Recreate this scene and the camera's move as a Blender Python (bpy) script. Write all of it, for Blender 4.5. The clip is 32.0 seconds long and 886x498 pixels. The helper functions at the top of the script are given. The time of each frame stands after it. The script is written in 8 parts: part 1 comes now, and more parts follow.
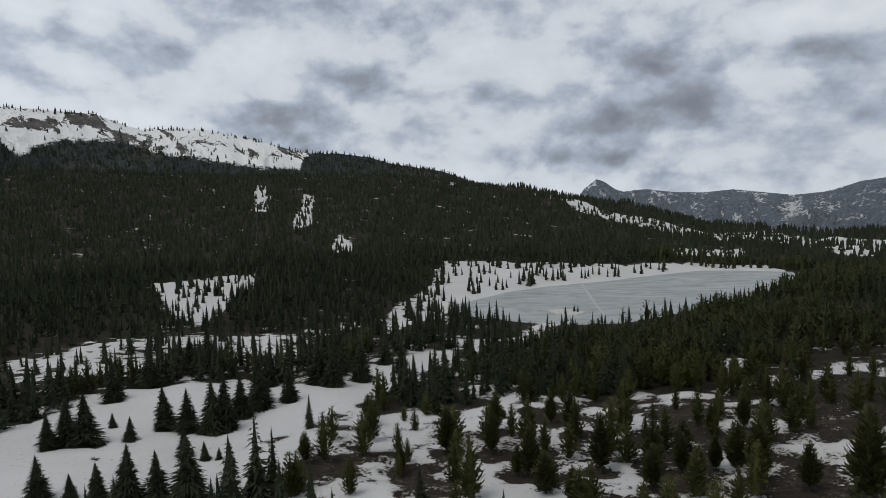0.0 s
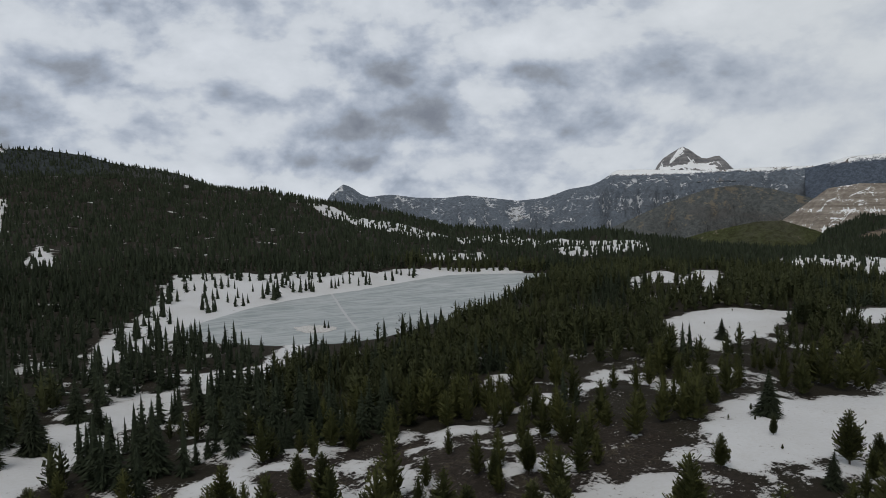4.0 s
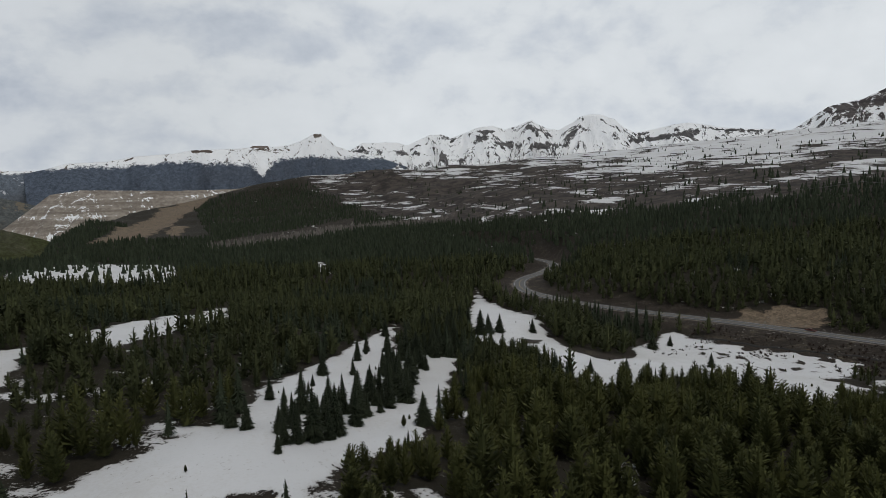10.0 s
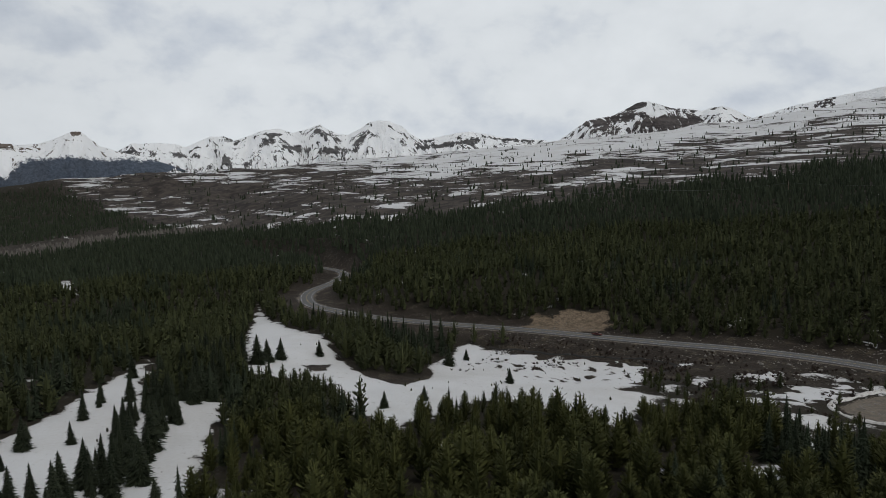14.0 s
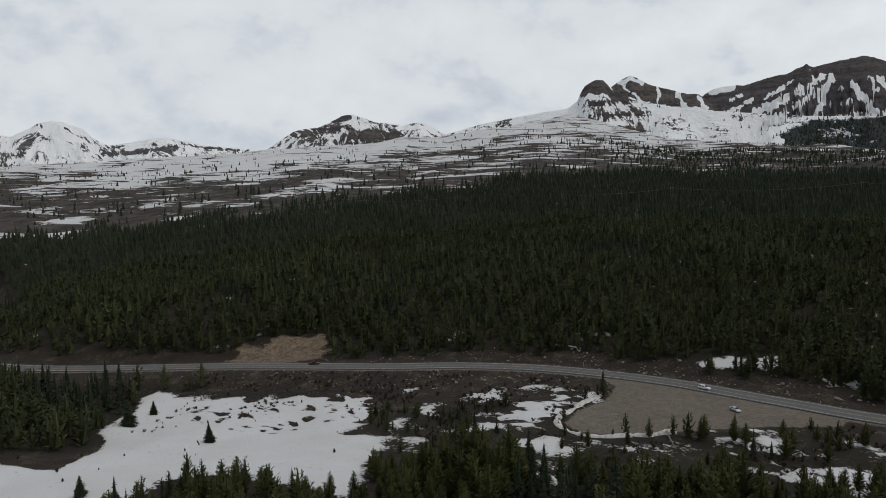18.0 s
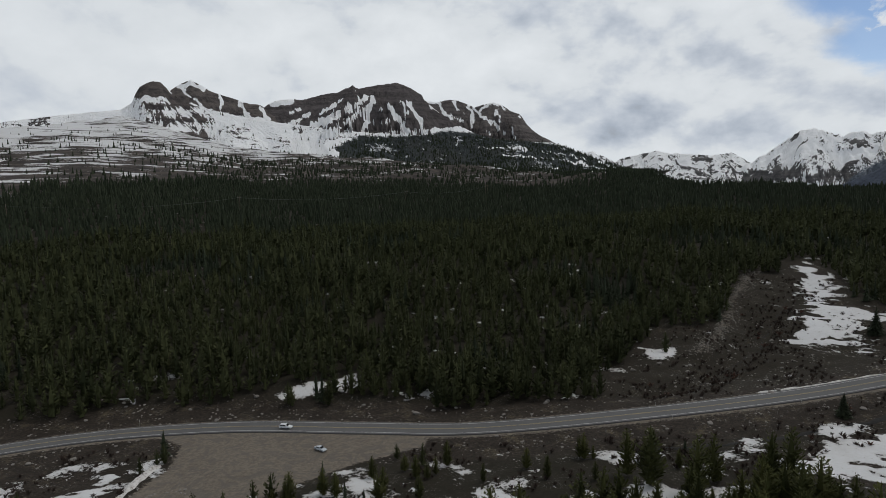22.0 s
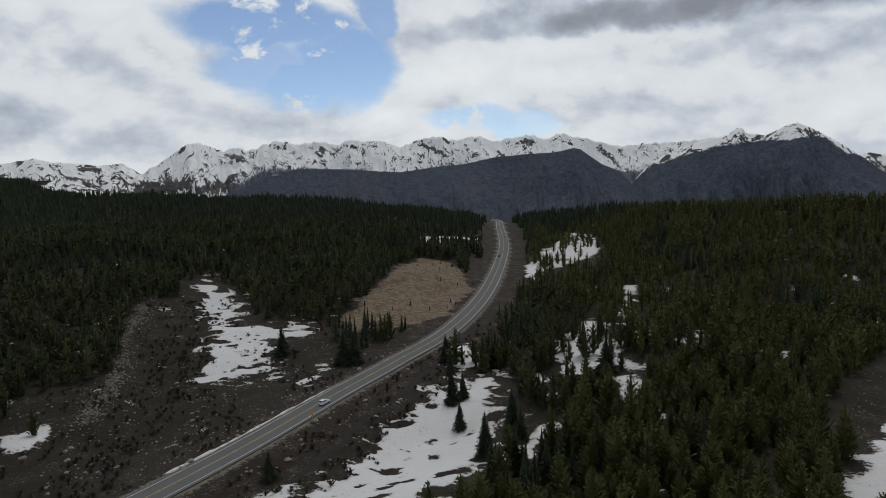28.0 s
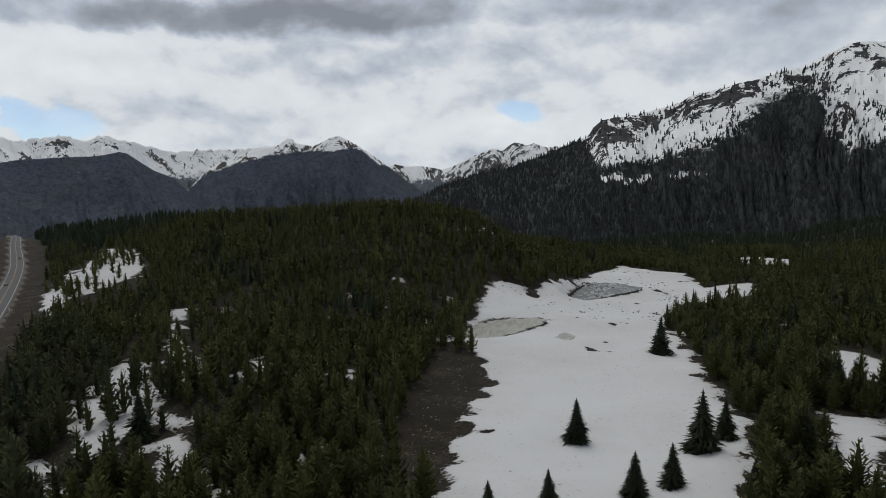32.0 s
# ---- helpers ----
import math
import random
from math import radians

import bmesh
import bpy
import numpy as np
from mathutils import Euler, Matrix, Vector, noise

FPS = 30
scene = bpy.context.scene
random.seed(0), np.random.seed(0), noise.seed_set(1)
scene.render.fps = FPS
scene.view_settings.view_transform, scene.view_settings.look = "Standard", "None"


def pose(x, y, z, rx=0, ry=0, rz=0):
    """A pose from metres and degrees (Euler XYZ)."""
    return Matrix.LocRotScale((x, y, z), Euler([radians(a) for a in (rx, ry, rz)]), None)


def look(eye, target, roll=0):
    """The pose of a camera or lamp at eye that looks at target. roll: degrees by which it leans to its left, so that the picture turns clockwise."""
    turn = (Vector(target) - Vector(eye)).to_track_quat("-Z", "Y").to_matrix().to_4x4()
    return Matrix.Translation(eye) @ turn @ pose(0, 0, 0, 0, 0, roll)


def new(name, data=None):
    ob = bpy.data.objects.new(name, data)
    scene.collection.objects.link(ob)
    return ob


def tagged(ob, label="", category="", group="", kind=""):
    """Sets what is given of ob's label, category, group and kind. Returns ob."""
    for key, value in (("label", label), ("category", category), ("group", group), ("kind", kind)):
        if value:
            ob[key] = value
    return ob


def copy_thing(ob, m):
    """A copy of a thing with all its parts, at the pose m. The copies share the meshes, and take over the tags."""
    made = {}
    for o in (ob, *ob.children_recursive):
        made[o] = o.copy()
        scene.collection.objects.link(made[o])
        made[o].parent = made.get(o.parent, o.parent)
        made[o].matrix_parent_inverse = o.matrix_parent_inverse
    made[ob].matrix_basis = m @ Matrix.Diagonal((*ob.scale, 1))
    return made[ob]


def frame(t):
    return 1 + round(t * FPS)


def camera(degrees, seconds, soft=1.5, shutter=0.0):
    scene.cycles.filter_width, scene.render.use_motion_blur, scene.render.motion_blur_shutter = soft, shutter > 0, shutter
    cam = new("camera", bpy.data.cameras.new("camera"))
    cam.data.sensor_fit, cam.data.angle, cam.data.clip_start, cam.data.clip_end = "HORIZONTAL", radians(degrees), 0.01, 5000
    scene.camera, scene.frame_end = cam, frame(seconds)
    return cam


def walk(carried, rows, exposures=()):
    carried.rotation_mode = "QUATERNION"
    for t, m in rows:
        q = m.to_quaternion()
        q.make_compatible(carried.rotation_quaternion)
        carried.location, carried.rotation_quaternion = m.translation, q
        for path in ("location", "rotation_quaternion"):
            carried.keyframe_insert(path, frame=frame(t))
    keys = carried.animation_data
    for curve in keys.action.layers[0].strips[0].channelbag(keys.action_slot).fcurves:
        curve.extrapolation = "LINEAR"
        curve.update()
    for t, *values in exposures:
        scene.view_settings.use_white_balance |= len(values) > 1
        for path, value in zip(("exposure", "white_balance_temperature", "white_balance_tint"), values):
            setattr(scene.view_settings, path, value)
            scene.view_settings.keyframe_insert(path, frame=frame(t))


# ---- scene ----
cam = camera(67.8, 32.0, soft=0.6)
METRES, EYE, TILT, LEAN, TURN = 370.0, 80.0, 0.6, 2.6, 0.0
ROWS = [
    (0.0, 0.0, 0.0, 0.0, 0.07, -4.61, -0.85),
    (0.5, 0.0013, 0.0164, -0.0009, -4.89, -4.48, -0.88),
    (1.0, 0.0036, 0.0319, -0.0011, -8.76, -4.37, -0.88),
    (1.5, 0.0062, 0.0476, -0.0012, -9.47, -4.31, -0.9),
    (2.0, 0.0093, 0.063, -0.0012, -9.47, -4.25, -0.99),
    (2.5, 0.0126, 0.0786, -0.0012, -10.7, -4.17, -1.04),
    (4.5, 0.0294, 0.1344, -0.0013, -26.28, -3.66, -1.01),
    (5.0, 0.0366, 0.1478, -0.0015, -31.03, -3.5, -0.96),
    (5.5, 0.0449, 0.1603, -0.0013, -35.77, -3.35, -0.9),
    (6.0, 0.0543, 0.1725, -0.0008, -40.05, -3.23, -0.84),
    (6.5, 0.0644, 0.1836, -0.0007, -43.57, -3.16, -0.75),
    (7.0, 0.0758, 0.1946, -0.0002, -46.68, -3.07, -0.68),
    (7.5, 0.0882, 0.2045, 0.0001, -50.1, -2.95, -0.59),
    (8.0, 0.101, 0.2138, 0.0007, -56.03, -2.87, -0.43),
    (8.5, 0.1138, 0.2205, 0.0015, -62.83, -2.8, -0.21),
    (9.0, 0.1265, 0.2251, 0.0025, -70.88, -2.81, 0.03),
    (9.5, 0.1383, 0.2281, 0.0033, -78.21, -2.86, 0.24),
    (10.0, 0.1498, 0.2299, 0.004, -82.53, -2.84, 0.38),
    (10.5, 0.1617, 0.2307, 0.0046, -85.65, -2.83, 0.38),
    (11.0, 0.1753, 0.2313, 0.0049, -89.72, -2.82, 0.54),
    (11.5, 0.1884, 0.2309, 0.0057, -93.91, -2.85, 0.65),
    (12.0, 0.2038, 0.2298, 0.0061, -97.51, -2.89, 0.81),
    (12.5, 0.219, 0.2276, 0.0067, -97.62, -2.82, 0.85),
    (13.0, 0.2342, 0.2247, 0.0072, -97.8, -2.71, 0.87),
    (13.5, 0.2493, 0.2216, 0.0079, -98.55, -2.71, 0.94),
    (14.0, 0.2643, 0.218, 0.0083, -100.47, -2.61, 1.02),
    (14.5, 0.279, 0.2141, 0.0086, -103.81, -2.55, 1.18),
    (16.5, 0.3356, 0.1938, 0.0106, -112.5, -2.31, 1.6),
    (17.0, 0.3502, 0.1869, 0.0112, -115.44, -2.29, 1.75),
    (17.5, 0.3643, 0.1786, 0.0123, -120.01, -2.31, 2.0),
    (18.0, 0.3775, 0.1696, 0.0136, -125.18, -2.38, 2.24),
    (18.5, 0.3899, 0.1594, 0.0149, -130.37, -2.47, 2.5),
    (19.0, 0.4011, 0.1479, 0.0161, -135.6, -2.6, 2.75),
    (19.5, 0.4113, 0.1353, 0.017, -140.32, -2.73, 2.96),
    (20.0, 0.4206, 0.1221, 0.0178, -144.61, -2.86, 3.14),
    (20.5, 0.4289, 0.1087, 0.0186, -148.68, -2.97, 3.3),
    (21.0, 0.4356, 0.0946, 0.0195, -152.72, -3.21, 3.5),
    (21.5, 0.4414, 0.0798, 0.02, -156.92, -3.37, 3.68),
    (22.0, 0.4463, 0.0645, 0.0208, -161.28, -3.6, 3.83),
    (22.5, 0.4506, 0.0491, 0.0213, -165.65, -3.8, 3.96),
    (23.0, 0.4533, 0.0327, 0.0216, -169.91, -4.01, 4.09),
    (23.5, 0.4544, 0.0161, 0.022, -173.94, -4.22, 4.19),
    (24.0, 0.4545, 0.0001, 0.0225, -177.71, -4.43, 4.28),
    (24.5, 0.4539, -0.0167, 0.0223, -181.4, -4.63, 4.34),
    (25.0, 0.4531, -0.0332, 0.0224, -185.42, -4.85, 4.4),
    (25.5, 0.4501, -0.0497, 0.0221, -189.41, -5.1, 4.44),
    (27.5, 0.4258, -0.1119, 0.0211, -206.11, -6.09, 4.43),
    (28.0, 0.4166, -0.1259, 0.0205, -210.64, -6.36, 4.39),
    (28.5, 0.4067, -0.1392, 0.0198, -215.48, -6.63, 4.29),
    (29.0, 0.3952, -0.1514, 0.019, -220.4, -6.9, 4.19),
    (29.5, 0.3829, -0.1627, 0.018, -225.19, -7.2, 4.06),
    (30.0, 0.3696, -0.1728, 0.017, -230.14, -7.53, 3.91),
    (30.5, 0.3554, -0.1816, 0.0162, -235.08, -7.8, 3.72),
    (31.0, 0.3401, -0.1893, 0.0149, -239.75, -7.98, 3.54),
    (31.5, 0.3243, -0.1959, 0.0136, -243.73, -8.11, 3.38),
    (32.0, 0.308, -0.2013, 0.0123, -247.57, -8.23, 3.22),
]
walk(cam, [(t, pose(0, 0, EYE, TILT, LEAN, TURN) @ pose(METRES * x, METRES * y, METRES * z, 90 + pitch, roll, yaw)) for t, x, y, z, yaw, pitch, roll in ROWS])

# ---- sky, sun and light: a bright, broken overcast with a blue opening to the south ----
world = bpy.data.worlds.new("sky")
scene.world = world
world.use_nodes = True
SUN_UP, SUN_BEARING = 63.0, 130.0
WN, WL = world.node_tree.nodes, world.node_tree.links
WN.clear()


def wnode(kind, **values):
    n = WN.new(kind)
    for key, value in values.items():
        n.inputs[key].default_value = value
    return n


def wmath(op, a, b=None, clamp=False):
    n = WN.new("ShaderNodeMath")
    n.operation, n.use_clamp = op, clamp
    for i, v in enumerate((a, b)):
        if v is None:
            continue
        if isinstance(v, (int, float)):
            n.inputs[i].default_value = v
        else:
            WL.new(v, n.inputs[i])
    return n.outputs[0]


def wstep(v, a, b):
    n = WN.new("ShaderNodeMapRange")
    n.interpolation_type = "SMOOTHSTEP"
    n.inputs["From Min"].default_value, n.inputs["From Max"].default_value = a, b
    WL.new(v, n.inputs["Value"])
    return n.outputs["Result"]


coords = WN.new("ShaderNodeTexCoord")
split = WN.new("ShaderNodeSeparateXYZ")
WL.new(coords.outputs["Generated"], split.inputs[0])
flat = WN.new("ShaderNodeCombineXYZ")
WL.new(split.outputs[0], flat.inputs[0])
WL.new(split.outputs[1], flat.inputs[1])
WL.new(wmath("MULTIPLY", split.outputs[2], 1.6), flat.inputs[2])


def wnoise(scale, detail, rough, shift, warp=0.0, rise=0.0):
    mapping = WN.new("ShaderNodeMapping")
    mapping.inputs["Location"].default_value = (shift, shift * 0.7, shift * 1.3 + rise)
    WL.new(flat.outputs[0], mapping.inputs["Vector"])
    n = wnode("ShaderNodeTexNoise", Scale=scale, Detail=detail, Roughness=rough, Distortion=warp)
    WL.new(mapping.outputs[0], n.inputs["Vector"])
    return n.outputs["Fac"]


def toward(bearing, up):
    """How far a direction agrees with a bearing and a height, as a dot product."""
    b, u = radians(bearing), radians(up)
    n = WN.new("ShaderNodeVectorMath")
    n.operation = "DOT_PRODUCT"
    n.inputs[1].default_value = (-math.sin(b) * math.cos(u), math.cos(b) * math.cos(u), math.sin(u))
    WL.new(coords.outputs["Generated"], n.inputs[0])
    return n.outputs["Value"]


# banks of cloud: bearing, height, half width, half height in degrees, lighter (+) or greyer (-), softness of the rim
BANKS_NORTH = [(25.2, 13.5, 7.4, 2.6, -0.06, 0.8), (16.8, 10.5, 6.5, 2.6, 0.05, 0.5), (14.8, 6.9, 6.5, 1.6, -0.15, 0.35), (20.5, 15.1, 5.2, 1.3, 0.03, 0.8),
          (2, 7.5, 6.5, 1.7, 0.06, 0.5), (5.5, 15.5, 9.5, 1.9, -0.06, 0.8), (-16.5, 8.4, 7.4, 3.5, -0.2, 0.5), (-7.1, 3.8, 8.2, 1, -0.12, 0.5),
          (-27.1, 8.1, 3.9, 2.4, 0.06, 0.35), (-30.6, 10.9, 5.2, 1.7, -0.11, 0.5), (-25.3, 3.4, 10.4, 2.2, -0.06, 0.9), (-10.6, 13.5, 6.1, 2.2, -0.05, 0.8),
          (-19.1, 5.5, 5.2, 0.7, 0.05, 0.5), (-10.3, 3.9, 4.8, 1, -0.09, 0.5)]
BANKS_EAST = [(-33.4, 10.6, 11.2, 1.7, -0.13, 0.5), (-25.4, 8.3, 3.9, 2.6, 0.05, 0.4), (-29.3, 1.3, 6.1, 1.7, -0.1, 0.9), (-51.1, 12.5, 7.8, 2.2, -0.03, 0.8),
          (-56.1, 8.1, 9.5, 1.3, -0.08, 0.6), (-40.3, 15, 10.8, 1.7, 0.03, 0.8), (-69.1, 12.5, 8.2, 1.7, -0.1, 0.7), (-77.2, 9.8, 8.6, 2.6, -0.005, 0.9),
          (-116.4, 8.7, 9.5, 3, 0.05, 0.6), (-105, 5.4, 5.2, 1.9, -0.07, 0.8), (-91.2, 12.8, 6.9, 1.7, -0.03, 0.9), (-106, 4.9, 6.5, 1.7, -0.1, 0.7),
          (-131.9, 9.2, 10.4, 2.6, 0.03, 0.8), (-146.2, 11.5, 9.5, 2.2, 0.05, 0.5)]
BANKS_SOUTH = [(-174.8, 5, 4.8, 2.2, -0.09, 0.9), (-161.5, 10.5, 11.2, 3, 0.05, 0.7), (-186.4, 8.1, 6.5, 2.6, 0.04, 0.5), (-179.2, 5, 8.6, 2.2, -0.05, 0.8),
          (-227.1, 13.2, 18.6, 1.4, -0.15, 0.6), (-218.8, 9, 11.2, 2.6, 0.06, 0.5), (-230.1, 5.6, 4.8, 1, -0.07, 0.5), (-206.7, 5.1, 3.9, 1.3, 0.06, 0.4),
          (-248.7, 14.2, 26.8, 1.5, -0.2, 0.8), (-239, 9.9, 16.4, 1.1, -0.07, 0.8), (-227.6, 7.2, 11.2, 1.7, 0.05, 0.6), (-271, 10.4, 11.2, 2.2, -0.1, 0.8),
          (-249.8, 3.7, 6.5, 1.7, 0.07, 0.4), (-263.5, 6.3, 6.1, 1.3, -0.03, 0.7)]
OPENINGS = [(-196.3, 13.5, 6.8, 2.4, 1, 0.5), (-198.4, 8.7, 3.9, 1.9, 1, 0.6), (-214.4, 4.7, 4.8, 1, 0.8, 0.6), (-205, 14.4, 2.2, 2.6, 0.9, 0.5),
            (-216.5, 5.1, 3.9, 1, 0.7, 0.6), (-254.4, 5.4, 2.4, 1.2, 0.8, 0.5), (-195.6, 9.9, 5.2, 2.6, 0.9, 0.6), (-202.5, 10.2, 4.3, 3.5, 1, 0.6)]


def bank(bearing, up, wide, high, rim):
    """A ragged patch of the sky: 1 inside, 0 outside."""
    b, u = radians(bearing), radians(up)
    side = Vector((-math.cos(b), -math.sin(b), 0)) / radians(wide)
    rise = Vector((math.sin(b) * math.sin(u), -math.cos(b) * math.sin(u), math.cos(u))) / radians(high)
    parts = []
    for way in (side, rise):
        n = WN.new("ShaderNodeVectorMath")
        n.operation = "DOT_PRODUCT"
        n.inputs[1].default_value = way
        WL.new(drift.outputs[0], n.inputs[0])
        parts.append(n.outputs["Value"])
    d = wmath("ADD", wmath("MULTIPLY", parts[0], parts[0]), wmath("MULTIPLY", parts[1], parts[1]))
    return wstep(d, 1.0 + 1.3 * rim, max(0.0, 1.0 - rim * 1.9))


# the rims of the banks are frayed by turbulence
curl = wnode("ShaderNodeTexNoise", Scale=5.5, Detail=9.0, Roughness=0.56, Distortion=0.2)
WL.new(flat.outputs[0], curl.inputs["Vector"])
centred = WN.new("ShaderNodeVectorMath")
centred.operation = "SUBTRACT"
WL.new(curl.outputs["Color"], centred.inputs[0])
centred.inputs[1].default_value = (0.5, 0.5, 0.5)
bent = WN.new("ShaderNodeVectorMath")
bent.operation = "MULTIPLY"
WL.new(centred.outputs[0], bent.inputs[0])
bent.inputs[1].default_value = (0.17, 0.17, 0.11)
drift = WN.new("ShaderNodeVectorMath")
drift.operation = "ADD"
WL.new(coords.outputs["Generated"], drift.inputs[0])
WL.new(bent.outputs[0], drift.inputs[1])
billow = wnoise(4.2, 10.0, 0.55, 3.1, 0.15)
above = wnoise(4.2, 10.0, 0.55, 3.1, 0.15, 0.05)
fine = wnoise(13.0, 8.0, 0.60, 11.7, 0.3)
# heaped cloud to the north and south, a smooth veil to the east
relief = wmath("ADD", 0.35, wmath("MULTIPLY", wmath("MAXIMUM", wstep(toward(5.0, 10.0), 0.45, 0.9), wmath("MULTIPLY", wstep(toward(150.0, 10.0), 0.2, 0.8), 0.45)), 0.65))
# lit tops, grey undersides, broken up by fine billows
lumps = wmath("ADD", wmath("MULTIPLY", wmath("SUBTRACT", billow, above), 0.75), wmath("MULTIPLY", wmath("SUBTRACT", billow, 0.5), 0.22))
lumps = wmath("ADD", lumps, wmath("MULTIPLY", wmath("SUBTRACT", fine, 0.5), 0.12))
# heads of cloud with rounded lobes and dark creases between them
puffs = 0.0
for scale, weight in ((4.6, 1.0), (10.5, 0.55), (24.0, 0.3)):
    lobe = wmath("ABSOLUTE", wmath("SUBTRACT", wnoise(scale, 2.0, 0.5, 7.7, 0.35), 0.5))
    puffs = wmath("ADD", puffs, wmath("MULTIPLY", wmath("SUBTRACT", lobe, 0.085), weight))
lumps = wmath("ADD", lumps, wmath("MULTIPLY", puffs, 0.42))
depth = wmath("ADD", 0.622, wmath("MULTIPLY", lumps, relief))
for bearing, up, wide, high, tone, rim in BANKS_NORTH + BANKS_EAST + BANKS_SOUTH:
    depth = wmath("ADD", depth, wmath("MULTIPLY", bank(bearing, up, wide, high, rim), tone * (0.8 if tone > 0 else 0.32 if up < 7 and bearing < -60 else 0.40 if bearing > -60 else 0.60)))
shade = WN.new("ShaderNodeValToRGB")
shade.color_ramp.elements[0].position, shade.color_ramp.elements[0].color = 0.38, (0.225, 0.245, 0.285, 1)
shade.color_ramp.elements[1].position, shade.color_ramp.elements[1].color = 0.78, (0.77, 0.795, 0.82, 1)
for place, colour in ((0.45, (0.30, 0.325, 0.365, 1)), (0.51, (0.385, 0.43, 0.50, 1)), (0.57, (0.52, 0.56, 0.62, 1)), (0.62, (0.65, 0.68, 0.71, 1))):
    shade.color_ramp.elements.new(place).color = colour
WL.new(depth, shade.inputs[0])
sky = WN.new("ShaderNodeTexSky")
sky.sky_type, sky.sun_disc = "NISHITA", False
sky.sun_elevation, sky.sun_rotation = radians(SUN_UP), radians(-SUN_BEARING)
sky.altitude = 3000
blue = wnode("ShaderNodeBackground", Strength=0.115)
WL.new(sky.outputs[0], blue.inputs[0])
cloud = wnode("ShaderNodeBackground", Strength=0.93)
# bluer towards the north, warmer towards the sun
tint = WN.new("ShaderNodeMix")
tint.data_type = "RGBA"
tint.inputs["A"].default_value, tint.inputs["B"].default_value = (0.99, 1.0, 1.005, 1), (0.96, 0.985, 1.03, 1)
WL.new(wstep(toward(5.0, 0.0), 0.35, 0.97), tint.inputs["Factor"])
tinted = WN.new("ShaderNodeVectorMath")
tinted.operation = "MULTIPLY"
WL.new(shade.outputs[0], tinted.inputs[0])
WL.new(tint.outputs["Result"], tinted.inputs[1])
WL.new(tinted.outputs[0], cloud.inputs[0])
# the deck is thick and grey overhead
WL.new(wmath("SUBTRACT", wmath("SUBTRACT", 1.08, wmath("MULTIPLY", wstep(toward(-22.0, 8.0), 0.45, 0.9), 0.13)), wmath("MULTIPLY", wstep(split.outputs[2], 0.30, 0.75), 0.70)), cloud.inputs[1])
# the deck breaks open to the south, with torn scraps of cloud left in the gaps
gap = bank(*OPENINGS[0][:4], 0.25)
for bearing, up, wide, high, tone, rim in OPENINGS[1:]:
    gap = wmath("MAXIMUM", gap, wmath("MULTIPLY", bank(bearing, up, wide, high, 0.5 * rim), tone))
scraps = wstep(wmath("ADD", wmath("MULTIPLY", fine, 0.6), wmath("MULTIPLY", billow, 0.4)), 0.535, 0.60)
cover = wmath("MAXIMUM", wmath("SUBTRACT", 1.0, wmath("MULTIPLY", gap, 0.95)), scraps)
mixed = WN.new("ShaderNodeMixShader")
WL.new(cover, mixed.inputs[0])
WL.new(blue.outputs[0], mixed.inputs[1])
WL.new(cloud.outputs[0], mixed.inputs[2])
WL.new(mixed.outputs[0], WN.new("ShaderNodeOutputWorld").inputs[0])

sun = new("sun", bpy.data.lights.new("sun", "SUN"))
sun.data.energy, sun.data.angle, sun.data.color = 1.12, radians(30), (1.0, 0.96, 0.9)
b, u = radians(SUN_BEARING), radians(SUN_UP)
sun.matrix_world = look((-math.sin(b) * math.cos(u) * 900, math.cos(b) * math.cos(u) * 900, math.sin(u) * 900), (0, 0, 0))
scene.view_settings.exposure = -0.06

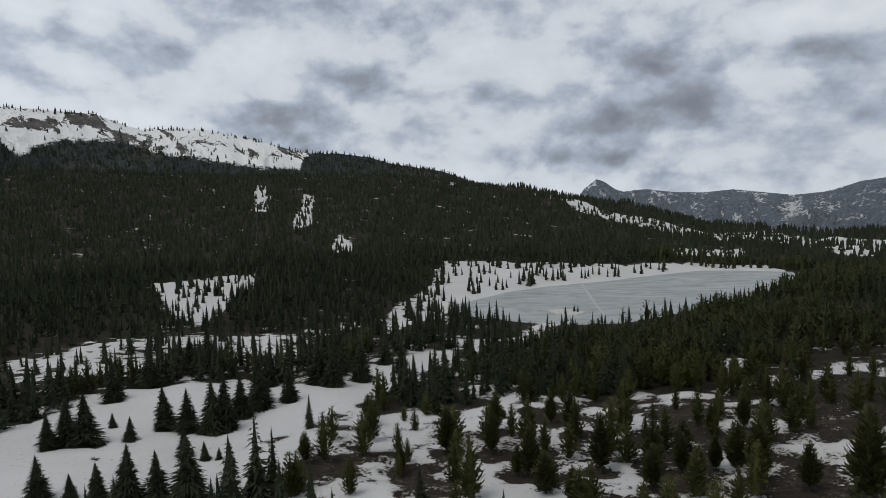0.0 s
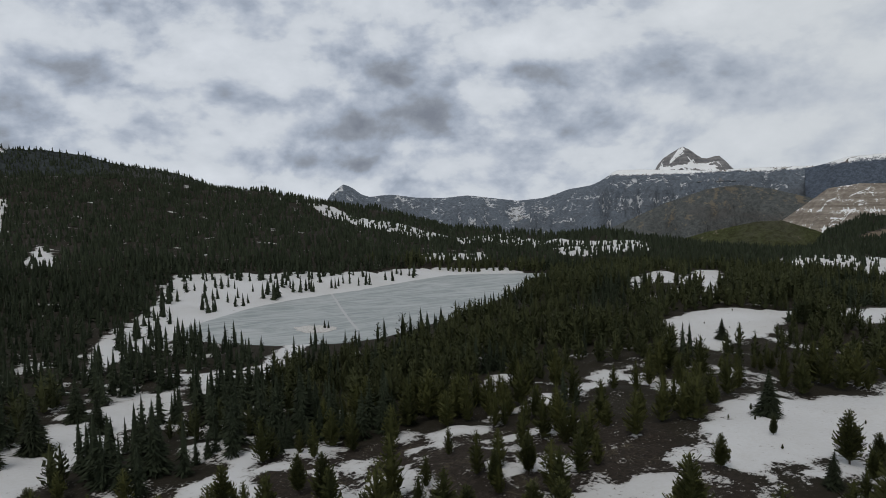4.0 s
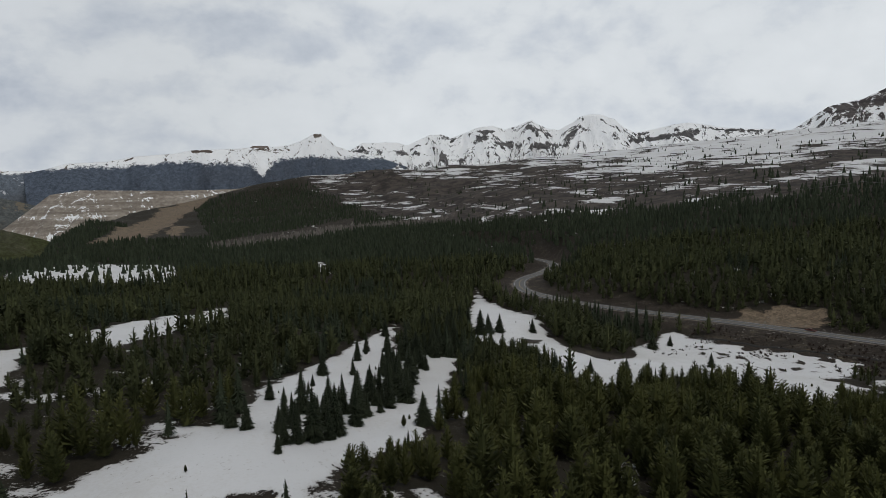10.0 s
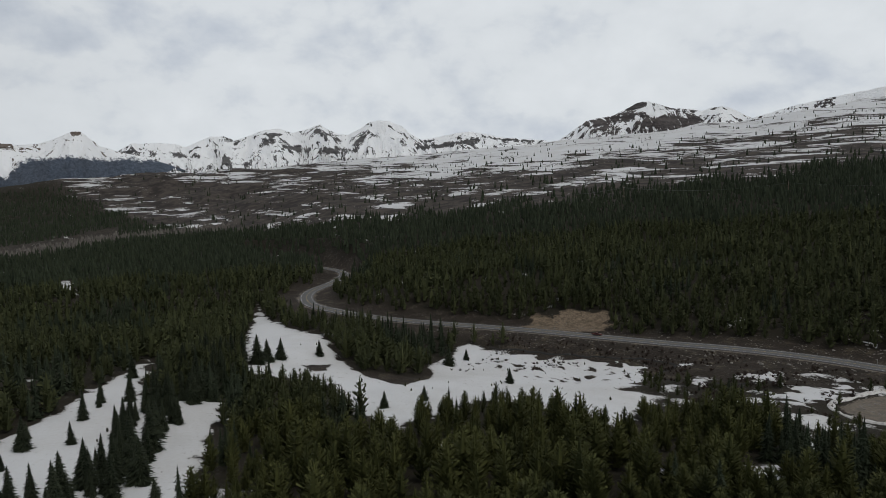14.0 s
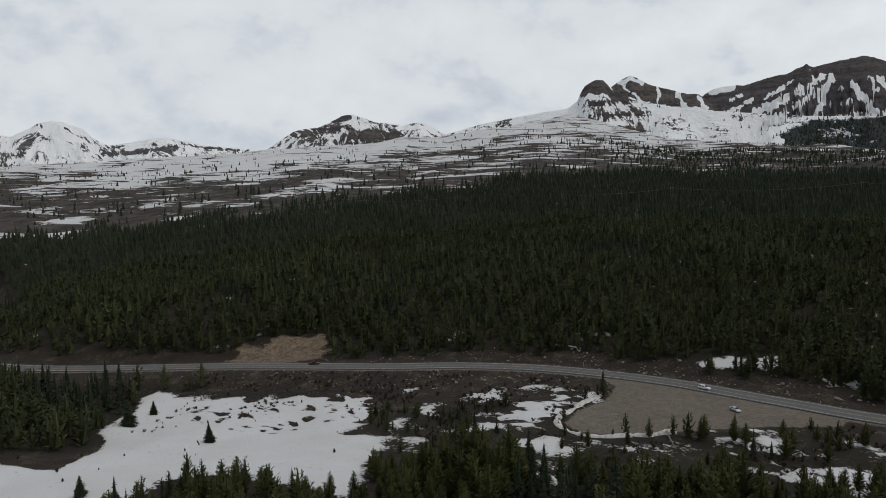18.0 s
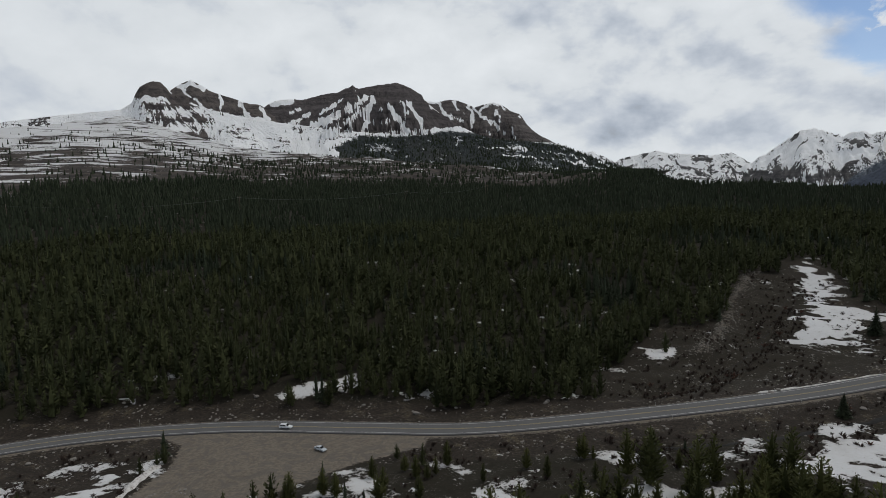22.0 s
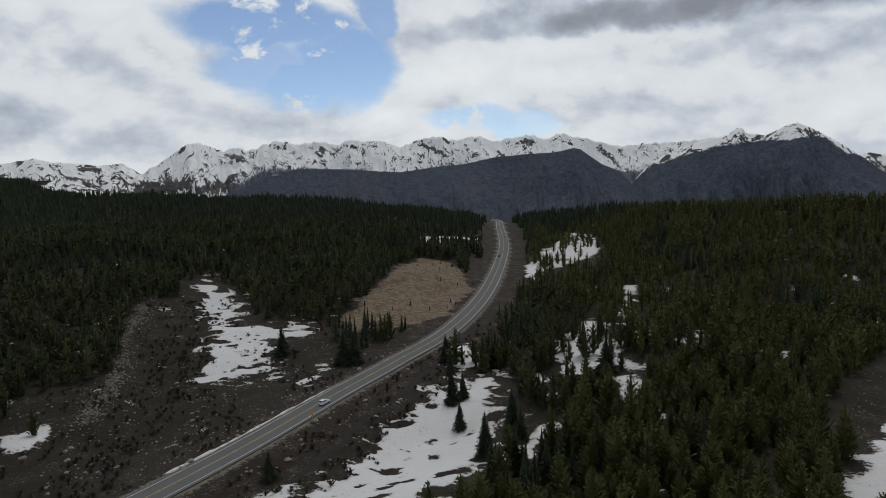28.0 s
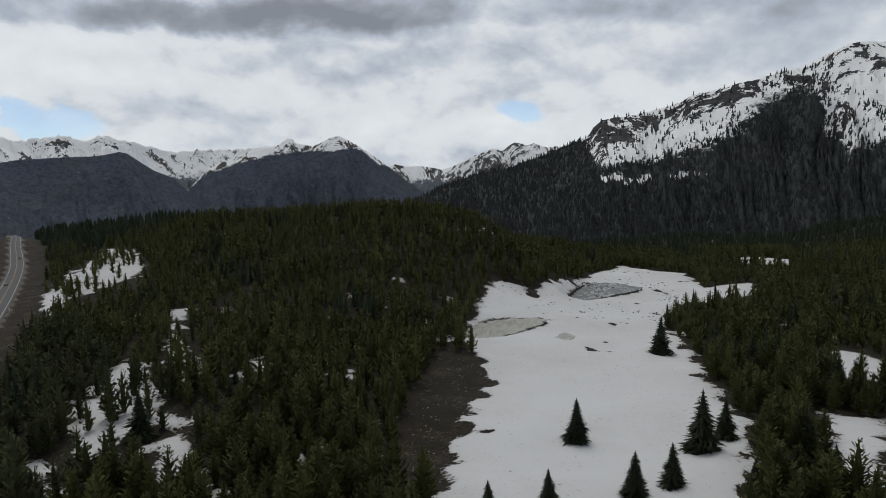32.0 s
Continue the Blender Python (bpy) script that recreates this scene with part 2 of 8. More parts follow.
# ---- materials ----
class Shader:
    """A node material, built up by small steps."""

    def __init__(self, name, roughness=0.9, specular=0.2):
        self.m = bpy.data.materials.new(name)
        self.m.use_nodes = True
        self.n, self.l = self.m.node_tree.nodes, self.m.node_tree.links
        self.out = self.n["Principled BSDF"]
        self.out.inputs["Roughness"].default_value = roughness
        self.out.inputs["Specular IOR Level"].default_value = specular

    def feed(self, socket, v):
        if isinstance(v, (int, float)):
            socket.default_value = v
        elif isinstance(v, tuple):
            socket.default_value = v if len(v) == len(socket.default_value) else (*v, 1)
        else:
            self.l.new(v, socket)

    def attr(self, name):
        n = self.n.new("ShaderNodeAttribute")
        n.attribute_name = name
        return n.outputs["Fac"]

    def place(self, scale=(1, 1, 1), local=False):
        g = self.n.new("ShaderNodeTexCoord").outputs["Object"] if local else self.n.new("ShaderNodeNewGeometry").outputs["Position"]
        m = self.n.new("ShaderNodeMapping")
        m.inputs["Scale"].default_value = scale
        self.l.new(g, m.inputs["Vector"])
        return m.outputs[0]

    def noise(self, scale, detail=4.0, rough=0.55, stretch=(1, 1, 1), warp=0.0, local=False):
        n = self.n.new("ShaderNodeTexNoise")
        for key, value in (("Scale", scale), ("Detail", detail), ("Roughness", rough), ("Distortion", warp)):
            n.inputs[key].default_value = value
        self.l.new(self.place(stretch, local), n.inputs["Vector"])
        return n.outputs["Fac"]

    def math(self, op, a, b=0.0):
        n = self.n.new("ShaderNodeMath")
        n.operation = op
        self.feed(n.inputs[0], a)
        self.feed(n.inputs[1], b)
        return n.outputs[0]

    def step(self, v, a, b):
        n = self.n.new("ShaderNodeMapRange")
        n.interpolation_type = "SMOOTHSTEP"
        n.inputs["From Min"].default_value, n.inputs["From Max"].default_value = a, b
        self.feed(n.inputs["Value"], v)
        return n.outputs["Result"]

    def mix(self, fac, a, b):
        n = self.n.new("ShaderNodeMix")
        n.data_type = "RGBA"
        self.feed(n.inputs["Factor"], fac)
        self.feed(n.inputs["A"], a)
        self.feed(n.inputs["B"], b)
        return n.outputs["Result"]

    def normal_z(self):
        s = self.n.new("ShaderNodeSeparateXYZ")
        self.l.new(self.n.new("ShaderNodeNewGeometry").outputs["Normal"], s.inputs[0])
        return s.outputs[2]

    def random(self):
        return self.n.new("ShaderNodeObjectInfo").outputs["Random"]

    def island(self):
        return self.n.new("ShaderNodeNewGeometry").outputs["Random Per Island"]

    def bump(self, v, strength, distance):
        n = self.n.new("ShaderNodeBump")
        n.inputs["Strength"].default_value, n.inputs["Distance"].default_value = strength, distance
        self.feed(n.inputs["Height"], v)
        self.l.new(n.outputs[0], self.out.inputs["Normal"])

    def colour(self, v, rough=None):
        self.feed(self.out.inputs["Base Color"], v)
        if rough is not None:
            self.feed(self.out.inputs["Roughness"], rough)
        return self.m


def plain(name, colour, roughness=0.6, spread=0.25, scale=3.0, metal=0.0):
    s = Shader(name, roughness)
    s.out.inputs["Metallic"].default_value = metal
    n = s.noise(scale, 5, 0.6, local=True)
    dark = tuple(c * (1 - spread) for c in colour)
    light = tuple(min(1, c * (1 + spread)) for c in colour)
    return s.colour(s.mix(n, dark, light))


SNOW = (0.640, 0.650, 0.670)


def ground_material():
    s = Shader("ground", 0.95, 0.15)
    big, mid, small, grit = s.noise(0.02, 5), s.noise(0.14, 5, 0.6), s.noise(0.9, 6, 0.65), s.noise(5.0, 4, 0.7)
    soil = s.mix(s.step(s.math("ADD", s.math("MULTIPLY", small, 0.5), s.math("MULTIPLY", grit, 0.5)), 0.38, 0.62), (0.015, 0.0125, 0.0105), (0.050, 0.040, 0.032))
    straw = s.mix(s.step(grit, 0.3, 0.7), (0.050, 0.041, 0.028), (0.108, 0.088, 0.058))
    earth = s.mix(s.step(s.math("ADD", s.math("MULTIPLY", mid, 0.7), s.math("MULTIPLY", small, 0.4)), 0.56, 0.72), soil, straw)
    heath = s.math("MULTIPLY", s.step(s.noise(0.055, 6, 0.62, (1, 1, 1), 0.8), 0.50, 0.60), 0.8)
    earth = s.mix(heath, earth, s.mix(grit, (0.012, 0.0095, 0.0078), (0.034, 0.027, 0.021)))
    floor = s.mix(small, (0.010, 0.010, 0.007), (0.038, 0.032, 0.023))
    earth = s.mix(s.attr("wood"), earth, floor)
    stones = s.math("MULTIPLY", s.step(s.noise(1.1, 4, 0.85), 0.58, 0.63), s.step(mid, 0.44, 0.58))
    earth = s.mix(s.math("MULTIPLY", stones, 0.7), earth, (0.24, 0.225, 0.21))
    moor = s.mix(s.step(s.noise(0.035, 6, 0.7), 0.4, 0.6), (0.030, 0.026, 0.024), (0.074, 0.062, 0.054))
    earth = s.mix(s.attr("moor"), earth, moor)
    gravel = s.mix(s.step(s.math("ADD", s.math("MULTIPLY", small, 0.6), s.math("MULTIPLY", grit, 0.4)), 0.35, 0.65), (0.120, 0.101, 0.082), (0.200, 0.174, 0.145))
    gravel = s.mix(s.math("MULTIPLY", s.step(s.noise(0.10, 5, 0.6, (1, 1, 1), 2.5), 0.48, 0.58), 0.6), gravel, (0.115, 0.105, 0.095))
    edge = s.math("MULTIPLY", s.math("SUBTRACT", small, 0.5), 1.2)
    earth = s.mix(s.step(s.math("ADD", s.attr("gravel"), edge), 0.35, 0.65), earth, gravel)
    cut = s.mix(s.step(s.noise(0.5, 8, 0.75, (1, 1, 0.4), 1.2), 0.38, 0.62), (0.090, 0.068, 0.049), (0.235, 0.182, 0.131))
    cut = s.mix(s.math("MULTIPLY", s.step(s.noise(0.16, 6, 0.7), 0.50, 0.60), s.step(grit, 0.35, 0.65)), cut, (0.062, 0.055, 0.036))
    earth = s.mix(s.step(s.math("ADD", s.math("ADD", s.attr("cut"), edge), s.math("MULTIPLY", s.math("SUBTRACT", mid, 0.5), 1.6)), 0.35, 0.7), earth, cut)
    white = s.mix(s.step(s.math("ADD", s.math("MULTIPLY", big, 0.6), s.math("MULTIPLY", small, 0.4)), 0.42, 0.66), SNOW, (0.575, 0.575, 0.578))
    white = s.mix(s.math("MULTIPLY", s.step(s.noise(0.5, 6, 0.7), 0.60, 0.78), 0.5), white, (0.48, 0.44, 0.39))
    specks = s.math("MULTIPLY", s.step(s.noise(0.75, 5, 0.75), 0.61, 0.67), s.step(mid, 0.42, 0.60))
    white = s.mix(s.math("MULTIPLY", specks, 0.85), white, (0.12, 0.098, 0.075))
    ragged = s.math("ADD", s.math("MULTIPLY", s.math("SUBTRACT", mid, 0.5), 1.5), s.math("MULTIPLY", s.math("SUBTRACT", small, 0.5), 1.7))
    ragged = s.math("ADD", ragged, s.math("MULTIPLY", s.math("SUBTRACT", grit, 0.5), 0.7))
    ledge = s.noise(1.0, 7, 0.66, (0.0085, 0.0085, 0.15), 0.7)
    ledge = s.math("MULTIPLY", s.math("MULTIPLY", s.math("SUBTRACT", ledge, 0.5), 9.5), s.attr("moor"))
    depth = s.math("ADD", s.math("ADD", s.attr("snow"), ledge), ragged)
    cover = s.step(depth, -0.03, 0.05)
    white = s.mix(s.math("MULTIPLY", s.step(depth, 0.45, 0.05), s.math("MULTIPLY", s.step(grit, 0.42, 0.62), 0.6)), white, (0.30, 0.265, 0.225))
    s.bump(s.math("ADD", s.math("MULTIPLY", cover, 1.2), s.math("ADD", s.math("MULTIPLY", small, 0.5), s.math("MULTIPLY", grit, 0.25))), 0.8, 0.35)
    return s.colour(s.mix(cover, earth, white), s.mix(cover, (0.95, 0.95, 0.95), (0.7, 0.7, 0.7)))


# the default tree colour has a mild blue-grey distance haze mixed in
def mountain_material(name, snow, rock_dark, rock_light, blur=60.0, grass=0.0, trees=(0.042, 0.050, 0.052), bands=0.0, snow_rise=0.001, glade=0.9, crag=0.0, rib_weight=0.42, lanes=0.16, heath=0.5, rough=1.0, mark=1.0, relief=1.0):
    """Rock in strata, snow between the ribs, woods below the treeline."""
    s = Shader(name, 0.95, 0.1)
    over, rib = s.attr("over"), s.attr("rib")
    big, mid, small, grain = s.noise(0.0022, 6, 0.6), s.noise(0.010, 8, 0.68, warp=0.6), s.noise(0.05, 7, 0.75), s.noise(0.16, 5, 0.8)
    strata = s.noise(0.02, 5, 0.65, (0.15, 0.15, 2.6))
    face = s.n.new("ShaderNodeCombineXYZ")
    s.feed(face.inputs[0], s.attr("slant"))
    s.feed(face.inputs[1], s.math("MULTIPLY", s.attr("down"), 0.6))
    threads = []
    for scale, detail in ((0.016, 6.0), (0.055, 6.0)):
        n = s.n.new("ShaderNodeTexNoise")
        n.inputs["Scale"].default_value, n.inputs["Detail"].default_value, n.inputs["Roughness"].default_value, n.inputs["Distortion"].default_value = scale, detail, 0.62, 0.4
        s.l.new(face.outputs[0], n.inputs["Vector"])
        threads.append(s.math("SUBTRACT", n.outputs["Fac"], 0.5))
    rock = s.mix(s.step(s.math("ADD", s.math("MULTIPLY", strata, 0.5), s.math("MULTIPLY", small, 0.5)), 0.40, 0.60), rock_dark, rock_light)
    lie = s.math("ADD", s.math("MULTIPLY", s.math("SUBTRACT", mid, 0.5), 1.3 * rough), s.math("MULTIPLY", s.math("SUBTRACT", small, 0.5), 2.2 * rough))
    lie = s.math("ADD", lie, s.math("ADD", s.math("MULTIPLY", threads[0], 4.2 * rough), s.math("MULTIPLY", threads[1], 3.6 * rough)))
    lie = s.math("ADD", s.math("SUBTRACT", lie, s.math("MULTIPLY", rib, rib_weight)), s.math("MULTIPLY", s.attr("mark"), mark))
    lie = s.math("ADD", lie, s.math("MULTIPLY", s.math("SUBTRACT", grain, 0.5), 1.5))
    lie = s.math("ADD", lie, s.math("MULTIPLY", s.math("SUBTRACT", strata, 0.5), 0.6 + bands))
    lie = s.math("ADD", lie, s.math("MULTIPLY", over, snow_rise))
    if crag:
        lie = s.math("SUBTRACT", lie, s.math("MULTIPLY", s.step(s.math("ADD", s.attr("fall"), s.math("MULTIPLY", s.math("SUBTRACT", mid, 0.5), 420.0)), 330.0, 190.0), crag))
    cover = s.step(s.math("ADD", lie, snow), -0.02, 0.07)
    bare = s.mix(cover, rock, s.mix(small, (0.88, 0.90, 0.93), (0.94, 0.95, 0.96)))
    level = s.math("ADD", over, s.math("ADD", s.math("MULTIPLY", s.math("SUBTRACT", big, 0.5), blur * 3), s.math("MULTIPLY", s.math("SUBTRACT", small, 0.5), blur * 2.0)))
    woods = s.step(level, 0.2 * blur, -0.2 * blur)
    gaps = s.math("ADD", s.math("MULTIPLY", s.math("SUBTRACT", mid, 0.5), 3.0), s.math("MULTIPLY", s.math("SUBTRACT", small, 0.5), 2.5))
    open_ground = s.step(s.math("SUBTRACT", gaps, s.math("MULTIPLY", rib, lanes)), glade, glade + 0.2)
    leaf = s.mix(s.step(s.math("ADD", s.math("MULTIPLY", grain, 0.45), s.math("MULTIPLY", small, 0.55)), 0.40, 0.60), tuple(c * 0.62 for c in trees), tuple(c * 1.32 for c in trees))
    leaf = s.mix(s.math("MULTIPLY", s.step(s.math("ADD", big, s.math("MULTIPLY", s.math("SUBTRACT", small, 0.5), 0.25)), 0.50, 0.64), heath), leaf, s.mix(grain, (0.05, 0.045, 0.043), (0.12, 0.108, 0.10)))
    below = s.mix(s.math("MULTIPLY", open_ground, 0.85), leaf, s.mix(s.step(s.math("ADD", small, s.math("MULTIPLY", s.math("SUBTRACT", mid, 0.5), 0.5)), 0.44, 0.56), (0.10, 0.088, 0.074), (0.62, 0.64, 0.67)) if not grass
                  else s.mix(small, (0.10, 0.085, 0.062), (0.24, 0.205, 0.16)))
    s.bump(s.math("ADD", s.math("MULTIPLY", threads[1], 9.0), s.math("ADD", s.math("MULTIPLY", small, 6.0), s.math("MULTIPLY", threads[0], 15.0))), 0.9, relief)
    return s.colour(s.mix(woods, bare, below))


def leaf_material(name, dark, light):
    s = Shader(name, 0.75, 0.15)
    tone = s.math("ADD", s.math("MULTIPLY", s.random(), 0.45), s.math("MULTIPLY", s.island(), 0.6))
    return s.colour(s.mix(tone, dark, light))


def wood_mass_material(name, dark, light):
    s = Shader(name, 0.8, 0.12)
    tone = s.math("ADD", s.math("MULTIPLY", s.attr("tint"), 0.45), s.math("ADD", s.math("MULTIPLY", s.noise(0.03, 4), 0.15), s.math("MULTIPLY", s.island(), 0.40)))
    return s.colour(s.mix(tone, dark, light))


def ice_material():
    s = Shader("lake_ice", 0.55, 0.3)
    big, streak, fine = s.noise(0.018, 6, 0.6, (1, 1, 1), 1.2), s.noise(0.05, 7, 0.65, (0.35, 1.3, 1), 2.2), s.noise(0.5, 5, 0.7)
    c = s.mix(s.step(streak, 0.36, 0.62), (0.26, 0.295, 0.305), (0.42, 0.45, 0.46))
    c = s.mix(s.math("MULTIPLY", s.step(big, 0.52, 0.68), 0.6), c, (0.50, 0.52, 0.53))
    c = s.mix(s.math("MULTIPLY", s.step(fine, 0.5, 0.8), 0.3), c, (0.58, 0.59, 0.59))
    s.bump(fine, 0.3, 0.05)
    return s.colour(c)


def pond_material(name, dark, light, a, b):
    s = Shader(name, 0.35, 0.4)
    streak, fine = s.noise(0.12, 7, 0.65, (0.5, 1.4, 1), 2.5), s.noise(0.7, 5, 0.7)
    c = s.mix(s.step(streak, a, b), dark, light)
    c = s.mix(s.math("MULTIPLY", s.step(fine, 0.5, 0.7), 0.15), c, (0.52, 0.52, 0.48))
    return s.colour(c)


def asphalt_material():
    s = Shader("asphalt", 0.85, 0.25)
    c = s.mix(s.noise(0.25, 6, 0.65), (0.088, 0.088, 0.091), (0.132, 0.132, 0.135))
    c = s.mix(s.math("MULTIPLY", s.step(s.noise(1.5, 5, 0.7), 0.56, 0.72), 0.35), c, (0.07, 0.07, 0.072))
    s.bump(s.noise(9.0, 3), 0.3, 0.02)
    return s.colour(c)


GROUND = ground_material()
ICE = ice_material()
POND_ICE = pond_material("pond_ice", (0.26, 0.26, 0.22), (0.42, 0.42, 0.38), 0.36, 0.60)
POND_OPEN = pond_material("pond_slush", (0.045, 0.055, 0.055), (0.34, 0.35, 0.34), 0.50, 0.60)
ASPHALT = asphalt_material()
SPRUCE = leaf_material("spruce_needles", (0.013, 0.018, 0.010), (0.046, 0.056, 0.032))
PINE = leaf_material("pine_needles", (0.022, 0.028, 0.011), (0.094, 0.100, 0.034))
BARK = plain("bark", (0.085, 0.068, 0.055), 0.95, 0.4, 6.0)
DEADWOOD = plain("dead_wood", (0.20, 0.185, 0.17), 0.9, 0.3, 5.0)
WOODS_PINE = wood_mass_material("pine_woods", (0.020, 0.026, 0.012), (0.076, 0.083, 0.035))
YOUNG_PINE = wood_mass_material("young_pine_woods", (0.023, 0.029, 0.011), (0.102, 0.106, 0.035))
WOODS_SPRUCE = wood_mass_material("spruce_woods", (0.014, 0.020, 0.011), (0.050, 0.062, 0.037))
# needles greyed and lifted: distance haze is put into the colour
WOODS_HAZY = wood_mass_material("hazy_mountain_woods", (0.026, 0.029, 0.031), (0.066, 0.071, 0.073))
ASPEN = wood_mass_material("aspen_twigs", (0.070, 0.063, 0.056), (0.185, 0.168, 0.150))
WHITE_LINE = plain("road_paint_white", (0.55, 0.55, 0.54), 0.7, 0.3, 0.8)
YELLOW_LINE = plain("road_paint_yellow", (0.40, 0.32, 0.15), 0.7, 0.3, 0.8)
STONE = plain("grey_stone", (0.21, 0.195, 0.178), 0.9, 0.4, 1.2)
TWIGS = plain("willow_twigs", (0.046, 0.033, 0.027), 0.95, 0.45, 1.5)
TWIGS_RED = plain("red_willow_twigs", (0.085, 0.046, 0.034), 0.95, 0.4, 1.5)
SIGN_YELLOW = plain("sign_yellow", (0.75, 0.42, 0.02), 0.5, 0.06)
SIGN_WHITE = plain("sign_white", (0.75, 0.75, 0.73), 0.5, 0.06)
STEEL = plain("galvanised_steel", (0.35, 0.36, 0.37), 0.5, 0.2, 4.0, 0.8)
CAR_WHITE = plain("white_car_paint", (0.72, 0.74, 0.76), 0.25, 0.05)
CAR_SILVER = plain("silver_car_paint", (0.50, 0.54, 0.58), 0.25, 0.05)
CAR_DARK = plain("dark_car_paint", (0.045, 0.045, 0.05), 0.25, 0.1)
CAR_RED = plain("dark_red_car_paint", (0.10, 0.035, 0.03), 0.3, 0.1)
GLASS_DARK = plain("tinted_window", (0.015, 0.018, 0.02), 0.08, 0.1)
RUBBER = plain("tyre_rubber", (0.02, 0.02, 0.02), 0.85, 0.2)
LAMP_RED = plain("tail_lamp", (0.35, 0.01, 0.01), 0.2, 0.05)
LAMP_CLEAR = plain("head_lamp", (0.75, 0.76, 0.78), 0.1, 0.05)
POLE_WOOD = plain("weathered_pole_wood", (0.16, 0.125, 0.095), 0.9, 0.3, 3.0)
WIRE = plain("power_wire", (0.14, 0.14, 0.14), 0.5, 0.1, 3.0, 0.6)
STREAM = Shader("stream_water", 0.8, 0.04)
STREAM_MAT = STREAM.colour(STREAM.mix(STREAM.noise(0.8, 5, 0.7), (0.012, 0.011, 0.010), (0.055, 0.055, 0.055)))

# ---- the lie of the land: height as a function of the plan ----
CX, CY = 80.0, 20.0
# hills and hollows of the pass: x, y, spread, height
HILLS = [(600, 0, 252, -27.0), (200, -800, 252, 43.3), (150, 150, 90, 17.5), (-300, -300, 90, 29.4), (150, -300, 90, -14.8),
         (600, -300, 90, -2.8), (-300, -450, 90, 18.4), (300, -150, 90, -10.4), (-200, 1200, 252, 4.3), (450, 0, 90, -16.1),
         (600, -400, 252, 23.5), (0, 450, 90, -5.3), (-300, -150, 90, -9.8), (300, 300, 90, 15.2), (0, 0, 90, 13.0),
         (300, 600, 90, -4.7)]
HILLS += [(-150, -450, 90, -6.6), (-600, -800, 252, 14.5), (-200, 800, 252, 24.6), (600, -150, 90, 10.2), (450, -150, 90, -1.9),
          (150, 600, 90, -7.1), (300, 0, 90, 9.3), (-200, 0, 252, -3.7), (200, 1200, 252, 11.5), (-150, 600, 90, -12.6),
          (450, 150, 90, 13.3), (600, 0, 90, 20.7), (600, 150, 90, -12.9), (300, 450, 90, 11.6), (200, 400, 252, -7.7),
          (-150, 150, 90, 5.2)]
HILLS += [(-60, -212, 28, 6.0), (62, -220, 22, -6.0), (-70, -425, 40, 9.0), (-370, -445, 60, 7.0), (-400, -250, 70, 8.0)]
# skyline of the near ground: bearing (0 is +y, +90 is -x), distance, height, how late it rises
RIM = [(80.0, 1000, 20, 1.5), (60.0, 1500, 120, 2.0), (35.6, 1728, 170, 2.1), (22.2, 1709, 163, 2.1), (12.2, 1645, 156, 2.1), (3.2, 1532, 132, 2.1),
       (-1.5, 1425, 112, 2.0), (-7.2, 1318, 86, 2.0), (-12.7, 1260, 61, 2.0), (-18.5, 1203, 25, 2.0), (-26.5, 1094, 13, 2.0),
       (-31.6, 1042, 17, 2.0), (-39.4, 931, 2, 2.0), (-47.4, 955, -3, 2.0), (-56, 2300, 20, 5.0), (-62.7, 2334, 82, 6.0),
       (-69.2, 2327, 133, 6.5), (-77.8, 2219, 145, 5.0)]
RIM += [(-87.4, 2208, 167, 2.2), (-101.9, 2192, 203, 1.5), (-111.3, 2182, 228, 1.4), (-124.0, 2269, 272, 1.4), (-130.2, 2363, 316, 1.4),
        (-134.4, 2646, 372, 1.5), (-142.2, 2336, 243, 1.4), (-151.5, 2124, 195, 1.4), (-160.8, 1910, 151, 1.3), (-167.2, 1601, 113, 1.3),
        (-172.9, 1292, 104, 1.2), (-178.0, 1050, 77, 1.2), (-185.4, 1006, 68, 1.2), (-195.8, 919, 58, 1.2), (-207.6, 919, 31, 1.2),
        (-214.1, 827, 36, 1.2), (-221.2, 633, 50, 1.2), (-233.0, 510, 53, 1.2), (-238.3, 470, 47, 1.2), (-242.0, 440, 25, 1.2), (-248, 640, 4, 1.2),
        (-255.4, 784, -9, 1.2), (-269.2, 862, -12, 1.2), (-280.0, 1000, 20, 1.5)]
ROAD = [(-520, -1010, 16), (-430, -870, 22), (-347, -751, 23), (-241, -596, 19), (-154, -481, 16), (-71, -381, 12.5), (-9, -319, 10), (37, -288, 8),
        (71, -266, 7), (117, -237, 4.5), (166, -211, 2.5), (225, -189, -1), (268, -182, -2.5), (316, -175, -4), (363, -157, -5.5),
        (397, -129, -6), (424, -97, -6.5), (477, -44, -8), (540, 37, -8.5), (590, 78, -8.5), (630, 93, -9), (690, 92, -10),
        (765, 67, -11), (850, 60, -13), (960, 100, -17), (1100, 180, -24)]
LAKE_Z = 3.0


def smooth(a, b, v):
    s = np.clip((v - a) / (b - a), 0, 1)
    return s * s * (3 - 2 * s)


def spline(points, n):
    """A smooth line through the plan's corners, n steps each."""
    p = np.array(points, float)
    e = np.vstack([2 * p[0] - p[1], p, 2 * p[-1] - p[-2]])
    s = np.linspace(0, 1, n, endpoint=False)[:, None]
    out = [0.5 * (2 * b + (c - a) * s + (2 * a - 5 * b + 4 * c - d) * s ** 2 + (3 * b - a - 3 * c + d) * s ** 3)
           for a, b, c, d in zip(e, e[1:], e[2:], e[3:])]
    return np.vstack(out + [p[-1:]])


ROAD_LINE = spline(ROAD, 12)


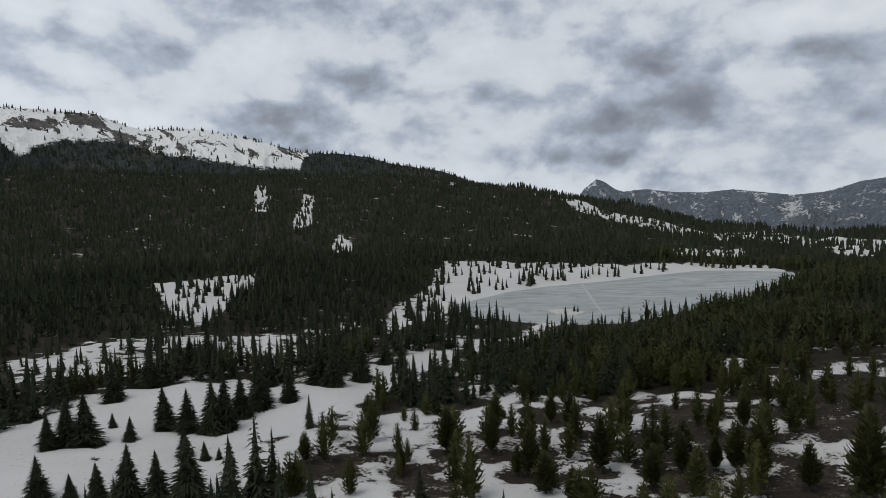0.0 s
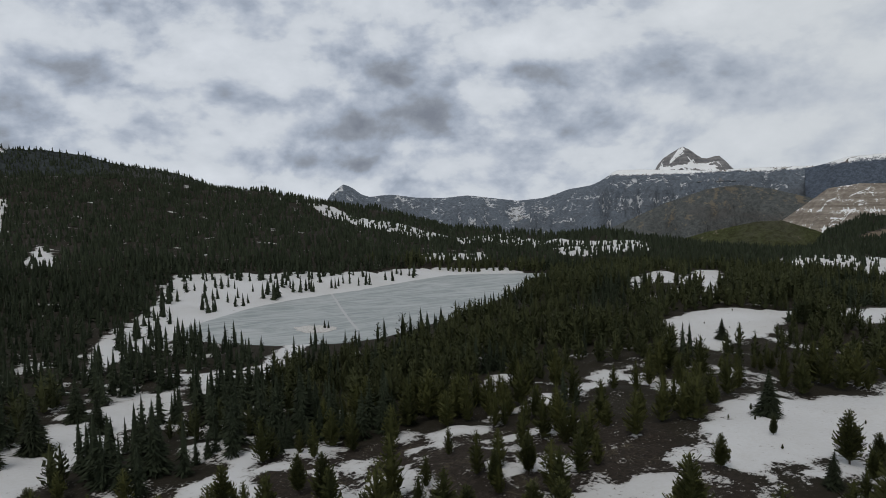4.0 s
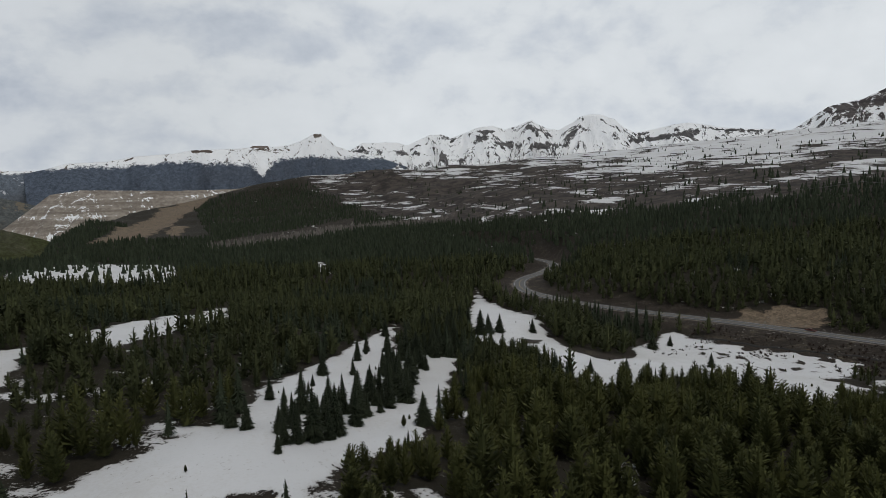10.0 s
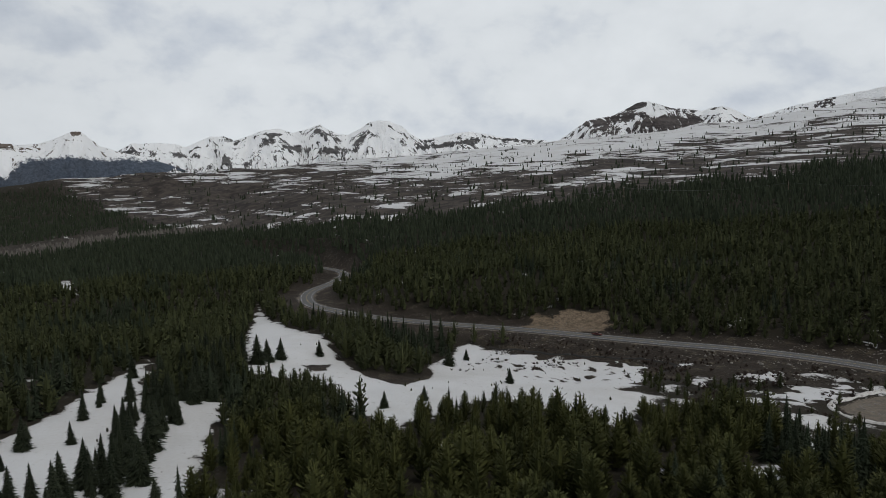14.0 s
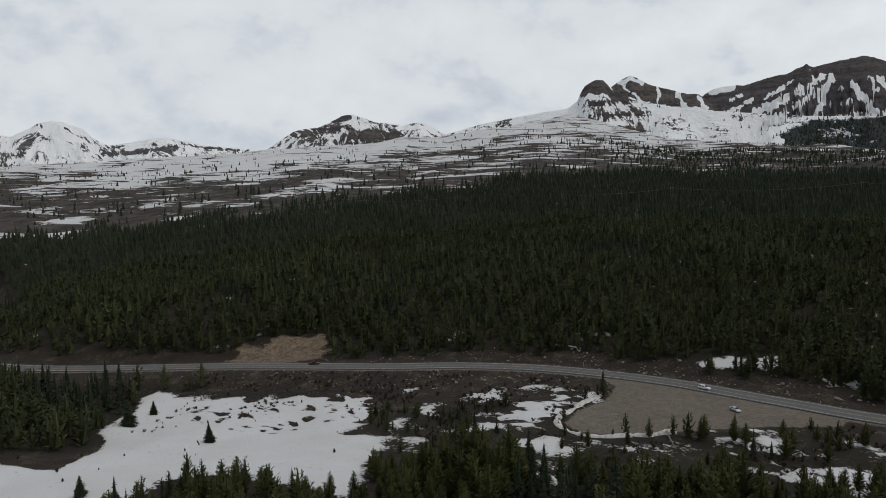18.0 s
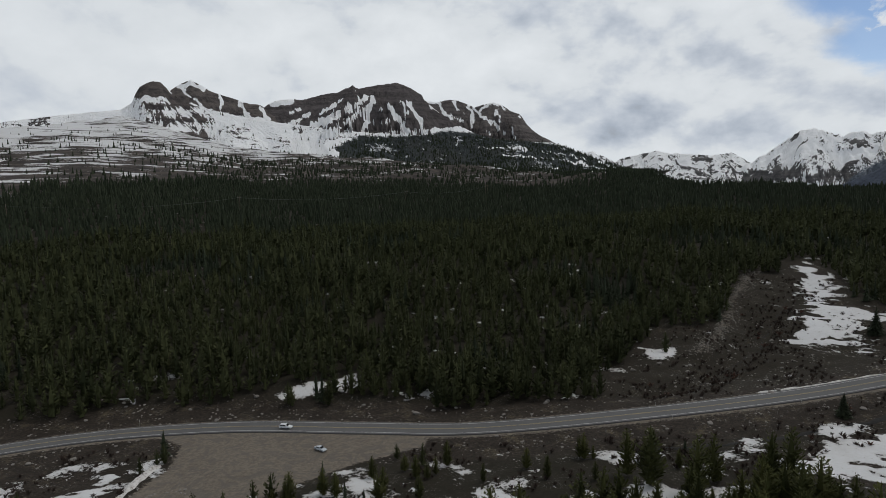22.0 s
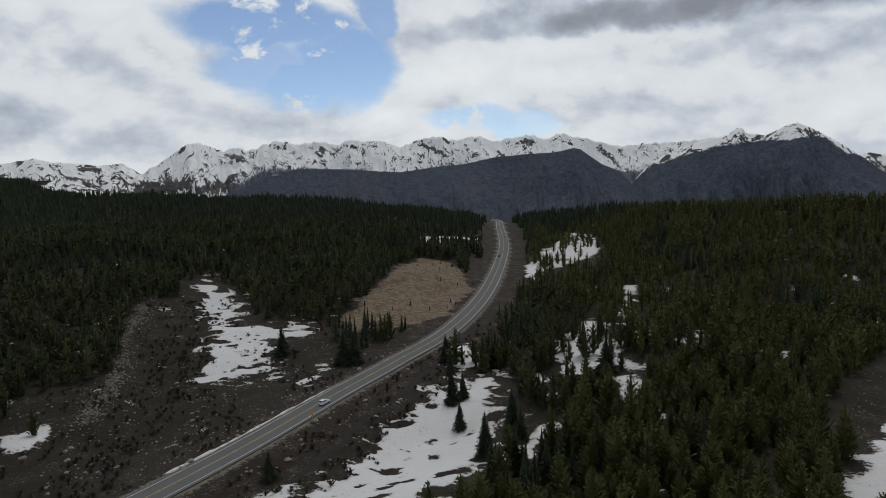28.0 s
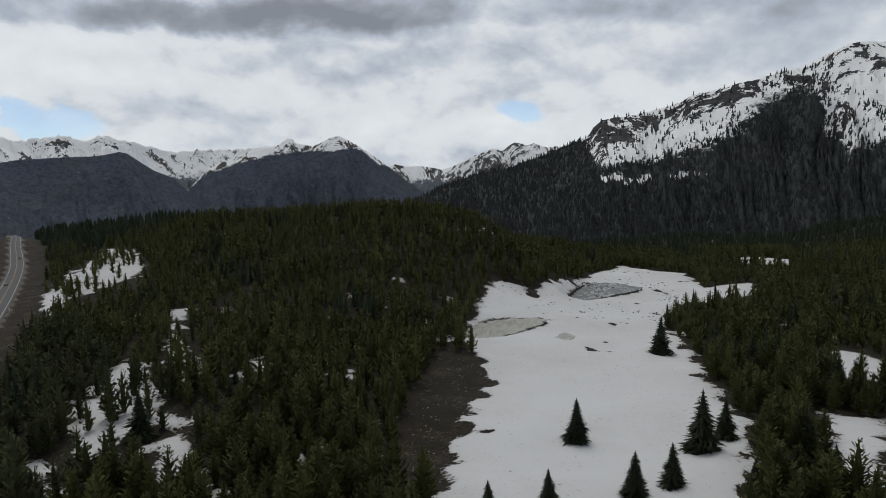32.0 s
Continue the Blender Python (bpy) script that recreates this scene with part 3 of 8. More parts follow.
def along(x, y, line):
    """Distance to a line of (x, y, z), its height there, and the side (+ is to the left of its way)."""
    x, y = np.ravel(x), np.ravel(y)
    best, z, side = np.full(x.shape, 1e9), np.zeros(x.shape), np.ones(x.shape)
    for a, b in zip(line, line[1:]):
        dx, dy = b[0] - a[0], b[1] - a[1]
        s = np.clip(((x - a[0]) * dx + (y - a[1]) * dy) / (dx * dx + dy * dy), 0, 1)
        d = np.hypot(x - a[0] - s * dx, y - a[1] - s * dy)
        m = d < best
        best[m], z[m] = d[m], (a[2] + s * (b[2] - a[2]))[m]
        side[m] = np.where(dx * (y - a[1]) - dy * (x - a[0]) > 0, 1, -1)[m]
    return best, z, side


def waves(x, y, size, seed, octaves=4):
    """Smooth random field of about -1 to 1."""
    r = np.random.RandomState(seed)
    out, amp = np.zeros(np.shape(x)), 1.0
    for _ in range(octaves):
        v = 0
        for _ in range(5):
            a, ph = r.uniform(0, 2 * np.pi), r.uniform(0, 2 * np.pi)
            k = 2 * np.pi / size * r.uniform(0.7, 1.4)
            v = v + np.sin(k * (x * np.cos(a) + y * np.sin(a)) + ph + 1.3 * np.sin(k * 0.6 * (y * np.cos(a) - x * np.sin(a)) + 2 * ph))
        out, amp, size = out + amp * v / 2.6, amp * 0.5, size / 2.1
    return out / 1.6


def inside(x, y, poly, wobble=0.0):
    """Signed distance to an outline on the plan, positive inside."""
    p = np.array(poly, float)
    x, y = np.ravel(x), np.ravel(y)
    d, c = np.full(x.shape, 1e9), np.zeros(x.shape, bool)
    m = (x > p[:, 0].min() - 60) & (x < p[:, 0].max() + 60) & (y > p[:, 1].min() - 60) & (y < p[:, 1].max() + 60)
    xs, ys = x[m], y[m]
    dm, cm = np.full(xs.shape, 60.0), np.zeros(xs.shape, bool)
    for a, b in zip(p, np.roll(p, -1, 0)):
        e = b - a
        s = np.clip(((xs - a[0]) * e[0] + (ys - a[1]) * e[1]) / max(e @ e, 1e-6), 0, 1)
        dm = np.minimum(dm, np.hypot(xs - a[0] - s * e[0], ys - a[1] - s * e[1]))
        hit = (a[1] > ys) != (b[1] > ys)
        cm ^= hit & (xs < a[0] + (ys - a[1]) * e[0] / (e[1] if abs(e[1]) > 1e-9 else 1e-9))
    out = np.full(x.shape, -60.0)
    out[m] = np.where(cm, dm, -dm)
    return out


def stroke(x, y, line, wide):
    """How near places lie to a broken line: 1 on it, fading over its half width."""
    d = np.full(x.shape, 1e9)
    for (x0, y0), (x1, y1) in zip(line, line[1:]):
        dx, dy = x1 - x0, y1 - y0
        s = np.clip(((x - x0) * dx + (y - y0) * dy) / (dx * dx + dy * dy + 1e-6), 0, 1)
        d = np.minimum(d, np.hypot(x - x0 - s * dx, y - y0 - s * dy))
    return np.exp(-(d / wide) ** 2)


LAKE = [(4, 493), (27, 524), (53, 558), (85, 581), (124, 600), (146, 607), (177, 627), (216, 650), (260, 672), (293, 662), (321, 646), (350, 628), (345, 606), (318, 585),
        (287, 548), (253, 512), (208, 475), (174, 441), (140, 419), (109, 400), (85, 398), (54, 408), (20, 435), (5, 465)]


# the gravel berm and the gully on the thawed slope below the woods
BERM = [(114, -434), (122, -403), (131, -377), (135, -347), (142, -321), (151, -298)]
GULLY = [(82, -432), (95, -404), (114, -350), (126, -312), (142, -283), (156, -251), (172, -236)]


def land(x, y):
    shape = np.shape(x)
    x, y = np.ravel(np.asarray(x, float)), np.ravel(np.asarray(y, float))
    z = np.full(x.shape, 10.0)
    for hx, hy, spread, height in HILLS:
        z += height * np.exp(-((x - hx) ** 2 + (y - hy) ** 2) / (2 * spread ** 2))
    r, az = np.hypot(x - CX, y - CY), np.degrees(np.arctan2(-(x - CX), y - CY))
    az = np.where(az > 80, az - 360, az)
    t = np.array(RIM, float)[::-1]
    rc, zc, late = (np.interp(az, t[:, 0], t[:, i]) for i in (1, 2, 3))
    q = r / rc
    far = -5 + (zc + 5) * np.minimum(q, 1) ** late
    far -= np.maximum(r - rc, 0) * 0.22 * smooth(0, 300, r - rc)
    first, last = np.minimum(0.5, 480 / rc), np.minimum(0.92, 880 / rc)
    w = (q - first) / (last - first)
    w = smooth(0, 1, w) * smooth(330, 480, r)
    z = z * (1 - w) + np.maximum(far, -260) * w
    rough = smooth(150, 1500, r)
    z += 1.2 * waves(x, y, 70, 3) + rough * smooth(0.5, 0.8, q) * 7 * waves(x, y, 330, 5)
    d, zr, _ = along(x, y, ROAD_LINE)
    k = 1 - smooth(7, 42, d)
    z = z * (1 - k) + (zr - 0.25 - 0.05 * np.maximum(d - 6, 0)) * k
    z += 2.6 * stroke(x, y, BERM, 6.0) - 2.2 * stroke(x, y, GULLY, 5.5)
    s = inside(x, y, LAKE)
    k = smooth(-45, -1, s)
    z = z * (1 - k) + (LAKE_Z + 0.9 - 2.2 * smooth(-6, 8, s)) * k
    return z.reshape(shape)
# ---- building helpers ----
def mesh_of(name, verts, faces, material, flat_shade=False, attrs=()):
    """A mesh from arrays: faces all triangles or all quads."""
    verts, faces = np.asarray(verts, np.float32), np.asarray(faces, np.int32)
    k = faces.shape[1]
    me = bpy.data.meshes.new(name)
    me.vertices.add(len(verts))
    me.vertices.foreach_set("co", verts.ravel())
    me.loops.add(faces.size)
    me.loops.foreach_set("vertex_index", faces.ravel())
    me.polygons.add(len(faces))
    me.polygons.foreach_set("loop_start", np.arange(0, faces.size, k, dtype=np.int32))
    me.polygons.foreach_set("use_smooth", np.full(len(faces), not flat_shade))
    me.update(calc_edges=True)
    for label, values in attrs:
        a = me.attributes.new(label, "FLOAT", "POINT")
        a.data.foreach_set("value", np.asarray(values, np.float32).ravel())
    me.materials.append(material)
    return me


def part(name, bm, material, parent, label=""):
    """One bmesh as one mesh under a thing or a part."""
    me = bpy.data.meshes.new(name)
    bm.to_mesh(me)
    bm.free()
    me.materials.append(material)
    ob = new(name, me)
    ob.parent = parent
    return tagged(ob, label) if label else ob


def grid_faces(rows, cols, wrap=False):
    i = np.arange(rows - 1)[:, None] * cols
    j = np.arange(cols if wrap else cols - 1)[None, :]
    j2 = (j + 1) % cols
    return np.stack([i + j, i + j2, i + cols + j2, i + cols + j], -1).reshape(-1, 4)


# ---- outlines on the plan ----
MEADOWS = [
    [(127, 172), (153, 190), (163, 191), (177, 185), (203, 177), (226, 167), (266, 177), (308, 174), (419, 161), (356, 150), (340, 117), (258, 113), (221, 113), (196, 129), (166, 127), (179, 140), (174, 149), (154, 143), (142, 144), (110, 150)],
    [(231, 310), (250, 316), (274, 318), (305, 295), (251, 261), (225, 257), (210, 254), (207, 272)],
    [(314, 298), (364, 299), (418, 303), (500, 302), (435, 269), (352, 261), (315, 262)],
    [(480, 560), (510, 560), (376, 405), (296, 345), (355, 447)],
    [(340, 480), (440, 560), (406, 494), (276, 391)]]
FAR_MEADOWS = [
    [(446, 758), (539, 906), (646, 843), (568, 735), (463, 728)],
    [(615, 576), (683, 519), (684, 443), (624, 416), (600, 503)]]
EAST_MEADOWS = [
    [(560, 131), (643, 134), (550, 110), (492, 80), (414, 67), (404, 36), (432, 26), (476, -2), (455, -14), (435, -45), (395, -78), (371, -71), (344, -39), (334, -49), (297, -19), (281, -13), (295, -1), (329, 5), (340, 23), (294, 60), (315, 70), (377, 79), (394, 117)],
    [(330, -91), (337, -120), (333, -140), (312, -121), (301, -82)],
    [(324, -203), (308, -211), (300, -221), (294, -233), (286, -221), (307, -204)]]
NORTH_MEADOWS = [
    [(-136, 243), (-125, 260), (-88, 272), (-47, 266), (-35, 311), (2, 334), (7, 314), (-17, 277), (-27, 242), (-50, 202), (-61, 185), (-73, 174), (-98, 174)],
    [(-13, 567), (2, 681), (60, 678), (105, 670), (182, 672), (221, 690), (270, 700), (331, 680), (332, 623), (310, 640), (262, 620), (199, 632), (105, 579), (67, 551), (22, 511), (0, 447), (-35, 377), (-40, 449)],
    [(0, 362), (40, 367), (58, 412), (83, 438), (70, 400), (55, 361), (39, 327), (18, 312)],
    [(-252, 564), (-183, 638), (-162, 548), (-147, 390), (-180, 425)],
    [(-184, 264), (-128, 285), (-133, 332), (-67, 305), (-74, 365), (-134, 374), (-183, 355), (-216, 312)],
    [(228, 1330), (291, 1145), (346, 1080), (420, 1050), (350, 955), (268, 1005), (226, 1170), (203, 1373)],
    [(433, 1064), (533, 1069), (560, 879), (479, 775), (468, 939), (389, 935)]]
SOUTH_MEADOWS = [
    [(105, -204), (83, -226), (57, -248), (23, -271), (36, -245), (51, -242), (20, -246), (13, -246), (35, -218), (57, -210), (79, -191), (85, -186)],
    [(141, -168), (130, -173), (129, -183), (114, -191), (92, -214), (73, -232), (58, -243), (30, -259), (29, -253), (47, -240), (45, -235), (28, -240), (11, -247), (23, -230), (40, -210), (63, -184), (56, -208), (83, -185), (97, -174), (112, -158), (142, -165)],
    [(-29, -258), (-69, -286), (-35, -251), (-50, -250), (-10, -230)],
    [(88, -467), (74, -471), (72, -411), (73, -383), (51, -368), (67, -363), (68, -342), (79, -312), (96, -312), (113, -324), (100, -356), (93, -407)],
    [(144, -170), (125, -190), (102, -210), (69, -237), (30, -262), (41, -237), (14, -249), (29, -223), (52, -193), (72, -183), (88, -170), (108, -163)],
    [(-19, -251), (-46, -274), (-71, -291), (-44, -252), (-23, -233), (-12, -238)],
    [(-53, -256), (-24, -222), (-6, -225), (-18, -244), (-35, -262)], [(18, -252), (13, -247), (35, -219), (40, -226)],
    [(10, -290), (-3, -293), (12, -264), (25, -258)], [(41, -222), (19, -246), (13, -246), (28, -224), (40, -212), (56, -197), (49, -194), (24, -202), (28, -195), (58, -182), (64, -187), (52, -215)],
    [(-53, -276), (-68, -276), (-27, -231), (-5, -218), (-11, -235)], [(-10, -208), (-24, -214), (-3, -195), (7, -190)], [(-83, -278), (-111, -298), (-80, -267), (-57, -252)], [(-133, -421), (-171, -449), (-136, -400), (-107, -381)],
    [(77, -293), (62, -308), (62, -299), (76, -284)], [(93, -440), (75, -469), (65, -426), (73, -384), (44, -364), (52, -343), (73, -350), (79, -319), (80, -308), (98, -313), (112, -322), (104, -340), (97, -366), (87, -385), (92, -404)],
    [(88, -219), (69, -233), (44, -245), (31, -257), (39, -240), (45, -216), (66, -194)], [(44, -253), (29, -265), (43, -236), (48, -245)], [(-27, -223), (-25, -214), (6, -190), (-3, -202)]]
TOP_MEADOWS = [
    [(-161, -639), (-237, -634), (-203, -592), (-147, -596)], [(-286, -553), (-275, -502), (-211, -427), (-217, -467)],
    [(-146, -438), (-215, -498), (-180, -449), (-139, -415)]]
WEST_MEADOWS = [
    [(28, -112), (12, -121), (-7, -127), (-56, -141), (-93, -146), (-125, -160), (-160, -182), (-244, -194), (-254, -170), (-340, -164), (-380, -155), (-476, -152), (-429, -128), (-347, -87), (-328, -58), (-286, -98), (-222, -99), (-150, -80), (-104, -75), (-62, -66), (-21, -68), (14, -74), (34, -90)],
    [(-154, -49), (-184, -30), (-163, -17), (-121, -26), (-136, -37)],
    [(-84, -48), (-83, -33), (-26, -45), (-24, -52), (-53, -49)]]
SNOW_GAPS = [[(128, 232), (145, 248), (154, 253), (161, 248), (154, 237), (139, 230), (124, 220)], [(106, 261), (118, 277), (127, 271), (119, 258), (109, 252)], [(112, 236), (122, 236), (118, 224), (110, 222)],
             [(266, 364), (303, 389), (315, 387), (284, 363)], [(-4, -233), (-28, -251), (-57, -273), (-44, -256), (-16, -234), (2, -221)], [(-78, -264), (-85, -265), (-61, -241), (-54, -240)]]
SNOW_LANES = [[(-68, -288), (-42, -267), (-18, -255), (-12, -242), (-7, -228), (-14, -230), (-27, -236), (-45, -249), (-76, -280), (-73, -285)], [(-24, -219), (-12, -219), (-7, -213), (-19, -214)],
              [(2, -241), (15, -218), (14, -214), (1, -238)], [(-137, -323), (-107, -297), (-87, -284), (-85, -280), (-109, -295)], [(-79, -235), (-61, -217), (-61, -212), (-77, -225)],
              [(-7, -204), (1, -199), (6, -189), (-7, -202)]]
ROAD_STRIP = [(140, -170), (121, -187), (105, -203), (58, -243), (30, -259), (11, -251), (24, -230), (42, -220), (81, -190), (94, -187), (111, -158), (142, -165)]
SNOW_SCRAPS = [[(229, -126), (214, -136), (195, -136), (200, -129), (224, -120)], [(187, -141), (173, -149), (156, -149), (138, -158), (139, -148), (177, -136)], [(214, 69), (211, 64), (201, 63), (195, 65), (196, 69)], [(249, -27), (246, -35), (237, -28), (225, -17), (230, -17)], [(208, 43), (207, 38), (202, 40), (201, 45)], [(178, -303), (161, -305), (162, -291), (172, -286)]]
VALLEY_MOUTH = [(-136, 250), (-98, 178), (-61, 188), (-27, 221), (-37, 197), (-50, 165), (-60, 130), (-105, 120), (-150, 180)]
HILL_GLADES = [[(-410, 1458), (-391, 1457), (-300, 1121), (-324, 1116)], [(-286, 1341), (-266, 1347), (-203, 1011), (-214, 935), (-240, 1057)], [(-145, 933), (-100, 760), (-119, 739), (-136, 781)],
               [(254, 774), (371, 827), (349, 750), (244, 726)], [(527, 888), (588, 878), (493, 735), (455, 755)]]
BACK_MEADOWS = [[(713, 660), (777, 582), (778, 500), (672, 439), (640, 478), (605, 570)], [(799, 335), (788, 322), (697, 286), (684, 290)], [(368, 518), (459, 583), (428, 522), (367, 451), (279, 396)],
                [(-364, -161), (-476, -152), (-434, -124), (-403, -97), (-350, -81), (-372, -53), (-320, -52), (-313, -77), (-305, -96), (-274, -109)], [(-510, -92), (-579, -44), (-535, -10), (-478, -19)],
                [(-267, -532), (-244, -462), (-205, -422), (-140, -409), (-159, -454), (-201, -477)], [(-139, -331), (-141, -324), (-90, -278), (-95, -288)]]
ALL_MEADOWS = MEADOWS + FAR_MEADOWS + EAST_MEADOWS + NORTH_MEADOWS + SOUTH_MEADOWS + TOP_MEADOWS + WEST_MEADOWS + [VALLEY_MOUTH] + SNOW_GAPS + HILL_GLADES + BACK_MEADOWS + SNOW_LANES + SNOW_SCRAPS + [ROAD_STRIP]
SPRUCE_CLUMP = [(197, 147), (215, 152), (246, 153), (249, 142), (342, 142), (351, 125), (254, 126), (211, 134), (193, 141)]
SPRUCE_ROW = [(237, 132), (255, 131), (272, 129), (310, 128), (360, 123), (405, 118), (441, 120), (440, 136), (397, 143), (348, 146), (296, 143), (258, 139)]
PULL_OUT = [(345, -164), (325, -157), (316, -141), (311, -118), (302, -103), (292, -102), (277, -116), (268, -133), (258, -154), (240, -172), (242, -180), (288, -177)]
CUT_BANKS = [[(2006, 1241), (1367, 974), (969, 751), (1076, 770), (1393, 881), (1818, 1049), (2104, 1113), (2229, 1024), (2240, 1090), (2120, 1200)], [(1555, 929), (1352, 846), (1276, 773), (1442, 845)],
             [(494, -42), (507, -56), (504, -74), (494, -98), (466, -89), (466, -60)],
             [(36, -360), (8, -389), (-46, -453), (-100, -520), (-118, -496), (-76, -403), (-27, -349), (7, -336), (28, -343)]]
BARE = [[(166, -214), (194, -246), (169, -330), (134, -346), (121, -428), (89, -438), (78, -378), (40, -364), (56, -312), (40, -299), (101, -252), (137, -226)],
        [(-7, -142), (-77, -163), (-124, -178), (-125, -160), (-93, -146), (-56, -141), (-7, -127)],
        [(2246, 681), (2144, 584), (2078, 535), (1788, 498), (1693, 431), (1716, 360), (1980, 443), (2160, 565)], [(998, 710), (1069, 689), (1080, 617), (1270, 595), (1439, 559), (1578, 499), (1403, 451), (1246, 493), (1057, 479)],
        [(420, 20), (470, -30), (420, -90), (380, -130), (345, -150), (330, -130), (350, -90), (400, -40)]]
PONDS = [[(-162, -180), (-175, -183), (-192, -179), (-201, -169), (-204, -155), (-196, -152), (-185, -155), (-164, -163), (-157, -171)],
         [(-269, -155), (-301, -159), (-339, -156), (-345, -139), (-333, -122), (-324, -120), (-309, -127), (-286, -141), (-270, -149)]]


OPEN_STAND = [(196, -165), (153, -195), (135, -188), (140, -141), (190, -128)]
CLEARINGS = [[(207, 88), (207, 65), (197, 67), (194, 88)], [(228, 114), (234, 108), (220, 100), (209, 100), (209, 116)]]
BROWN_KNOLL = [(-40, 152), (-39, 188), (-22, 210), (13, 222), (44, 228), (77, 218), (95, 210), (111, 202), (124, 186), (110, 112), (60, 100), (0, 120)]
PINE_BELT = [(-8, 232), (12, 300), (22, 352), (60, 385), (112, 335), (135, 268), (124, 214), (80, 226), (44, 236)]
KNOLL_FOOT = [(60, 141), (79, 157), (106, 175), (125, 178), (119, 130), (104, 115), (80, 115)]
SPARSE = [BROWN_KNOLL, [(344, -55), (385, -81), (358, -109), (352, -142), (326, -151), (303, -114), (284, -107), (265, -118), (257, -172), (189, -178), (182, -135), (220, -101), (275, -54), (302, -29)],
          [(205, -168), (158, -193), (110, -217), (85, -236), (113, -188), (146, -160)]]
THAWING = [ROAD_STRIP, SOUTH_MEADOWS[1], SOUTH_MEADOWS[4], NORTH_MEADOWS[4], SOUTH_MEADOWS[0], SOUTH_MEADOWS[3], EAST_MEADOWS[1], SOUTH_MEADOWS[-5], SOUTH_MEADOWS[-4], [(440, 0), (440, -60), (380, -90), (350, -60), (390, -10)]]
# trees that stand by themselves: x, y, height
ALONE_WEST = [(-44, -106, 12.0), (-43, -77, 15.4), (-54, -72, 11.0), (-159, -95, 16.7), (-16, -89, 10.2), (-22, -82, 9.8), (-10, -105, 7.3), (-24, -67, 7.0), (-24, -53, 10.8), (-35, -57, 15.0), (-105, -41, 12.0), (-22, -61, 9.8), (-5, -116, 5.6)]
ALONE_EAST = [(126, 135, 7.5), (151, 173, 13.1), (224, 264, 10.1), (233, 115, 10.0), (259, 125, 12.3), (448, 84, 9.1), (384, -2, 8.0), (325, 61, 7.0), (420, 113, 15.3), (428, 109, 12.2), (433, 103, 11.7), (336, 45, 6.6), (433, 17, 12.0), (445, 5, 6.9)]
ALONE_NORTH = [(-99, 153, 11.7), (-85, 153, 9.7), (-77, 152, 14.2), (-70, 152, 12.4), (-63, 153, 17.0), (-54, 153, 9.1), (-92, 154, 6.6), (-67, 229, 16.3), (-74, 265, 16.5), (-76, 183, 8.6), (-69, 180, 5.8), (-65, 180, 4.1), (-29, 302, 15.5), (-112, 303, 19.3), (-117, 294, 16.2), (-37, 273, 18.4), (-21, 286, 13.9), (-92, 208, 14.8), (-59, 239, 14.2), (-119, 190, 11.1), (-71, 220, 15.7), (-70, 239, 18.1), (-83, 204, 14.5), (-75, 204, 18.0), (-72, 206, 18.1), (-110, 210, 5.6), (-98, 197, 8.3), (-110, 194, 17.3), (-116, 195, 15.7), (-46, 259, 18.4), (-53, 265, 19.0), (-125, 241, 15.0), (-121, 262, 18.7)]
ALONE_SOUTH = [(110, -218, 8.6), (72, -329, 13.4), (54, -302, 15.9), (51, -298, 15.0), (-15, -220, 14.7), (19, -277, 11.9)]
ALONE_PINES = [(81, 125, 21.0), (74, 133, 11.2), (67, 140, 15.5), (53, 148, 10.6), (36, 155, 15.5), (19, 155, 14.0), (11, 176, 13.0), (-1, 177, 14.1), (-39, 172, 9.2), (47, 151, 13.0), (55, 143, 8.7), (69, 171, 9.5), (79, 174, 10.6), (35, 187, 13.7), (14, 195, 13.0), (-27, 213, 10.2), (101, 122, 6.9), (-13, 166, 7.3), (31, 199, 10.4), (16, 156, 8.2),
               (114, 152, 8.3), (138, 160, 5.1), (151, 179, 2.1), (144, 171, 1.5), (133, 153, 1.4), (229, 120, 3.7), (362, -60, 5.0), (140, 176, 1.2), (170, 160, 1.3), (158, 152, 1.0)]
# bare soil thawed out of the snow: x, y, spread
MELT_HOLES = [(-152, -121, 2.6), (-157, -124, 1.6), (-154, -114, 1.5), (-215, -122, 2.2), (-171, -119, 1.5), (-239, -141, 1.7), (-206, -149, 1.5), (-330, -110, 3.0), (-324, -103, 2.2), (-367, -108, 2.5),
              (-372, -97, 2.5), (-283, -117, 1.8), (-244, -170, 4.0), (-46, -130, 1.6), (-104, -154, 2.5), (-93, -146, 2.0), (-49, -138, 2.0), (-120, -81, 1.6), (-206, -156, 2.0), (-257, -106, 1.8)]
BROWN_SPOTS = [[(479, 80), (488, 65), (458, 49), (423, 28), (405, 31), (378, 47), (400, 63), (448, 73)], [(426, 92), (434, 78), (406, 81), (401, 88)]]
ALONE = ALONE_WEST + ALONE_EAST + ALONE_NORTH + ALONE_SOUTH + ALONE_PINES


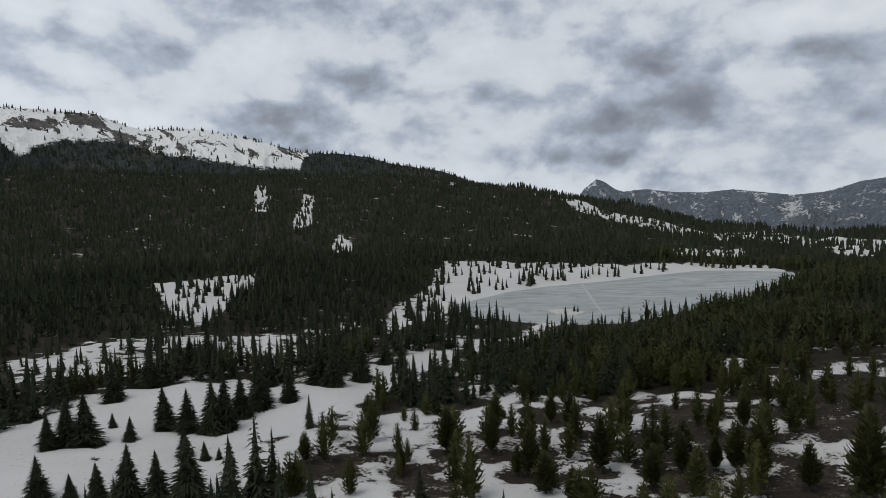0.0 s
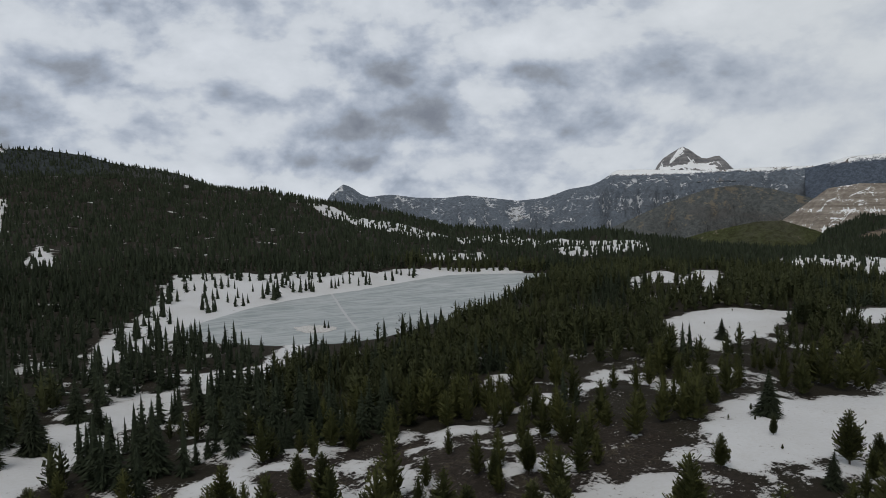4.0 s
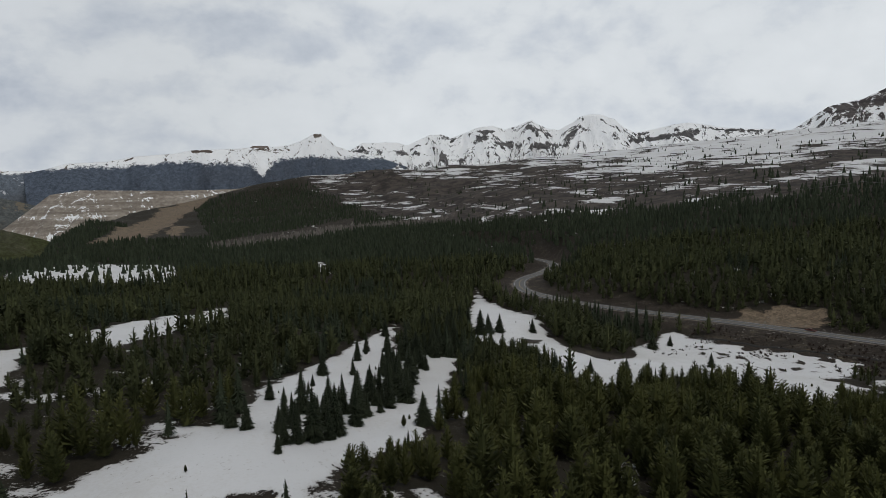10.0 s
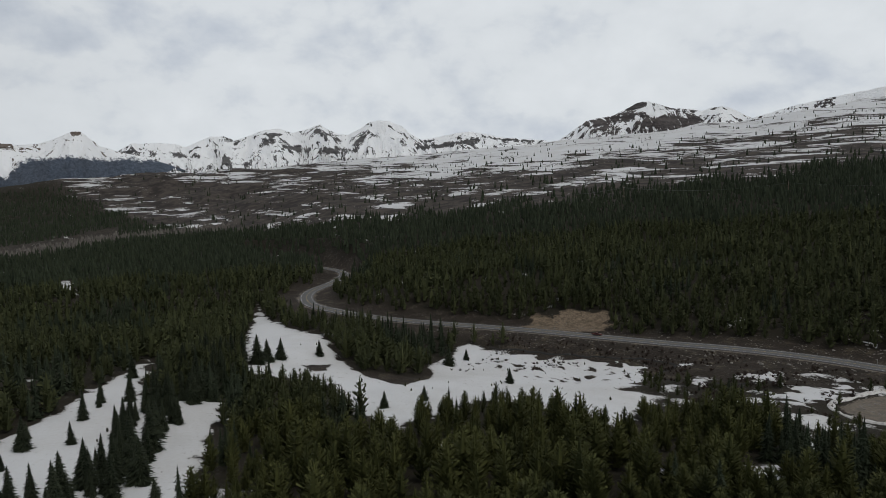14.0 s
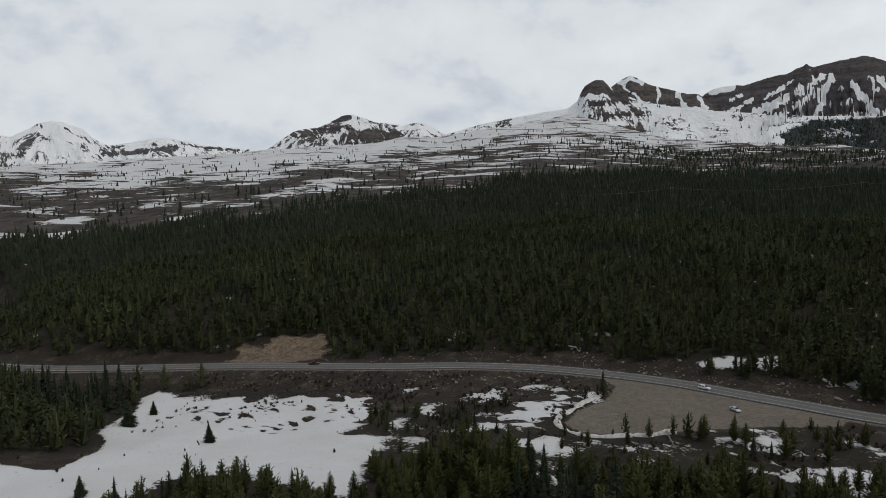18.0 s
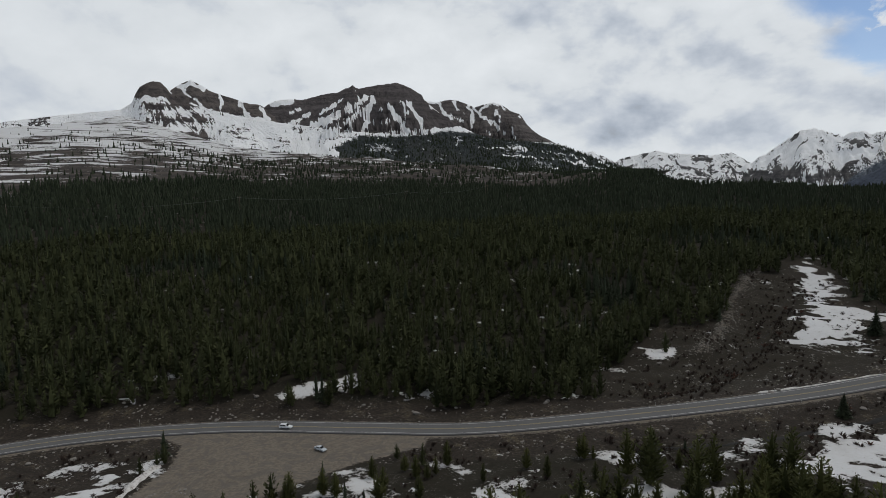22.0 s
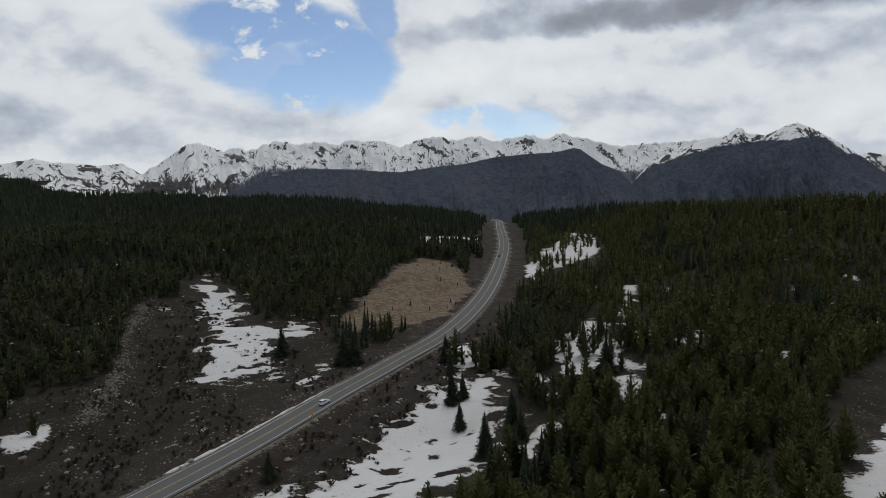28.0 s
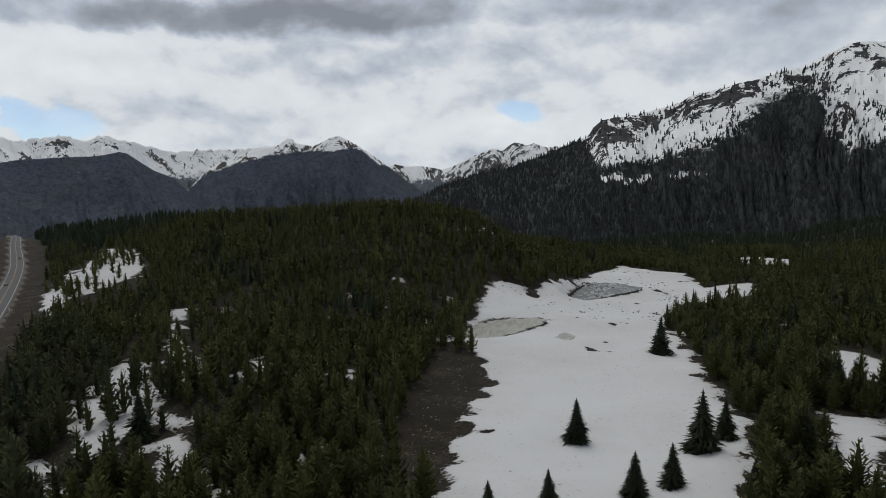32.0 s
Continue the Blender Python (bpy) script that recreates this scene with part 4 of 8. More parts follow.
# bare brown ledges (-) and snow fields (+) of the bench: weight, half width, line
BENCH_STREAKS = [(-1.6, 55, [(1605, -834), (1511, -847), (1479, -909), (1494, -1005)]), (-1.5, 50, [(1395, -532), (1237, -546), (1280, -650)]), (-1.4, 60, [(2183, 189), (2012, 53), (1966, -42)]),
                 (-1.4, 60, [(2157, 572), (2090, 414), (1976, 274)]), (-1.6, 45, [(1359, -953), (1323, -1000)]), (-1.3, 50, [(1868, 379), (1734, 223), (1563, 86)]), (-1.2, 45, [(1472, -250), (1314, -323), (1332, -421)]),
                 (-1.5, 45, [(1575, -1184), (1536, -1288), (1521, -1383)]), (1.0, 60, [(1975, -542), (1811, -646), (1760, -751)]), (1.0, 30, [(1337, 108), (1227, 9), (1251, -53)]), (0.9, 45, [(2221, 468), (2035, 311), (2011, 213)]),
                 (0.8, 80, [(1783, -175), (1873, -347), (1700, -451)])]


def most(x, y, polys):
    return np.max([inside(x, y, p) for p in polys], axis=0)


def bearing_of(x, y):
    az = np.degrees(np.arctan2(-(x - CX), y - CY))
    return np.where(az > 80, az - 360, az)


def moor_part(x, y):
    """The open, snow-streaked bench above the woods across the road."""
    r, az = np.hypot(x - CX, y - CY), bearing_of(x, y)
    edge = np.interp(az, [-180, -174, -171, -161, -156, -151, -146, -136, -129, -122, -114, -106, -100, -93, -86, -79, -75, -67, -60],
                     [3000, 1450, 1200, 1300, 1350, 1380, 1320, 1200, 1070, 990, 920, 890, 900, 960, 1060, 1270, 1500, 2500, 3000])
    return smooth(-40, 80, r - edge + 70 * waves(x, y, 200, 21)) * ((az < -58) & (az > -181))


def snow_lie(x, y):
    r, az = np.hypot(x - CX, y - CY), bearing_of(x, y)
    s = np.clip((most(x, y, ALL_MEADOWS) + 3.0 * waves(x, y, 22, 30)) / 5.0, -1.6, 1.6)
    spots = waves(x, y, 26, 31) * 0.8 + waves(x, y, 90, 32) * 0.5 - 0.95
    near_north = smooth(-62, -50, az) * (1 - smooth(45, 60, az)) * (1 - smooth(230, 330, r))
    spots += 0.52 * near_north + 0.02 * (inside(x, y, BROWN_KNOLL) > 0) + 0.22 * (inside(x, y, KNOLL_FOOT) > 0) + 0.5 * smooth(2, 10, az) * (1 - smooth(380, 480, r))
    spots += 0.45 * smooth(-12, -4, -np.abs(az + 268)) * (1 - smooth(200, 300, r))
    spots += 0.12 * smooth(-28, -14, az) * smooth(520, 760, r) + 0.58 * (most(x, y, SPARSE[1:]) > 0) + 0.10 * smooth(-28, -14, az) * smooth(700, 900, r)
    spots += 0.40 * smooth(-20, -10, -np.abs(az + 222)) * (1 - smooth(260, 380, r))
    lens = 1.3 * waves(0.5 * x + 0.2 * y, y - 0.25 * x, 17, 35, 2) + 0.5 * waves(x, y, 40, 36) - 0.78
    spots = np.where(inside(x, y, BROWN_KNOLL) > 0, np.maximum(spots, lens), spots)
    spots -= 1.1 * (inside(x, y, BARE[1]) > -3) + 0.35 * (inside(x, y, PINE_BELT) > 0)
    lane = ((az > -50) & (r < 330) | (az < -212) & (r < 400)) & (inside(x, y, BARE[1]) < -3)
    spots = np.maximum(spots, np.where(lane, 1.5 * (waves(x, y, 34, 63) - 0.92), -2))
    lane = (az < -140) & (az > -212) & (r < 440) & (most(x, y, BARE[:1]) < -4)
    spots = np.maximum(spots, np.where(lane, 1.5 * (waves(x, y, 22, 64) - 1.05), -2))
    under = (az < -120) & (az > -215) & (r < 480) & (most(x, y, BARE[:1]) < -4)
    spots = np.maximum(spots, np.where(under, 1.8 * (waves(x, y, 13, 67, 2) - 0.92 + 0.3 * waves(x, y, 70, 70)), -2))
    d, _, side = along(x, y, ROAD_LINE)
    spots -= 1.4 * (1 - smooth(14, 30, d))
    s = np.maximum(s, spots)
    # snow of the thawing stretches is broken up
    s -= 1.9 * (np.max([inside(x, y, p) for p in THAWING], axis=0) > 0) * (0.10 + 1.1 * np.abs(waves(x * 0.4, y, 11, 33)))
    s = np.minimum(s, np.maximum((d - 9) / 4, -1.5))
    s = np.minimum(s, np.maximum(-most(x, y, [PULL_OUT]) / 2.5, -1.5))
    s = np.minimum(s, np.maximum(-most(x, y, CUT_BANKS) / 4, -1.5))
    for a, b, h in ALONE:
        s = s - (0.6 + 0.14 * h) * np.exp(-((x - a) ** 2 + (y - b + 0.8) ** 2) / (2 * (0.10 * h + 0.9) ** 2))
    for a, b, w in MELT_HOLES:
        s = s - 2.6 * np.exp(-((x - a) ** 2 + (y - b) ** 2) / (2 * w ** 2))
    s = np.minimum(s, np.maximum(-most(x, y, BROWN_SPOTS) / 3, -1.5))
    moor = moor_part(x, y)
    z = land(x, y)
    streak = 0.75 * waves(x, y, 200, 42) - 0.85 - 0.6 * smooth(-126, -140, az)
    for weight, wide, line in BENCH_STREAKS:
        streak += 0.9 * weight * stroke(x + 25 * waves(x, y, 90, 43), y + 25 * waves(x, y, 90, 44), line, wide)
    streak += 1.9 * smooth(-70, 110, z - np.interp(az, [-150, -135, -120, -110, -100, -85, -70], [150, 150, 130, 108, 95, 120, 165]))
    return s * (1 - moor) + streak * moor


# ---- the ground, one sheet to the horizon ----
RINGS = np.concatenate([np.linspace(0.5, 60, 14)[:-1], np.arange(60, 450, 2.6), 450 * (1000 / 450) ** np.linspace(0, 1, 90), 1000 * 4.9 ** np.linspace(0, 1, 90)[1:]])
BEARINGS = np.radians(np.linspace(0, 360, 760, endpoint=False))
GR, GA = np.meshgrid(RINGS, BEARINGS, indexing="ij")
GX, GY = (CX - GR * np.sin(GA)).ravel(), (CY + GR * np.cos(GA)).ravel()
GZ = land(GX, GY)
SNOW_AT = snow_lie(GX, GY)
ROAD_D, _, _ = along(GX, GY, ROAD_LINE)
GZ += (0.35 + 0.16 * waves(GX, GY, 15, 48, 2) * (GR.ravel() < 450)) * smooth(-0.2, 0.5, SNOW_AT)
POND_Z = [float(land(np.array([np.mean(p, 0)[0]]), np.array([np.mean(p, 0)[1]]))[0]) for p in PONDS]
for p, pz in zip(PONDS, POND_Z):
    k = smooth(-7, 1, inside(GX, GY, p))
    GZ = GZ * (1 - k) + (pz - 0.35) * k
    SNOW_AT = np.minimum(SNOW_AT, np.maximum(-(inside(GX, GY, p) + 1.5) / 4, -1.2))
GRAVEL_AT = np.maximum(0.52 * stroke(GX + 2.5 * waves(GX, GY, 14, 49, 2), GY, BERM, 3.6), np.maximum(smooth(-3, 3, most(GX, GY, [PULL_OUT])), 0.75 * (1 - smooth(6, 10, ROAD_D))))
CUT_AT = smooth(-6, 6, most(GX, GY, CUT_BANKS) + 5 * waves(GX, GY, 28, 47))
OPEN_AT = np.maximum(np.maximum(most(GX, GY, ALL_MEADOWS), most(GX, GY, BARE + [PULL_OUT, BROWN_KNOLL])), 26 - ROAD_D)
WOOD_AT = np.maximum(1 - smooth(-6, 6, OPEN_AT), 0.72 * smooth(-2, 6, most(GX, GY, BARE[:2])) * (ROAD_D > 16))
ground = tagged(new("ground", mesh_of("ground", np.stack([GX, GY, GZ], 1), grid_faces(len(RINGS), len(BEARINGS), True), GROUND, False,
                [("snow", SNOW_AT), ("gravel", GRAVEL_AT), ("cut", CUT_AT), ("wood", WOOD_AT), ("moor", moor_part(GX, GY))])),
                "brown mountain soil with melting spring snow patches", "ground", kind="structure")


def flat_patch(name, outline, z, material, label, category, wiggle=1.5, seed=0):
    """A level sheet with an uneven rim."""
    line = spline([(*p, 0) for p in outline] + [(*outline[0], 0)], 14)[:-1, :2]
    n = waves(line[:, 0], line[:, 1], 9, seed) * wiggle
    mid = line.mean(0)
    d = line - mid
    line = mid + d * (1 + n / np.linalg.norm(d, axis=1))[:, None]
    bm = bmesh.new()
    top = [bm.verts.new((x, y, z)) for x, y in line]
    f = bm.faces.new(top)
    low = bmesh.ops.extrude_face_region(bm, geom=[f])
    for v in low["geom"]:
        if isinstance(v, bmesh.types.BMVert):
            v.co.z -= 0.4
    bmesh.ops.recalc_face_normals(bm, faces=bm.faces)
    bmesh.ops.triangulate(bm, faces=[q for q in bm.faces if len(q.verts) > 4])
    me = bpy.data.meshes.new(name)
    bm.to_mesh(me)
    bm.free()
    me.materials.append(material)
    return tagged(new(name, me), label, category, kind="structure")


flat_patch("water", LAKE, LAKE_Z, ICE, "frozen mountain lake under grey streaked ice", "lake", 4.0, 4)
for i, p in enumerate(PONDS):
    flat_patch("water", p, POND_Z[i] + 0.05, (POND_ICE, POND_OPEN)[i], "small half-thawed pond in the snow meadow", "pond", 2.0, 8 + i)


# ---- mountains round the pass: bearing and height of the crest at its distance ----
def mountain(name, far, crest, foot, width, treeline, material, label, seed, jag=6.0, gully=0.2, power=1.5, rows=50, step=0.10, marks=(), glades=()):
    """A range from its crest; the treeline is a height, or a line of bearings and heights as seen at the crest's distance."""
    t = np.array(crest, float)[::-1]
    az = np.arange(t[0, 0], t[-1, 0], step)
    zc = np.interp(az, t[:, 0], t[:, 1])
    run = np.radians(az) * far
    zc = zc + jag * (0.22 * waves(run, run * 0, 70, seed, 3) + 0.14 * waves(run, run * 0, 26, seed + 9, 2))
    u = np.concatenate([[-0.35, -0.12], np.linspace(0, 1, rows) ** 1.15])
    U, A = np.meshgrid(u, az, indexing="ij")
    drop = np.maximum(zc - foot, 5)
    z = foot + drop * np.where(U >= 0, (1 - np.clip(U, 0, 1)) ** power, 1 + U * 1.6)
    r = far - np.where(U >= 0, U * width, U * min(700, (4930 - far) / 0.35))
    X, Y = np.broadcast_to(run, U.shape), (zc - z) * 1.3
    bend = waves(X, Y, 260, seed + 5, 2)
    lean = np.convolve(np.gradient(zc, run), np.ones(15) / 15, "same")
    slant = X + Y * (1.1 * np.clip(lean, -0.8, 0.8) + 1.1 * waves(X, X * 0, 420, seed + 7, 2)) + 55 * bend
    rib = 1 - 2.2 * np.abs(waves(slant, Y * 0.55, 330, seed + 1, 3)) + 0.7 * (1 - 2.2 * np.abs(waves(slant + 20 * bend, Y * 0.7, 130, seed + 2, 3)))
    rib = rib + 0.5 * waves(X, Y, 55, seed + 6, 3)
    rib = (rib - rib.mean()) / rib.std()
    body = np.sin(np.pi * np.clip(U, 0, 1)) * (U > 0)
    z = z + gully * drop * body * (0.13 * rib + 0.5 * waves(X, Y * 0.7, 620, seed + 8, 2)) + 0.3 * jag * waves(X, Y, 75, seed + 3, 2) * (U > 0)
    r = r - 0.10 * width * body * waves(X, Y * 0.4, 600, seed + 4, 3)
    x, y = CX - r * np.sin(np.radians(A)), CY + r * np.cos(np.radians(A))
    seen = 80 + (z - 80) * far / r
    px, py = X + 9 * waves(X, seen, 55, seed + 11, 3), seen + 9 * waves(X, seen, 55, seed + 12, 3)
    mark, open_wood = np.zeros(U.shape), np.zeros(U.shape)
    for target, strokes in ((mark, marks), (open_wood, glades)):
        for weight, wide, line in strokes:
            target += weight * stroke(px, py, [(math.radians(a) * far, h) for a, h in line], wide)
    if isinstance(treeline, list):
        t = np.array(treeline, float)[::-1]
        over = seen - np.interp(az, t[:, 0], t[:, 1])
    else:
        over = z - treeline
    over = over + 45 * open_wood
    me = mesh_of(name, np.stack([x, y, z], -1).reshape(-1, 3), grid_faces(len(u), len(az))[:, ::-1], material, False,
                 [("rib", rib), ("slant", slant), ("down", Y), ("fall", U * width), ("over", over), ("mark", np.clip(mark + open_wood, -4, 4))])
    tagged(new(name, me), label, "mountain", kind="structure")
    return x[2:], y[2:], z[2:], over[2:]


NORTH_RIDGE = [(62, 250), (50, 380), (42, 420), (35.3, 405), (33.3, 403), (31.1, 397), (29.3, 393), (28.4, 378), (27.3, 361), (26.2, 348), (25.4, 352), (22.6, 354), (21.1, 344), (19.3, 331), (17.4, 315), (15, 286), (13.1, 269), (10.8, 267), (8.2, 251), (6.2, 225), (3.8, 208), (2.1, 196), (-1.8, 134)]
TABLE_RIDGE = [(-10.3, 60), (-11.1, 148), (-11.6, 177), (-12.1, 205), (-12.5, 195), (-12.9, 178), (-13.6, 137), (-14.3, 116), (-15.2, 124), (-16.1, 129), (-17.2, 117), (-18.3, 104), (-20.7, 96), (-21.9, 104), (-22.8, 109), (-24.9, 87), (-27, 64), (-29.2, 77), (-30.4, 104), (-31.5, 132), (-33.2, 151), (-34, 176), (-34.6, 205), (-35.1, 234), (-35.5, 245), (-37.3, 245), (-39, 238), (-42.7, 220), (-45.9, 228), (-50.9, 224), (-56, 190)]
HORN = [(-38.4, 232), (-38.8, 286), (-39.2, 321), (-39.8, 351), (-40.3, 377), (-40.7, 388), (-41.1, 371), (-41.6, 339), (-42.1, 310), (-42.5, 305), (-43, 316), (-43.4, 319), (-43.8, 291), (-44.2, 254), (-44.6, 218)]
SNOW_RIDGE = [(-49.3, 199), (-50.8, 228), (-52.3, 260), (-54.8, 268), (-57, 300), (-59.8, 316), (-61.1, 336), (-62.4, 338), (-64.5, 343), (-65.6, 352), (-65.8, 361), (-67, 360), (-67.2, 352), (-68.6, 362), (-69.4, 381), (-70, 401), (-70.6, 424), (-70.8, 432), (-71.3, 436), (-71.6, 421), (-71.9, 397), (-72.3, 376), (-72.6, 353), (-73.2, 341), (-73.6, 328), (-74.8, 308), (-76.4, 275), (-78, 234), (-79.8, 178)]
FAR_RANGE = [(-73.4, 320), (-74.1, 360), (-74.9, 400), (-75.6, 397), (-76.4, 404), (-77.9, 401), (-78.7, 379), (-79.2, 394), (-79.8, 417), (-80.6, 447), (-81.7, 451), (-82.5, 425), (-83.6, 451), (-84.4, 478), (-85.2, 497), (-86.1, 501), (-87.2, 474), (-88.3, 497), (-88.9, 516), (-89.5, 531), (-90, 500), (-90.9, 468), (-91.8, 459), (-92.6, 494), (-93.5, 540), (-94.4, 558), (-95.3, 550), (-96.4, 513), (-97, 465), (-98, 416), (-99.5, 437), (-101, 462), (-102.1, 471), (-103.3, 453), (-104.7, 427), (-106.7, 410), (-108.4, 398), (-110.4, 335)]
RED_PEAK = [(-108.9, 326), (-110, 379), (-110.8, 418), (-111.9, 473), (-113, 490), (-114.1, 500), (-115.1, 536), (-115.9, 566), (-116.3, 574), (-116.8, 576), (-117.7, 555), (-118.7, 527), (-120.5, 513), (-121, 501), (-121.7, 516), (-122.4, 522), (-123.1, 509), (-124.1, 467), (-124.8, 435), (-126.2, 357)]
KNOB = [(-121.4, 303), (-127.4, 386), (-130.3, 412), (-132.7, 430), (-134.6, 443), (-135.4, 472), (-135.7, 509), (-136, 536), (-136.5, 553), (-137, 561), (-137.5, 559), (-137.8, 542), (-138.2, 520), (-138.9, 497), (-140.6, 457), (-143.4, 421), (-147.3, 392), (-153, 354), (-158.2, 334), (-163, 323), (-165.4, 303), (-169, 286), (-170.2, 268), (-171, 247), (-172, 224), (-173, 203), (-174.3, 176), (-176.2, 138), (-178.4, 87)]
CLIFF_PEAK = [(-137.7, 525), (-138.4, 576), (-139.2, 606), (-139.8, 620), (-140.3, 606), (-141.1, 576), (-142.3, 551), (-143.2, 537), (-143.5, 528), (-144.3, 517), (-145, 511), (-145.4, 497), (-145.8, 474), (-146.7, 434)]
BIG_PEAK = [(-144.8, 476), (-145.5, 521), (-146, 537), (-146.7, 548), (-147.7, 552), (-148.5, 548), (-150, 574), (-151.4, 586), (-152, 604), (-152.4, 612), (-152.6, 623), (-152.8, 611), (-153.1, 605), (-154.3, 616), (-155.4, 627), (-156.3, 631), (-156.9, 620), (-157.4, 605), (-157.9, 587), (-158.4, 569), (-158.6, 543), (-160.1, 464), (-161.8, 401), (-163.1, 364), (-166.1, 301), (-169.5, 217), (-172.8, 130)]
BACK_PEAK = [(-157.4, 557), (-158.1, 603), (-158.8, 607), (-160, 596), (-160.9, 609), (-161.7, 600), (-162.4, 578), (-163, 560), (-163.5, 568), (-163.9, 575), (-164.6, 584), (-165.3, 569), (-166, 536), (-166.8, 514), (-167.1, 491), (-167.4, 456), (-167.8, 426), (-168.3, 397), (-169.6, 346), (-170.6, 312), (-171.7, 245)]
FAR_SOUTH = [(-171, 228), (-171.6, 283), (-172.2, 318), (-173.1, 331), (-173.8, 298), (-174.9, 251), (-175.6, 277), (-176.8, 297), (-177.5, 307), (-178.2, 317), (-179.4, 294), (-181.3, 280), (-182.3, 269), (-183.3, 277), (-183.9, 283), (-184.6, 246), (-185.2, 213), (-186.3, 109)]
SOUTH_RANGE = [(-180.4, 63), (-182.3, 98), (-184, 153), (-185.6, 230), (-186.9, 292), (-187.8, 348), (-188.6, 390), (-189.5, 400), (-190.1, 382), (-190.9, 359), (-191.3, 344), (-192.2, 365), (-192.9, 357), (-193.5, 345), (-194, 363), (-194.7, 388), (-195.6, 406), (-196.4, 401), (-197.2, 381), (-198.1, 391), (-198.8, 398), (-199.8, 385), (-200.6, 369), (-201.2, 394), (-201.7, 408), (-202.2, 396)]
SOUTH_RANGE_WEST = [(-201.3, 390), (-201.7, 408), (-202.2, 396), (-202.8, 391), (-203.5, 398), (-204.5, 388), (-205.3, 363), (-205.9, 347), (-206.7, 372), (-207.4, 397), (-208, 407), (-208.6, 406), (-209.1, 416), (-209.8, 395), (-210.5, 382), (-211.2, 392), (-212.1, 408), (-213, 394), (-213.7, 369), (-214.4, 371), (-215.1, 384), (-216.1, 393), (-217.1, 401), (-217.7, 380), (-218.4, 366), (-219.2, 402), (-219.9, 395), (-220.6, 374), (-221.3, 368), (-222, 350), (-222.6, 336), (-223.6, 314), (-224.6, 299), (-225.8, 306), (-227, 312), (-228.5, 310), (-230.1, 318), (-231.7, 326), (-233.9, 287), (-237.1, 228)]
DARK_RIDGE = [(-188.9, -17), (-191.1, 57), (-192.9, 112), (-194.5, 163), (-197.2, 192), (-200.3, 184), (-203.2, 169), (-205.5, 158), (-207.5, 173), (-209.2, 185), (-210.9, 191), (-213.5, 223), (-216.4, 235), (-218.7, 239), (-219.7, 251), (-220.3, 259), (-220.8, 251), (-221.5, 216), (-222.6, 164), (-224, 124), (-224.5, 87), (-226, -8), (-227.7, -116)]
DOME = [(-223.6, -32), (-225.2, 66), (-226.2, 141), (-227.6, 205), (-228.9, 239), (-230.4, 275), (-231.4, 290), (-232.4, 301), (-232.9, 333), (-233.2, 338), (-233.5, 333), (-233.7, 311), (-234.3, 303), (-235.1, 290), (-235.9, 314), (-236.5, 338), (-237.3, 349), (-237.9, 327), (-238.7, 297), (-240.1, 231), (-241.5, 156), (-242.9, 76), (-244.4, -2), (-246.3, -108)]
GAP_PEAK = [(-240.3, 161), (-242.2, 192), (-242.9, 175), (-244.2, 176), (-245.1, 166), (-246.1, 144), (-247.1, 161), (-248.1, 206), (-249.3, 243), (-250.4, 275), (-250.8, 282), (-251.4, 261), (-252, 299), (-252.5, 321), (-253.2, 307), (-253.5, 295), (-254.1, 309), (-254.6, 292), (-255.3, 274), (-256, 283), (-256.7, 274), (-258.6, 214), (-260.4, 112)]
WEST_MOUNTAIN = [(-240.3, -33), (-242.8, 18), (-244.9, 54), (-248.2, 95), (-250.5, 107), (-253.1, 142), (-254.9, 168), (-256.6, 194), (-257.4, 210), (-257.8, 235), (-258.5, 258), (-259.4, 264), (-260.6, 267), (-261.3, 271), (-263.1, 287), (-264.6, 300), (-265.7, 324), (-266.8, 330), (-268.7, 347), (-270.7, 362), (-272.1, 377), (-273.5, 384), (-274.6, 406), (-275.6, 424), (-276.4, 438), (-277.1, 443), (-278.4, 434), (-292, 400), (-300, 300)]
NORTH_WOODS = [(62, 150), (35.6, 294), (34.8, 260), (33.6, 282), (32.1, 302), (28.4, 310), (26.8, 297), (24.4, 266), (21, 241), (18, 212), (14.3, 204), (13.8, 245), (12.8, 273), (10.9, 287), (6.1, 247), (-2, 180)]
SNOW_RIDGE_WOODS = [(-48.3, 245), (-50.8, 217), (-55.9, 226), (-57.7, 249), (-59.1, 273), (-62.2, 266), (-65.2, 266), (-65.9, 237), (-66.4, 182), (-66.8, 228), (-67.5, 276), (-68.5, 288), (-70.4, 303), (-71.1, 298), (-72.3, 298), (-74.7, 295), (-78, 254)]
SOUTH_WOODS = [(-179.1, -155), (-186.8, -196), (-191.1, 37), (-192.7, 132), (-194.7, 198), (-197.5, 227), (-200.5, 216), (-203.4, 194), (-205.7, 185), (-207.7, 199), (-209.4, 211), (-224.4, 146), (-233.1, 119)]
DOME_WOODS = [(-223.5, -32), (-225.6, 94), (-226.5, 131), (-228.7, 189), (-230.4, 222), (-231.6, 236), (-234.1, 258), (-236.8, 259), (-238.3, 277), (-239.1, 267), (-240.6, 180), (-242, 178)]
WEST_WOODS = [(-240.1, 116), (-250.3, 181), (-256.2, 230), (-257, 218), (-257.4, 124), (-257.9, 99), (-259.7, 118), (-262, 119), (-264.7, 155), (-266.4, 176), (-268.5, 211), (-270.5, 263), (-272.4, 309), (-273.4, 331), (-274.1, 312), (-274.9, 235), (-275.9, 127), (-277.3, 144), (-278.7, 166)]
